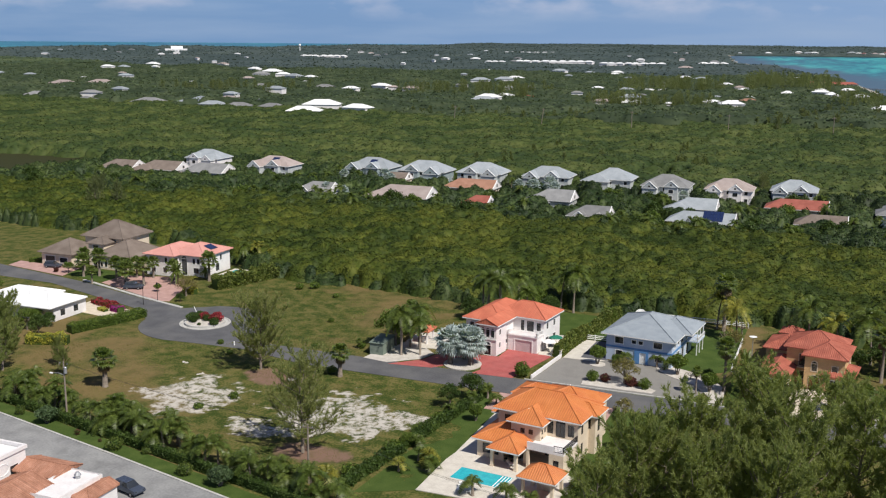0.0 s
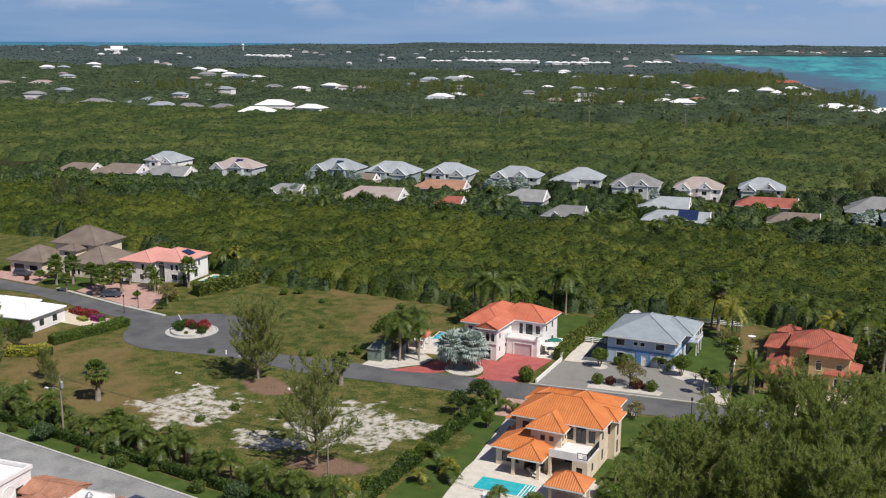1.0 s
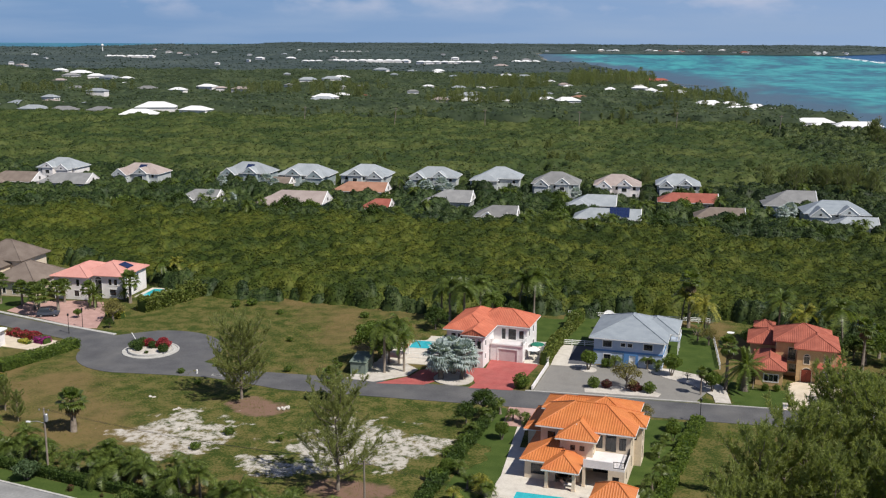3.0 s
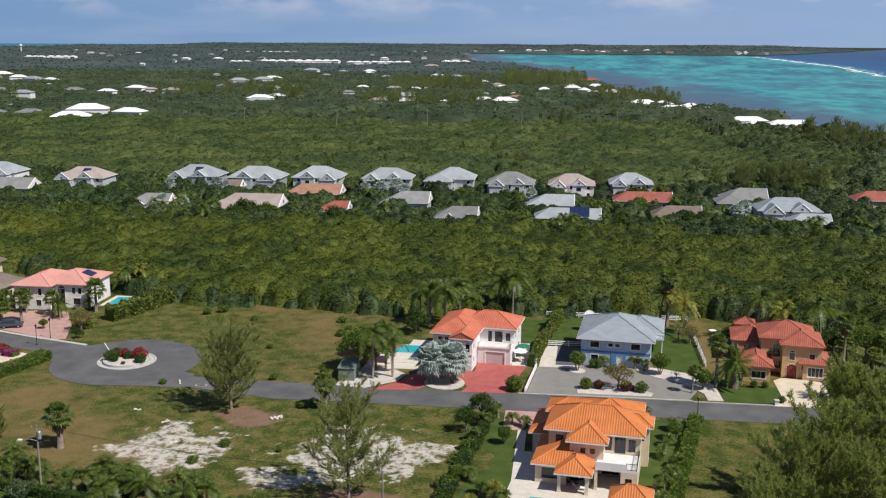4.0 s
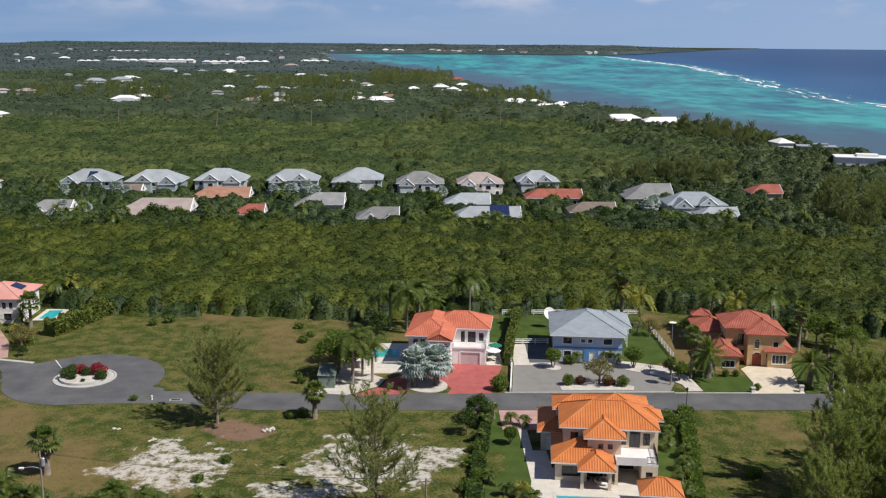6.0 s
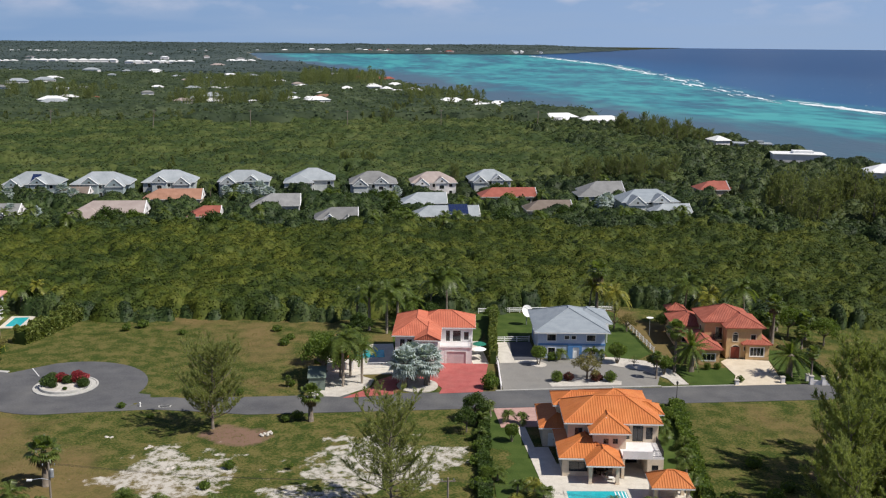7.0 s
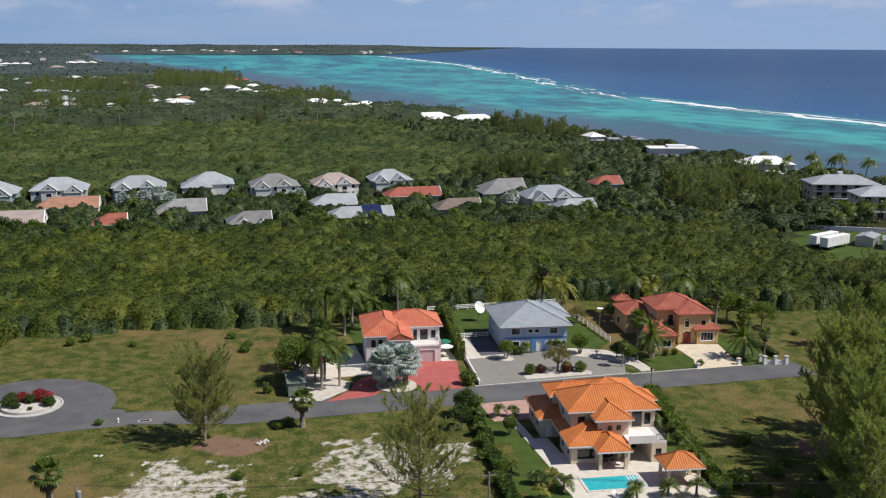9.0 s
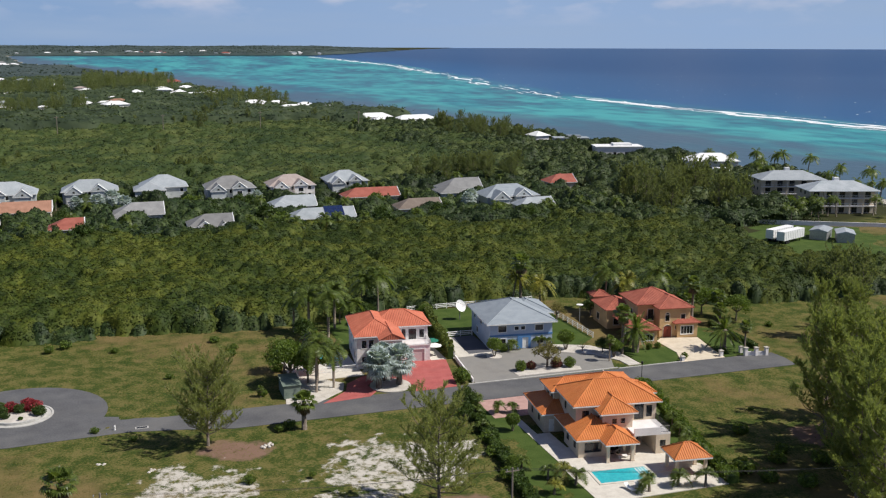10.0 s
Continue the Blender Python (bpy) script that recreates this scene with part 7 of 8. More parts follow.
plant(leafy_tree, [(-58.6, 148.6, 0.75), (-81.0, 175.8, 1.35), (-56.6, 153.6, 0.85), (-78.0, 176.0, 1.25), (-74, 200, 1.0), (-81, 183, 1.1), (-59.0, 209.5, 0.9), (-64, 212.5, 1.0), (8, 197, 1.0), (13.5, 194.5, 1.1), (-10.5, 201, 0.8), (18, 188, 1.0), (-150, 152.5, 0.9),
                   (-156, 155.5, 0.8), (-161, 151, 0.9), (-185, 199.8, 0.5), (-20.4, 176.0, 0.6), (-58, 130, 0.4), (-141, 187.2, 0.4), (-45.8, 209.5, 0.6), (-176, 158, 0.9), (-166, 157.5, 0.75), (-153.5, 159.0, 0.6), (-158, 160, 0.55), (-181, 165, 0.9), (-185, 174, 0.9), (4.5, 195.5, 0.8)], "garden trees")
bare = broadleaf(112, 3.4, 2.2, LEAF_OLIVE, "thin half-bare garden tree", 9, 40, 0.1)
plant(bare, [(-20.6, 203.5, 1.05), (-18.2, 212, 1.0), (-23.6, 178.2, 0.6)])
hedge([(-60.4, 113), (-54.9, 157)], 1.6, 1.25, LEAF_DARK, "dense dark boundary hedge", 6, 45, 0.2, lumpy=0.9)
hedge([(-31.0, 117), (-23.4, 153.5), (-22.6, 157.5)], 1.9, 1.2, LEAF_HEDGE, "dense leafy boundary hedge beside the villa", 7, 45, 0.2, lumpy=1.0)
LEAF_BAMBOO = leafy("clumping_palm_leaves", (0.07, 0.1, 0.02), (0.115, 0.145, 0.03), (0.17, 0.19, 0.045), 0.8)
hedge([(-49.6, 181.5), (-47.2, 199), (-44.6, 214)], 1.3, 2.7, LEAF_BAMBOO, "tall yellow-green clumping palm screen", 8, 45, 0.26, lumpy=0.7)
hedge([(-140.6, 200.2), (-137.8, 207), (-134.2, 218)], 3.0, 2.9, LEAF_BAMBOO, "tall yellow-green palm screen round the pool", 9, 34, 0.34, lumpy=0.8)
hedge([(-146.2, 157.0), (-143.2, 165), (-140.6, 173.6)], 2.6, 1.7, LEAF_HEDGE, "thick clipped bright green hedge by the circle", 10, 60, 0.15)
hedge([(-203.5, 205.6), (-198, 208.5)], 1.2, 1.1, LEAF_HEDGE, "clipped green hedge by the drive", 11, 60, 0.14)
hedge([(10.4, 186.5), (9.6, 169)], 1.0, 1.0, LEAF_DARK, "low dark clipped hedge beside the lawn", 12, 55, 0.14)
for seed, pts, w, h, mat, label in ((13, [(-158.5, 178.6), (-150.0, 176.3)], 2.0, 1.0, LEAF_RED, "low border of red bougainvillea"), (14, [(-150.0, 175.2), (-147.2, 174.2)], 2.0, 1.1, LEAF_MAGENTA, "low mound of magenta bougainvillea"),
                                    (15, [(-153.5, 174.4), (-150.5, 173.2)], 1.2, 0.6, LEAF_YELLOW, "low border of yellow-green shrubs"), (16, [(-149, 148.2), (-141.5, 151.5)], 2.4, 1.6, LEAF_YELLOW, "straggling shrubs with yellow leaves"),
                                    (17, [(-146.0, 196.0), (-142.0, 194.5)], 1.4, 1.3, LEAF_YELLOW, "yellow croton shrubs beside the drive")):
    hedge(pts, w, h, mat, label, seed, 55, 0.17, "flower_border", 0.9)
slab("planting_bed", [(-160, 171.5), (-147, 169.5), (-145.5, 176.0), (-160, 180.4)], -0.3, 0.02, PALE_PAVER, "pale stone garden bed", "planting bed")
slab("lawn", [(-172, 195), (-186, 199), (-184, 206), (-166, 206), (-168, 198)], -0.3, 0.0, LAWN, "green front lawn", "lawn")

# turning circle
isl = thing("traffic_island", pose(-125.2, 174.4, 0), "round planted island with a pale kerb and marl bed", "traffic island")
part("kerb", Geo().lathe(0, 0, [(5.4, -0.1), (5.4, 0.12), (5.1, 0.14), (5.0, 0.02)], 40), CONCRETE, isl)
part("inner_kerb", Geo().lathe(0, 0, [(4.3, 0.0), (4.3, 0.42), (4.0, 0.45), (3.9, 0.3)], 36), CONCRETE, isl)
part("marl_bed", Geo().lathe(0, 0, [(4.0, 0.0), (3.9, 0.33), (0.2, 0.5)], 30), ROCK_SAND, isl)
plant(shrub(120, 1.2, 1.0, 0.75, LEAF_RED, "red bougainvillea bush on the island", n=1100, size=0.14), [(-122.9, 175.2, 1.35, 0.35), (-126.3, 175.9, 1.15, 0.35), (-123.9, 177.0, 1.15, 0.35)], "island bougainvillea")
plant(shrub(121, 1.1, 1.0, 0.7, LEAF_DARK, "dark green bush on the island", n=1000, size=0.14), [(-128.0, 174.0, 1.4, 0.3), (-127.0, 172.8, 0.8, 0.35), (-121.9, 173.0, 1.2, 0.3), (-124.9, 174.9, 1.1, 0.35), (-124.6, 171.4, 0.4, 0.4), (-127.9, 176.4, 1.2, 0.3)], "island shrubs")
sign = thing("road_sign", pose(-131.6, 180.4, 0), "fallen pale post beside the circle", "post")
part("post", Geo().tube([(-0.9, 0.3, 1.3), (0.3, -0.3, 0.0)], [0.07, 0.07], 6), TRIM_WHITE, sign)
hyd = thing("hydrant", pose(-110.6, 163.4, 0), "short white hydrant by the kerb", "hydrant")
part("barrel", Geo().lathe(0, 0, [(0.16, 0), (0.12, 0.1), (0.12, 0.55), (0.17, 0.6), (0.05, 0.75)], 10), TRIM_WHITE, hyd)
part("outlet", Geo().tube([(-0.2, 0, 0.42), (0.2, 0, 0.42)], [0.06, 0.06], 8), TRIM_WHITE, hyd)
dr = thing("drain_cover", pose(-106.6, 163.1, 0.01), "flat concrete drain cover with a pale rim", "drain cover")
part("rim", Geo().box(-1.0, -0.45, 0, 1.0, 0.45, 0.03), CONCRETE, dr)
part("grate", Geo().box(-0.8, -0.3, 0.03, 0.8, 0.3, 0.045), METAL_DARK, dr)


def light_pole(x, y, h, arm, label):
    t = thing("utility_pole", pose(x, y, 0), label, "utility pole")
    part("pole", Geo().tube([(0, 0, -0.2), (0, 0, h)], [0.16, 0.11], 8), POLE_WOOD, t)
    if arm:
        part("transformer", Geo().lathe(0.3, 0, [(0.22, h - 1.9), (0.25, h - 1.8), (0.25, h - 0.9), (0.18, h - 0.8)], 12), METAL_GREY, t, "grey transformer can")
        a = part("lamp_arm", Geo().tube([(0, 0, h - 2.2), (-0.9, -0.2, h - 1.9), (-2.0, -0.4, h - 1.95)], [0.04, 0.04, 0.03], 6), METAL_GREY, t)
        part("lamp_head", Geo().box(-2.5, -0.55, h - 2.05, -1.9, -0.28, h - 1.9), TRIM_WHITE, a)
    else:
        part("crossarm", Geo().box(-0.9, -0.06, h - 0.5, 0.9, 0.06, h - 0.38), POLE_WOOD, t)
    for dx in (-0.7, 0, 0.7):
        part("insulator", Geo().lathe(dx, 0, [(0.05, h - 0.38), (0.07, h - 0.25), (0.03, h - 0.1)], 8), METAL_GREY, t)
    return t


light_pole(-112.3, 118.8, 9.6, True, "weathered utility pole with a transformer and street lamp")
light_pole(-65.2, 113.0, 8.6, False, "weathered utility pole with a crossarm")
light_pole(-17, 98.5, 9.0, False, "weathered utility pole with a crossarm")
for dx in (-0.7, 0.0, 0.7):
    def sag(a, b, n=14, s=0.9):
        return [(a[0] + (b[0] - a[0]) * i / n, a[1] + (b[1] - a[1]) * i / n, a[2] + (b[2] - a[2]) * i / n - s * 4 * (i / n) * (1 - i / n)) for i in range(n + 1)]
    w = sag((-112.3 + dx, 118.8, 9.5), (-65.2 + dx, 113.0, 8.5)) + sag((-65.2 + dx, 113.0, 8.5), (-17 + dx, 98.5, 8.9))[1:]
    solid("power_line", Geo().tube(w, [0.012] * len(w), 4), METAL_DARK, "thin dark overhead power line", "cable", "power lines")
for x, y in ((-22.4, 157.3), (-147.0, 181.6), (-146.6, 186.2)):
    t = thing("street_lamp", pose(x, y, 0), "slim dark street lamp beside the lane", "street lamp")
    part("post", Geo().lathe(0, 0, [(0.12, 0), (0.07, 0.4), (0.05, 3.6)], 8), METAL_DARK, t)
    part("lantern", Geo().lathe(0, 0, [(0.1, 3.6), (0.2, 3.9), (0.22, 4.05), (0.05, 4.25)], 8), METAL_DARK, t)
shed = thing("garden_shed", pose(-82.0, 171.6, 0), "grey-green mesh-clad garden enclosure", "shed")
MESH = material("grey_green_panel", [(0.12, 0.16, 0.13), (0.16, 0.2, 0.165), (0.2, 0.24, 0.2)], 1.2, 0.85, 0.3)
for x0, y0, x1, y1 in ((-1.4, -2.6, 1.4, -2.5), (-1.4, 2.5, 1.4, 2.6), (-1.4, -2.5, -1.3, 2.5), (1.3, -2.5, 1.4, 2.5)):
    part("panel", Geo().box(x0, y0, 0, x1, y1, 2.3), MESH, shed)
part("roof", Geo().poly((-1.6, -2.8, 2.3), (1.6, -2.8, 2.3), (1.6, 2.8, 2.7), (-1.6, 2.8, 2.7)).poly((-1.6, -2.8, 2.25), (-1.6, 2.8, 2.65), (1.6, 2.8, 2.65), (1.6, -2.8, 2.25)), MESH, shed)


# ---- rough grass and weeds over the open ground ----
def weeds(n, size, seed, inside, mat, label):
    r = np.random.default_rng(seed)
    x, y = r.uniform(-150, 45, n), r.uniform(104, 222, n)
    ok = (inside(x, y) > r.uniform(0, 1, n)) & (built(x, y) < 0.25)
    x, y = x[ok], y[ok]
    z = -0.06 + (vnoise(x / 14, y / 14, 2) - 0.5) * 0.7 + (vnoise(x / 2.5, y / 2.5, 3) - 0.5) * 0.22
    p = np.stack([x, y, z - 0.02], -1)
    a = r.uniform(0, 6.28, len(x))
    s = size * r.uniform(0.5, 1.4, (len(x), 1))
    side = np.stack([np.cos(a), np.sin(a), a * 0], -1) * s * 0.45
    tip = p + np.stack([r.normal(size=len(x)) * 0.5, r.normal(size=len(x)) * 0.5, np.full(len(x), 0.75)], -1) * s
    ob = new("grass", quads_mesh("grass", np.stack([p - side, p + side, tip], 1), mat))
    return tagged(ob, label, "grass", kind="stuff")


def open_lots(x, y):
    bare_ = np.maximum.reduce([blob(x, y, -102, 136.5, 11, 12), blob(x, y, -73, 138, 16, 12)])
    return np.clip(vnoise(x / 6, y / 6, 51) * 1.6 - 0.35, 0, 1) * np.where(bare_ > 0.1, 0.18, 1.0)


weeds(330000, 0.13, 5, open_lots, WEED, "rough olive grass with dry brown patches")
weeds(90000, 0.17, 6, lambda x, y: np.clip((vnoise(x / 9, y / 9, 52) - 0.55) * 5, 0, 1) * np.where(blob(x, y, -102, 136.5, 10, 11) > 0, 0.05, 1.0), LEAF_HEDGE, "scattered green weeds in rough grass")
scrub = shrub(130, 1.0, 0.9, 0.6, LEAF_HEDGE, "low green scrub bush in rough grass", n=380, size=0.18)
spots = [(-86.6, 171.8, 1.0), (-113.5, 163.0, 0.8), (-88, 200, 1.1), (-95, 168, 0.9), (-91, 206, 1.2), (-84.8, 156.2, 1.1), (-86.5, 155.2, 0.9), (-96, 131, 1.0), (-108, 158, 0.7), (-101, 186, 0.8), (-110, 205, 0.9), (-122, 209, 1.2), (-119, 211, 1.4), (-85, 137, 0.6), (-93.5, 137.5, 1.0), (-79.5, 190, 1.4), (-82, 184, 1.1),
         (-12, 140, 0.6), (2, 147, 0.7), (22, 182, 0.9), (-21, 121, 1.6), (-18, 124, 1.2), (-15, 119, 1.6), (-10, 123, 1.3), (-26, 116, 1.6), (-22, 113, 1.7), (-19.5, 132, 1.4), (-27.5, 119.5, 1.9), (-61.5, 118, 1.4), (-59.5, 128, 1.5), (-58.6, 136, 1.3), (-57.5, 141, 1.5), (-89, 196, 1.3)]
plant(scrub, spots, "scrub bushes")
for i, (x, y) in enumerate(((-101.5, 138), (-106, 145.5), (-88.5, 150.2), (-89.5, 149.6), (-84, 214), (-86, 215.5), (-112.5, 150.5))):
    r = np.random.default_rng(200 + i)
    g = Geo()
    for k in range(5):
        a, b = r.uniform(-0.6, 0.6, 2)
        g.lathe(a, b, [(0.2, -0.1), (0.28, 0.1), (0.12, 0.26)], 6)
    solid("rubble", g, ROCK_SAND, "small heap of pale rubble on the grass", "rubble", "rubble heaps", at=pose(x, y, -0.05, 0, 0, 40 * i))


# ---- second street of houses ----
SIDING_GREY = material("pale_grey_siding", [(0.38, 0.41, 0.41), (0.44, 0.47, 0.47), (0.5, 0.53, 0.53)], 0.5, 0.85, 0.15, 8, vary=0.12)
SIDING_GREEN = material("grey_green_siding", [(0.24, 0.3, 0.31), (0.29, 0.35, 0.36), (0.34, 0.4, 0.41)], 0.5, 0.85, 0.15, 8, vary=0.1)
ROOFS = {"m": ROOF_METAL, "g": SHINGLE_GREY, "t": ROOF_TAUPE, "b": SHINGLE_BROWN, "r": TILE_DULL, "o": TILE_BROWN, "u": SHINGLE_BLUE, "w": ROOF_WHITE, "p": TILE_PINK}
ROOF_WORDS = {"m": "pale metal", "g": "grey shingle", "t": "taupe shingle", "b": "brown shingle", "r": "red tile", "o": "terracotta tile", "u": "blue-grey shingle", "w": "white", "p": "pink"}


def gable_front(h, x0, x1, y, z0, z1, depth, pitch, roof, wall, openings, over=0.35):
    """A projecting bay with an upright gable to the south."""
    block(h, x0, y - depth, x1, y, z0, z1, wall, openings={"s": openings}, frame_mat=TRIM_DARK, surround=TRIM_WHITE)
    hip_roof(h, x0, y - depth, x1, y + 5.0, z1, pitch, roof, over, 0, caps=False, fascia=TRIM_WHITE, gable="s")
    half = (x1 - x0) / 2 + over
    top = z1 + half * math.tan(radians(pitch))
    yy = y - depth - over - 0.015
    part("gable_wall", Geo().poly((x0 - over, yy, z1), (x1 + over, yy, z1), ((x0 + x1) / 2, yy, top)).poly(((x0 + x1) / 2, yy + 0.01, top), (x1 + over, yy + 0.01, z1), (x0 - over, yy + 0.01, z1)), wall, h)
    lift = Vector((0, -0.02, 0))
    for a, b in (((x0 - over, yy, z1), ((x0 + x1) / 2, yy, top)), ((x1 + over, yy, z1), ((x0 + x1) / 2, yy, top))):
        part("bargeboard", Geo().tube([Vector(a) + lift, Vector(b) + lift], [0.17, 0.17], 4), TRIM_WHITE, h)
    part("gable_window", Geo().box((x0 + x1) / 2 - 0.35, yy - 0.04, z1 + 0.35, (x0 + x1) / 2 + 0.35, yy - 0.005, z1 + 0.95), TRIM_DARK, h)


def second_house(x, y, w, d, eave, key, wall, style, solar=False):
    """x, y: middle of the south front."""
    h = thing("house", pose(x, y, 0), f"{'two' if eave > 4.5 else 'one'}-storey house among trees with a {ROOF_WORDS[key]} roof", "house", "houses of the second street")
    roof = ROOFS[key]
    x0, x1 = -w / 2, w / 2
    rows = [(w * f - 0.6, 1.2, z, 1.3) for f in (0.12, 0.5, 0.88) for z in ((0.9, 3.6) if eave > 4.5 else (0.9,))]
    block(h, x0, 0, x1, d, 0, eave, wall, openings={"s": rows, "e": [(d * 0.3, 1.2, 0.9, 1.3), (d * 0.7, 1.2, 0.9, 1.3)], "w": [(d * 0.3, 1.2, 0.9, 1.3), (d * 0.7, 1.2, 0.9, 1.3)]}, frame_mat=TRIM_DARK, surround=TRIM_WHITE)
    low = eave < 4.5
    hip_roof(h, x0, 0, x1, d, eave, 29, roof, 0.6, 0, caps=False, fascia=TRIM_WHITE, gable="e" if low else "")
    if low:
        top = eave + (d / 2 + 0.6) * math.tan(radians(29)) if w >= d else eave + 1.0
        xx = x1 + 0.6 + 0.015
        part("gable_wall", Geo().poly((xx, -0.6, eave), (xx, d + 0.6, eave), (xx, d / 2, top - 0.1)), STUCCO_WHITE, h)
        for a in (-0.6, d + 0.6):
            part("bargeboard", Geo().tube([(xx, a, eave), (xx, d / 2, top)], [0.17, 0.17], 4), TRIM_WHITE, h)
        part("gable_window", Geo().box(xx + 0.01, d / 2 - 0.6, eave + 0.4, xx + 0.05, d / 2 + 0.6, eave + 1.5), TRIM_DARK, h)
    if style in "ab":
        s = -1 if style == "a" else 1
        gable_front(h, min(s * w * 0.14, s * w * 0.44), max(s * w * 0.14, s * w * 0.44), 0, 0, eave - 0.4, 4.0, 40, roof, wall, [(0.6, w * 0.3 - 1.2, 0.02, 2.3, "garage", TRIM_WHITE)])
        gable_front(h, min(-s * w * 0.02, -s * w * 0.3), max(-s * w * 0.02, -s * w * 0.3), 0, 0, eave + 0.3, 2.4, 38, roof, wall, [(w * 0.14 - 0.6, 1.2, 0.05, 2.2, "door", TRIM_DARK), (w * 0.14 - 0.9, 1.8, 3.2, 1.4)] if eave > 4.5 else [(w * 0.14 - 0.6, 1.2, 0.05, 2.2, "door", TRIM_DARK)])
    elif style == "c":
        hip_roof(h, x0 - 2.5, -3.5, x0 + w * 0.5, d * 0.6, eave - 0.6, 24, roof, 0.5, 0, caps=False, fascia=TRIM_WHITE)
        block(h, x0 - 2.5, -3.5, x0 + w * 0.5, 0, 0, eave - 0.7, wall, openings={"s": [(1.0, 3.0, 0.02, 2.2, "garage", TRIM_WHITE), (w * 0.3, 1.4, 0.9, 1.3)]}, frame_mat=TRIM_DARK, surround=TRIM_WHITE)
    if solar:
        cols = 6 if style == "n" else 3
        m = pose(w * (0.22 if style == "n" else 0.1), 2.6, eave + 3.2 * math.tan(radians(29)) + 0.06, 29, 0, 0)
        panel = Geo().box(-0.5, -0.82, 0.04, 0.5, 0.82, 0.1).mesh("solar_panel", SOLAR)
        for i in range(cols):
            for j in range(3):
                part("solar_panel", panel, SOLAR, h, at=m @ pose(1.06 * (i - cols / 2), 1.7 * (j - 1), 0))
    return h


SECOND = [(-193.5, 391, 19.5, 13, 5.4, "m", SIDING_GREEN, "a", True), (-168, 390, 21, 13, 5.4, "m", SIDING_GREEN, "b", False), (-143.5, 394, 19, 13, 5.5, "m", SIDING_GREY, "b", False),
          (-115.5, 397, 19, 12, 5.3, "m", SIDING_GREY, "a", False), (-89, 398, 16.5, 13, 5.6, "m", SIDING_GREY, "c", False), (-65.5, 388, 17.5, 13, 5.5, "g", SIDING_GREY, "a", False),
          (-42, 390, 17, 12, 5.3, "t", STUCCO_WHITE, "a", False), (-19, 396, 16, 12, 5.4, "m", SIDING_GREY, "a", False), (19.5, 368, 15, 12, 4.2, "g", SIDING_GREY, "c", False)]
for spec in SECOND:
    second_house(*spec)
FIRST = [(-188.5, 333, 14, 10, 3.3, "g", SIDING_GREY, "b", False), (-153.5, 334, 22.5, 12, 3.2, "t", STUCCO_WHITE, "c", False), (-138, 366, 20, 10, 3.2, "o", STUCCO_CREAM, "n", False),
         (-122, 329, 9.5, 9, 3.2, "r", STUCCO_CREAM, "n", False), (-100, 349, 15, 11, 3.4, "g", SIDING_GREY, "c", False), (-79.5, 323, 13, 10, 3.0, "g", STUCCO_WHITE, "b", False),
         (-49, 348, 14.5, 10, 4.0, "m", SIDING_GREY, "c", False), (-43.5, 326, 20.5, 9, 3.2, "m", STUCCO_WHITE, "n", True), (-16.5, 367, 20, 9, 3.2, "r", STUCCO_CREAM, "n", False),
         (-7.5, 336, 15, 9, 3.2, "b", STUCCO_CREAM, "n", False)]
for spec in FIRST:
    second_house(*spec)
MORE = [(30, 344, 20, 12, 4.6, "u", SIDING_GREY, "a", False), (33.5, 330, 12.5, 8, 3.0, "m", STUCCO_WHITE, "n", False), (65, 376, 11, 9, 4.0, "r", STUCCO_CREAM, "n", False),
        (-277.5, 389, 17, 12, 5.5, "m", STUCCO_WHITE, "b", False), (-236.5, 381, 19, 12, 5.2, "t", SIDING_GREY, "a", True), (-301, 358, 17, 10, 3.4, "b", STUCCO_CREAM, "n", False),
        (-281, 360, 20, 11, 3.4, "b", STUCCO_CREAM, "c", False), (-258, 361, 20, 11, 3.4, "g", SIDING_GREY, "n", False), (-176, 377, 12, 8, 3.2, "b", STUCCO_CREAM, "n", False)]
for spec in MORE:
    second_house(*spec)
ROWS_TAKEN = [(q[0], q[1], q[2], q[3]) for q in SECOND + FIRST + MORE]
slab("road", [(-330, 381), (-230, 372), (-60, 374.5), (5, 371), (48, 352), (48, 358), (8, 377), (-60, 380.5), (-230, 378), (-330, 387)], -0.3, 0.0, OLD_ASPHALT, "pale street between the rows of houses", "road")
for q in SECOND[:8]:
    slab("driveway", rect(q[0] - 3.5, 378, q[0] + 4.5, q[1] - 0.5), -0.3, 0.02, DECK, "pale concrete driveway", "driveway")
slab("driveway", rect(-71, 331, -63, 374), -0.3, 0.022, DECK, "pale concrete side drive", "driveway")


def garden_gap(x, y):
    """0 on roofs and drives of the second street, 1 elsewhere."""
    out = np.ones_like(x)
    for hx, hy, w, d in ROWS_TAKEN:
        out = np.where((abs(x - hx) < w / 2 + 2.5) & (y > hy - 6.5) & (y < hy + d + 1.5), 0, out)
    out = np.where((y > 371) & (y < 381), 0, out)
    return out


LEAF_GARDEN = leafy("garden_tree_leaves", (0.016, 0.032, 0.009), (0.032, 0.054, 0.014), (0.064, 0.09, 0.024), 0.12, 0.6, 0.14, 0.35, 6.0)
canopy("garden_woodland", np.arange(-340, 62, 0.9), np.arange(294, 420, 0.9), lambda x, y: garden_gap(x, y) * (y > 311) * (y < 416) * (0.35 + 0.65 * (vnoise(x / 11, y / 11, 61) > 0.45)), 3.2, (1.8, 4.2), (2.2, 6.4), LEAF_GARDEN,
       "mixed dark garden trees and hedges between houses", 200000, 0.4, 62, 0.85, patch_size=12)


def in_front(x, y):
    d = y - np.interp(x, FRONT_X, FRONT_Y) - (vnoise(x / 9, x * 0, 33) - 0.5) * 4
    return (d > -0.5) * (d < 6.5) * (x < 70)


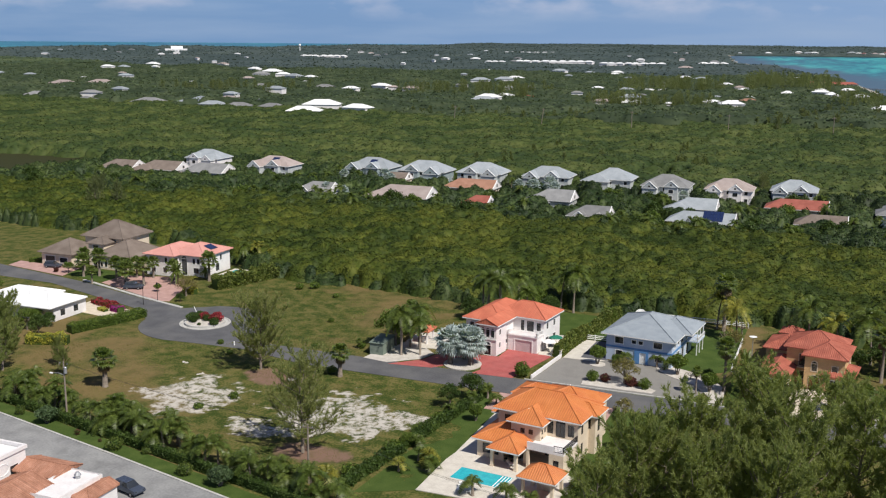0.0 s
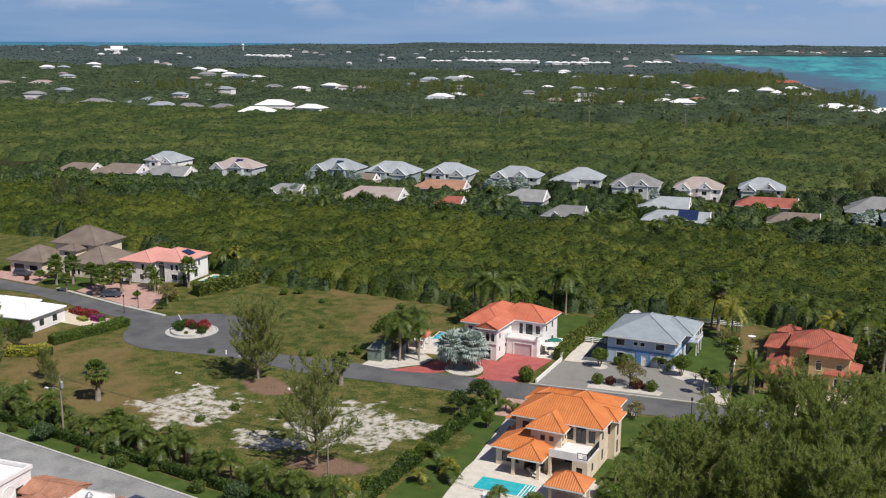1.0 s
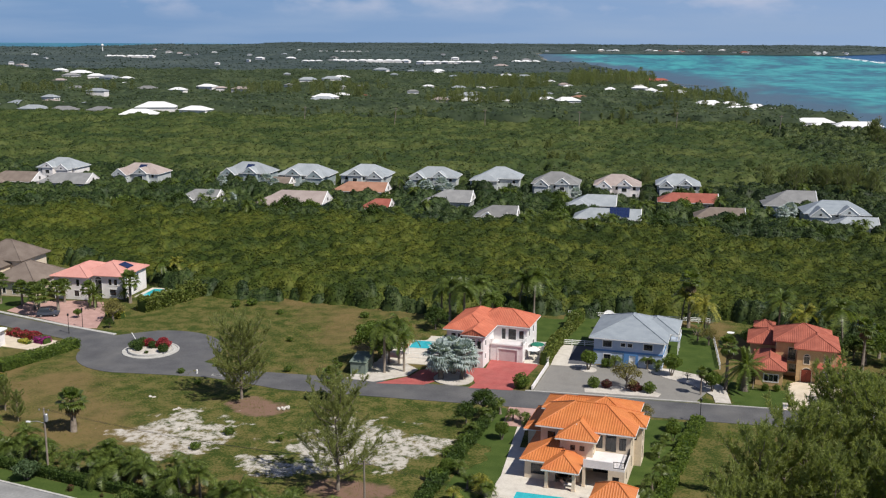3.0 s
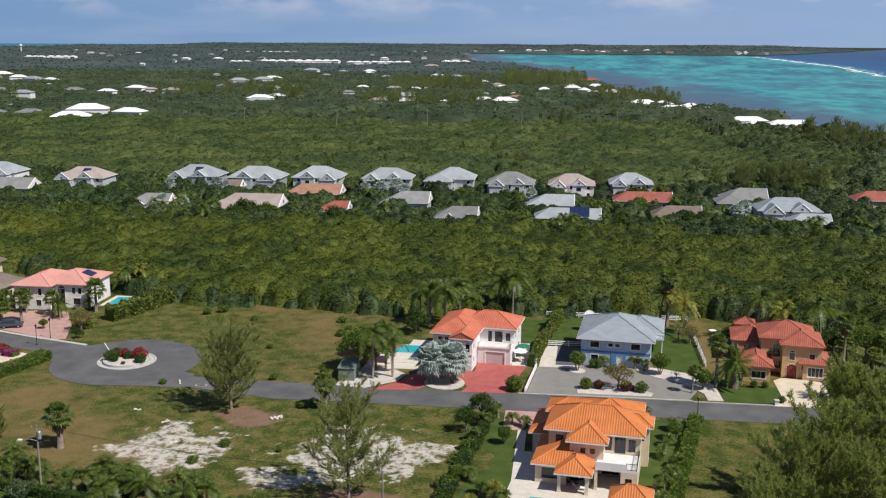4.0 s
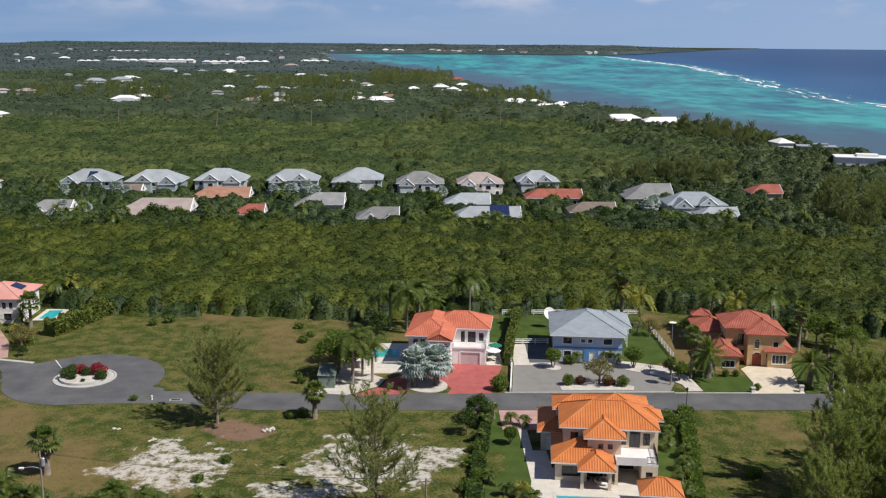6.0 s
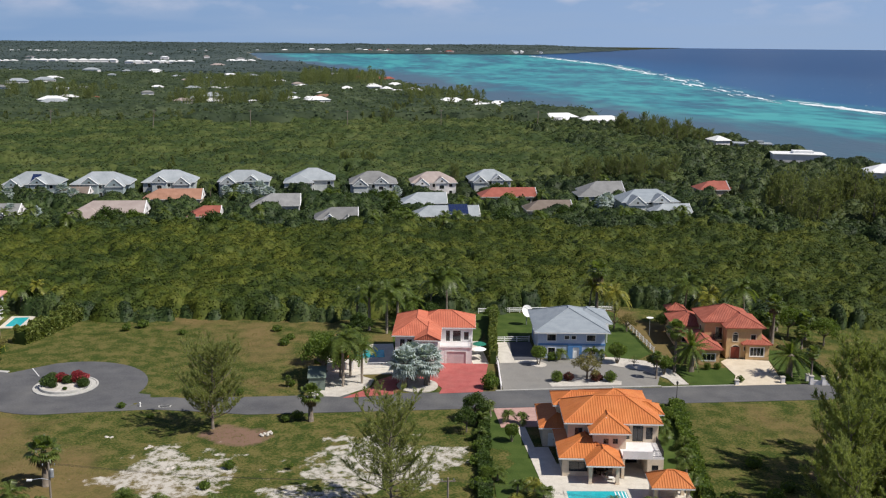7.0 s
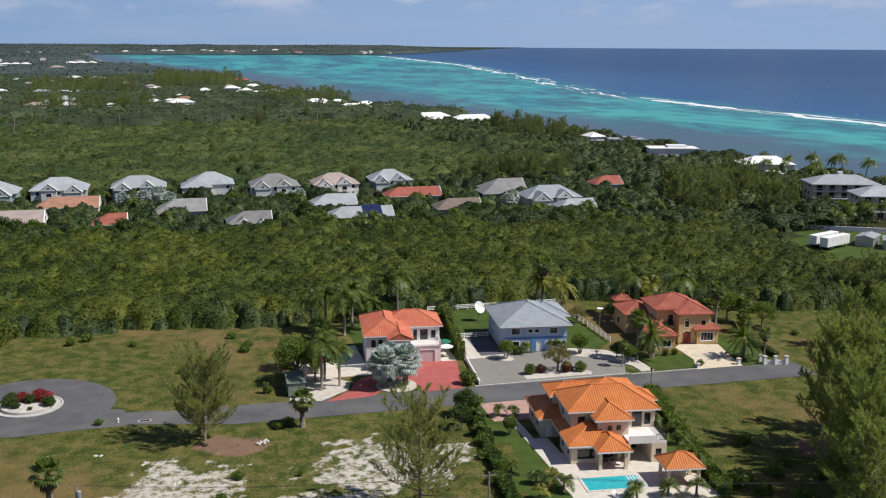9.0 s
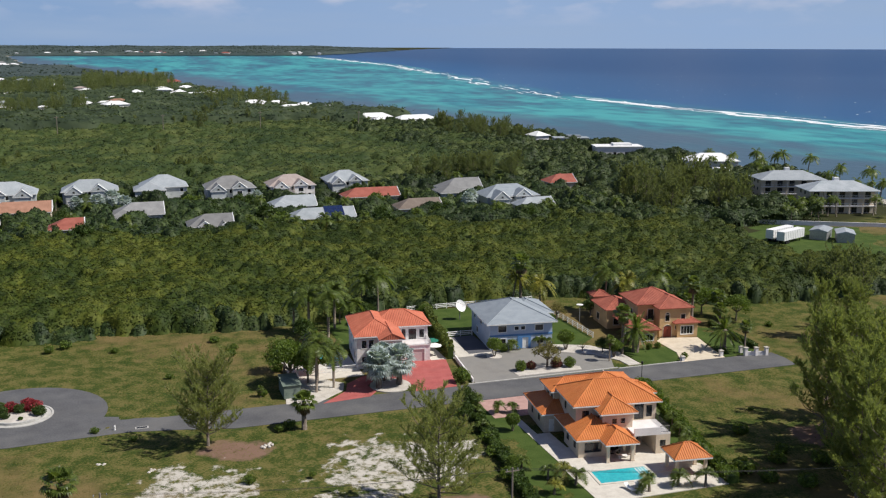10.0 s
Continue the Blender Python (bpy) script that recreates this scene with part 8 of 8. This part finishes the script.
canopy("thicket_edge", np.arange(-352, 80, 0.7), np.arange(194, 264, 0.7), in_front, 2.3, (1.1, 2.6), (1.6, 5.0), LEAF_GARDEN, "dark rounded bushes along the edge of the mangroves", 60000, 0.26, 65, 0.85, patch_size=9)
canopy("tree_belt", np.arange(-345, 120, 0.9), np.arange(286, 322, 0.9), lambda x, y: (y > np.interp(x, [-345, -230, 30, 60, 120], [314, 306, 304, 292, 284])) * (y < np.interp(x, [-345, 30, 60, 120], [322, 318, 314, 310])) * 1.0, 3.4, (2.2, 4.6), (3.4, 6.4), LEAF_GARDEN,
       "dark belt of trees in front of the second street", 90000, 0.4, 63, 0.85, patch_size=12)
LEAF_COAST = leafy("coastal_wood_leaves", (0.023, 0.04, 0.013), (0.042, 0.064, 0.018), (0.076, 0.098, 0.028), 0.1, 0.6, 0.14, 0.35, 6.0)


def in_coast(x, y):
    free = np.where((x > 118) & (x < 165) & (y > 288) & (y < 345), 0, 1) * np.where((x > 130) & (x < 180) & (y > 396) & (y < 430), 0, 1) * np.where((x > 130) & (x < 170) & (y > 466) & (y < 502), 0, 1)
    free = free * np.where((x > 56) & (x < 76) & (y > 364) & (y < 388), 0, 1)
    return free * open_shore(x, y) * (sea_depth(x, y) < -16) * (x > np.interp(y, [290, 330, 400, 420, 700], [58, 48, 40, 58, 40])) * (y > np.interp(x, [50, 70, 112, 118, 260], [316, 308, 296, 300, 290]))


canopy("coastal_wood", np.arange(36, 262, 1.1), np.arange(284, 712, 1.1), in_coast, 3.8, (2.2, 5.2), (3.0, 8.0), LEAF_COAST, "grey-green coastal wood behind the beach houses", 190000, 0.5, 64, 0.85, patch_size=16)
cas_far = [casuarina(140, 15, 4.6, "tall grey-green casuarina among coastal trees", 2000, LEAF_NEEDLE_FAR, 6, 0.5), casuarina(145, 17, 5.2, "tall grey-green casuarina among coastal trees", 2000, LEAF_NEEDLE_FAR, 6, 0.5)]


def stand(n, x0, x1, y0, y1, lo, hi):
    """Places scattered over a stretch of the plan."""
    return [(rng.uniform(x0, x1), rng.uniform(y0, y1), rng.uniform(lo, hi)) for _ in range(n)]


plant(cas_far, stand(34, 66, 112, 306, 350, 0.7, 1.05) + stand(30, 96, 136, 560, 670, 0.55, 0.95) + stand(16, -60, 40, 700, 900, 0.6, 0.9) + stand(22, 14, 66, 398, 440, 0.5, 0.8) + stand(10, -60, 15, 402, 420, 0.4, 0.6)
      + [(54, 201, 0.8), (58, 196, 0.7), (50, 206, 0.6), (62, 204, 0.65), (-262, 300, 0.6), (-256, 296, 0.6), (-238, 272, 0.8), (-232, 276, 0.7)], "coastal casuarinas")


def distant_stands(places):
    """Far casuarinas, past counting, joined: leaning plumes of needles round bare boles."""
    r = np.random.default_rng(149)
    tris = []
    for x, y, k in places:
        h = 18 * k
        n = 420
        f = r.uniform(0.12, 1, (n, 1)) ** 0.8
        az = r.choice(r.uniform(0, 6.28, 9), (n, 1)) + r.normal(size=(n, 1)) * 0.12
        reach = 5.5 * k * (1.03 - f) ** 0.38 * r.uniform(0.1, 1.1, (n, 1))
        p = np.concatenate([x + reach * np.cos(az), y + reach * np.sin(az), f * h], 1)
        v = unit(np.concatenate([np.cos(az), np.sin(az), np.full((n, 1), 1.5)], 1) + r.normal(size=(n, 3)) * 0.35) * r.uniform(0.9, 2.2, (n, 1)) * k
        w = unit(np.cross(v, r.normal(size=(n, 3)))) * r.uniform(0.1, 0.3, (n, 1))
        tris += [np.stack([p - w, p + w, p + v], 1), np.array([[(x - 0.25, y, 0), (x + 0.25, y, 0), (x, y, h * 0.9)], [(x, y - 0.25, 0), (x, y + 0.25, 0), (x, y, h * 0.9)]])]
    return quads_mesh("casuarina_stands", np.concatenate(tris), LEAF_NEEDLE_FAR)


tagged(new("casuarina_stands", distant_stands(stand(90, -130, -20, 1230, 1420, 0.9, 1.4) + stand(60, -230, -120, 880, 960, 0.6, 0.9) + stand(70, -260, -150, 1120, 1300, 0.8, 1.2) + stand(70, -460, -300, 960, 1080, 0.7, 1.0)
       + stand(45, -20, 60, 960, 1080, 0.6, 0.9) + stand(45, -700, -560, 900, 1010, 0.6, 0.9) + stand(60, -330, 60, 725, 765, 0.35, 0.55) + stand(30, -200, -60, 455, 560, 0.28, 0.42))),
       "distant stands of tall grey-green casuarinas", "woodland", kind="stuff")
shore_palm = coconut_palm(141, 7.0, "coconut palm near the shore", length=3.3, n=15, lean=1.2)
spots = [(rng.uniform(152, 172), rng.uniform(300, 440), rng.uniform(0.9, 1.25)) for _ in range(22)] + [(rng.uniform(100, 150), rng.uniform(285, 300), rng.uniform(0.7, 1.0)) for _ in range(14)] + [(rng.uniform(50, 84), rng.uniform(690, 900), rng.uniform(0.7, 1)) for _ in range(16)]
plant(shore_palm, spots + [(176.5, 404, 1.5), (181, 398, 1.35), (183.5, 392, 1.5), (186, 380, 1.45), (180, 352, 1.3), (178, 330, 1.5)], "shore palms")
hood = [coconut_palm(142, 5.4, "coconut palm in a garden of the second street", length=3.0, n=15, lean=0.5), coconut_palm(143, 4.2, "leafy palm in a garden of the second street", length=2.8, n=15, lean=0.4)]
spots = []
while len(spots) < 120:
    x, y = rng.uniform(-300, 60), rng.choice([rng.uniform(306, 324), rng.uniform(324, 400)])
    if garden_gap(np.array([x]), np.array([y]))[0]:
        spots.append((x, y, rng.uniform(0.85, 1.25)))
plant(hood, spots, "palms of the second street")
street_tree = [broadleaf(147, 6.0, 3.4, LEAF_DARK, "dense dark tree in a garden of the second street", 12, 150, 0.34), broadleaf(148, 5.0, 3.0, LEAF_HEDGE, "bright green tree in a garden of the second street", 11, 140, 0.34)]
spots = []
while len(spots) < 64:
    x, y = rng.uniform(-320, 62), rng.choice([rng.uniform(308, 326), rng.uniform(326, 388)])
    if garden_gap(np.array([x]), np.array([y]))[0]:
        spots.append((x, y, rng.uniform(0.8, 1.35)))
plant(street_tree, spots + [(rng.uniform(106, 160), rng.uniform(300, 312) - 0.12 * i, rng.uniform(0.7, 1.1)) for i in range(16)] + [(126, 322, 0.9), (131, 319, 0.8), (122, 338, 1.1), (152, 322, 0.8)], "trees of the second street")
hood_silver = fan_palm(144, 3.4, "silver fan palm in a garden of the second street", LEAF_SILVER, 48, 1.2, 1.4, False, 0.3, -55)
plant(hood_silver, [(-178, 376, 1.4), (-173, 370, 1.25), (-184, 337, 1.2), (-176, 335, 1.1), (-113, 372, 1.4), (-108, 378, 1.5), (-104, 370, 1.3), (-120, 376, 1.2), (16, 350, 1.3), (13, 345, 1.2), (-57, 381, 1.0), (-198, 378, 1.1)], "silver palms of the second street")

# ---- beach side ----
def block_of_flats(x, y, turn):
    h = thing("apartment_building", pose(x, y, 0, 0, 0, turn), "three-storey beige flats with a pale grey hipped roof", "building", "flats by the beach")
    for k in range(3):
        z = 2.75 * k
        block(h, -12, -5.5, 12, 5.5, z, z + 2.75, STUCCO_CREAM, openings={"s": [(1.9 + 4.6 * i, 2.0, 0.15, 2.0, "window", 2) for i in range(5)], "w": [(3, 1.4, 0.9, 1.3), (7, 1.4, 0.9, 1.3)]}, frame_mat=TRIM_DARK)
        if k:
            part("balcony_slab", Geo().box(-12, -7.2, z - 0.12, 12, -5.52, z + 0.06), STUCCO_WHITE, h)
            railing(h, [(-12, -7.1), (12, -7.1)], z + 0.06, 0.95, TRIM_WHITE, 0.5)
    for i in range(6):
        column(h, -11.8 + 4.72 * i, -7.0, 0, 8.1, 0.35, STUCCO_CREAM)
    hip_roof(h, -12, -7, 12, 5.5, 8.25, 22, ROOF_METAL, 0.8, 0, caps=False, fascia=TRIM_WHITE)
    part("roof_lantern", Geo().box(-0.9, 0.0, 10.4, 0.9, 1.8, 12.0), ROOF_WHITE, h)
    return h


block_of_flats(140.5, 334.5, -17)
block_of_flats(138.5, 304.0, -17)


def beach_house(x, y, w, d, eave, key, wall, label, flat=False, turn=-15):
    h = thing("house", pose(x, y, 0, 0, 0, turn), label, "house", "houses near the shore")
    block(h, -w / 2, 0, w / 2, d, 0, eave, wall, openings={"s": [(w * f - 0.8, 1.6, 0.9, 1.4) for f in (0.15, 0.4, 0.65, 0.88)], "w": [(d * 0.4, 1.6, 0.9, 1.4)], "e": [(d * 0.4, 1.6, 0.9, 1.4)]}, frame_mat=TRIM_DARK)
    if flat:
        part("roof", Geo().box(-w / 2 - 0.5, -0.5, eave, w / 2 + 0.5, d + 0.5, eave + 0.35), ROOFS[key], h)
        part("roof_box", Geo().box(-w * 0.1, d * 0.3, eave + 0.35, w * 0.3, d * 0.8, eave + 1.5), ROOFS[key], h)
    else:
        hip_roof(h, -w / 2, 0, w / 2, d, eave, 24, ROOFS[key], 0.8, 0, caps=False)
    return h


beach_house(161, 415, 23, 13, 5, "w", STUCCO_WHITE, "house by the shore with a bright white hipped roof")
beach_house(150, 487, 25, 13, 5, "w", STUCCO_WHITE, "flat-roofed white house by the shore", True)
beach_house(150, 545, 20, 10, 4.5, "m", SIDING_GREY, "grey flat-roofed house by the shore", True)
beach_house(146, 388, 14, 8, 3.6, "w", STUCCO_CREAM, "low flat-roofed house behind the beach", True)
beach_house(69, 383, 9, 9, 3.8, "r", STUCCO_CREAM, "small house with a red tile roof", False, 0)
for x, y, w, key in SHORE:
    h = beach_house(x, y, w, 11, 5.0, key, STUCCO_WHITE, f"distant shore house with a {ROOF_WORDS[key]} roof", False, 10)
    if w > 13:
        block(h, -w * 0.1, -6, w * 0.3, -0.1, 0, 3.4, STUCCO_WHITE, openings={"s": [(w * 0.1, 1.6, 0.9, 1.4)]}, frame_mat=TRIM_DARK, name="wing")
        hip_roof(h, -w * 0.1, -6, w * 0.3, 3, 3.4, 24, ROOFS[key], 0.7, 0, caps=False)
        part("porch_roof", Geo().box(-w * 0.5 - 3, -2.5, 2.7, -w * 0.12, -0.6, 2.9), ROOF_WHITE, h)


def squeeze(tx, ty):
    """Where a place of true distance lies on the drawn-together land."""
    s = np.arange(0, 4850.0, 5.0)
    r = math.hypot(tx - CX, ty - CY)
    k = float(np.interp(r, true_range(s), s)) / r
    x, y = CX + (tx - CX) * k, CY + (ty - CY) * k
    return x, y, float(bend(np.array(x), np.array(y)))


def far_house(tx, ty, w, key, eave=3.6, lift=0.0):
    x, y, z = squeeze(tx, ty)
    k = min(1.0, math.hypot(x - CX, y - CY) / math.hypot(tx - CX, ty - CY))
    h = thing("house", pose(x, y, z + lift * k, 0, 0, float(rng.uniform(-25, 25))) @ Matrix.Diagonal((k, k, k, 1)), f"distant house with a {ROOF_WORDS[key]} roof among trees", "house", "distant houses")
    d = w * 0.6
    part("wall", Geo().box(-w / 2, -d / 2, 0, w / 2, d / 2, eave), STUCCO_WHITE, h)
    for f in (0.2, 0.5, 0.8) if k > 0.85 else ():
        part("window", Geo().box(-w / 2 + w * f - 0.8, -d / 2 - 0.03, 1.0, -w / 2 + w * f + 0.8, -d / 2 + 0.02, 2.6), GLASS, h)
    hip_roof(h, -w / 2, -d / 2, w / 2, d / 2, eave, 22, ROOFS[key], 0.7, 0, caps=False)
    return h


for tx, ty, w, key in GREY_ESTATE:
    far_house(tx, ty, w, key, 4.5)
far_house(-410, 745, 30, "w", 7.0)
far_house(-372, 735, 22, "w", 6.0)
for tx, ty, w, key in WEST_HOUSES + SHORE_VILLAGE:
    far_house(tx, ty, w, key, 5.5)
# long white terraces and the town
for tx, ty, w, n in ((-713, 2525, 206, 9), (-495, 2427, 158, 8), (-1298, 4281, 242, 7), (-829, 2420, 46, 3), (-319, 2577, 72, 3), (-1490, 4022, 56, 2), (-1543, 2845, 149, 7)):
    for i in range(n):
        far_house(tx + w * (i / n - 0.45) * 0.92, ty + w * (i / n - 0.45) * 0.3 + rng.uniform(-10, 10), w / n * 1.05, "w", 7.5, 1.0)
for i in range(110):
    b, r = radians(rng.uniform(-48, -5)), rng.uniform(1500, 5600) if i % 3 else rng.uniform(900, 1600)
    tx, ty = r * math.sin(b), r * math.cos(b)
    if sea_depth(np.array(squeeze(tx, ty)[0]), np.array(squeeze(tx, ty)[1])) < -60:
        far_house(tx, ty, rng.uniform(9, 26), rng.choice(["w", "m", "m", "g", "t", "w"]), rng.uniform(5.0, 9.0), 1.0)
for i in range(16):
    tx, ty = rng.uniform(-420, 20), rng.uniform(930, 1650)
    if sea_depth(np.array(tx), np.array(ty)) < -30:
        far_house(tx, ty, rng.uniform(10, 18), rng.choice(["w", "g", "t", "r", "m"]), rng.uniform(4.0, 5.6))
for i in range(34):
    tx, ty = rng.uniform(-420, 1100), 5320 + 900 * rng.uniform(0, 1) ** 2
    if sea_depth(np.array(squeeze(tx, ty)[0]), np.array(squeeze(tx, ty)[1])) < -20:
        far_house(tx, ty, rng.uniform(14, 44), rng.choice(["w", "t", "w", "r", "m"]), rng.uniform(6, 13), 1.0)
hx, hy, hz = squeeze(-2809, 3826)
dome = thing("white_hall", pose(hx, hy, hz, 0, 0, 35), "large white vaulted hall on the horizon", "building")
part("wall", Geo().box(-30, -8, 0, 30, 8, 8), ROOF_WHITE, dome)
part("roof", Geo().tube([(-14, 0, 8), (18, 0, 8)], [7, 7], 16), ROOF_WHITE, dome)
hx, hy, hz = squeeze(-2250, 3950)
tower = thing("water_tower", pose(hx, hy, hz), "white ball water tower on a slim shaft", "water tower")
part("shaft", Geo().lathe(0, 0, [(2.4, 0), (1.3, 4), (1.3, 18)], 12), TRIM_WHITE, tower)
part("tank", Geo().lathe(0, 0, [(1.2, 17), (3, 19), (3.6, 21), (3, 23), (0.6, 24.5)], 16), TRIM_WHITE, tower)
for i in range(7):
    x = -260 + 62 * i
    t = thing("utility_pole", pose(x, 672 + rng.uniform(-12, 12), 0, 0, rng.uniform(-3, 8), 0), "distant weathered utility pole above the mangroves", "utility pole", "distant poles")
    part("pole", Geo().tube([(0, 0, 0), (0, 0, 15)], [0.3, 0.2], 6), POLE_WOOD, t)
    part("crossarm", Geo().box(-1.2, -0.1, 14, 1.2, 0.1, 14.3), POLE_WOOD, t)



def jetty(x0, y0, x1, y1, label):
    t = thing("jetty", pose(0, 0, 0), label, "jetty", "jetties")
    n = max(4, int(math.hypot(x1 - x0, y1 - y0) / 6))
    d = Vector((x1 - x0, y1 - y0, 0)).normalized()
    e = Vector((-d.y, d.x, 0)) * 1.1
    a, b = Vector((x0, y0, 0)), Vector((x1, y1, 0))
    part("deck", Geo().prism([tuple((q)[:2]) for q in (a - e, b - e, b + e, a + e)], -0.1, 0.2), POLE_WOOD, t)
    for i in range(n + 1):
        p = a.lerp(b, i / n)
        for sg in (-1, 1):
            part("pile", Geo().tube([(p.x + e.x * sg, p.y + e.y * sg, -3), (p.x + e.x * sg, p.y + e.y * sg, 1.2)], [0.22, 0.2], 6), POLE_WOOD, t)
    return t


jetty(-12, 1517, 50, 1439, "long weathered timber jetty over the shallows")
jetty(-5, 1285, 35, 1349, "short weathered timber jetty over the shallows")

# ---- eastern corner: green, street, lorry trailers ----
slab("lawn", [(84, 205), (112, 214), (150, 258), (97, 288), (70, 276), (68, 236)], -0.3, 0.0, LAWN, "open green beside the coast street", "lawn")
slab("road", [(92, 292), (150, 262), (152, 269), (95, 300)], -0.3, 0.02, OLD_ASPHALT, "pale coast street", "road")
slab("ground_patch", [(62, 198), (76, 203), (92, 236), (88, 244), (78, 226), (60, 206)], -0.3, 0.02, ROCK_SAND, "bare white marl track", "track")
strip([(96, 290), (150, 261)], 0.4, -0.2, 1.3, "garden_wall", STUCCO_WHITE, "pale roadside wall", "wall")


def trailer(m, label):
    t = thing("trailer", m, label, "trailer", "white trailers")
    g = Geo().box(-6, -1.25, 1.1, 6, 1.25, 3.8)
    part("box", g, ROOF_WHITE, t)
    for i in range(12):
        part("rib", Geo().box(-5.8 + i * 1.05, -1.29, 1.15, -5.7 + i * 1.05, -1.25, 3.75), METAL_GREY, t)
    for x in (-4.2, -3.0):
        for y in (-1.0, 1.0):
            part("wheel", Geo().tube([(x, y - 0.2, 0.5), (x, y + 0.2, 0.5)], [0.5, 0.5], 12), RUBBER, t)
    part("landing_leg", Geo().box(4.0, -0.9, 0, 4.2, -0.7, 1.1).box(4.0, 0.7, 0, 4.2, 0.9, 1.1), METAL_DARK, t)


trailer(pose(86, 259.5, 0, 0, 0, 24), "long white lorry trailer parked on grass")
trailer(pose(85, 263.5, 0, 0, 0, 24), "white lorry trailer parked behind another")
for x, y, a in ((99, 262, 40), (103, 256, 55)):
    h = thing("shed", pose(x, y, 0, 0, 0, a), "pale metal storage shed on the green", "shed", "storage sheds")
    part("wall", Geo().box(-4, -2.5, 0, 4, 2.5, 2.8), METAL_GREY, h)
    hip_roof(h, -4, -2.5, 4, 2.5, 2.8, 14, ROOF_METAL, 0.3, 0, caps=False, gable="ew")
suv(pose(84.5, 223, 0.02, 0, 0, 30))["label"] = "dark car parked on a marl track"
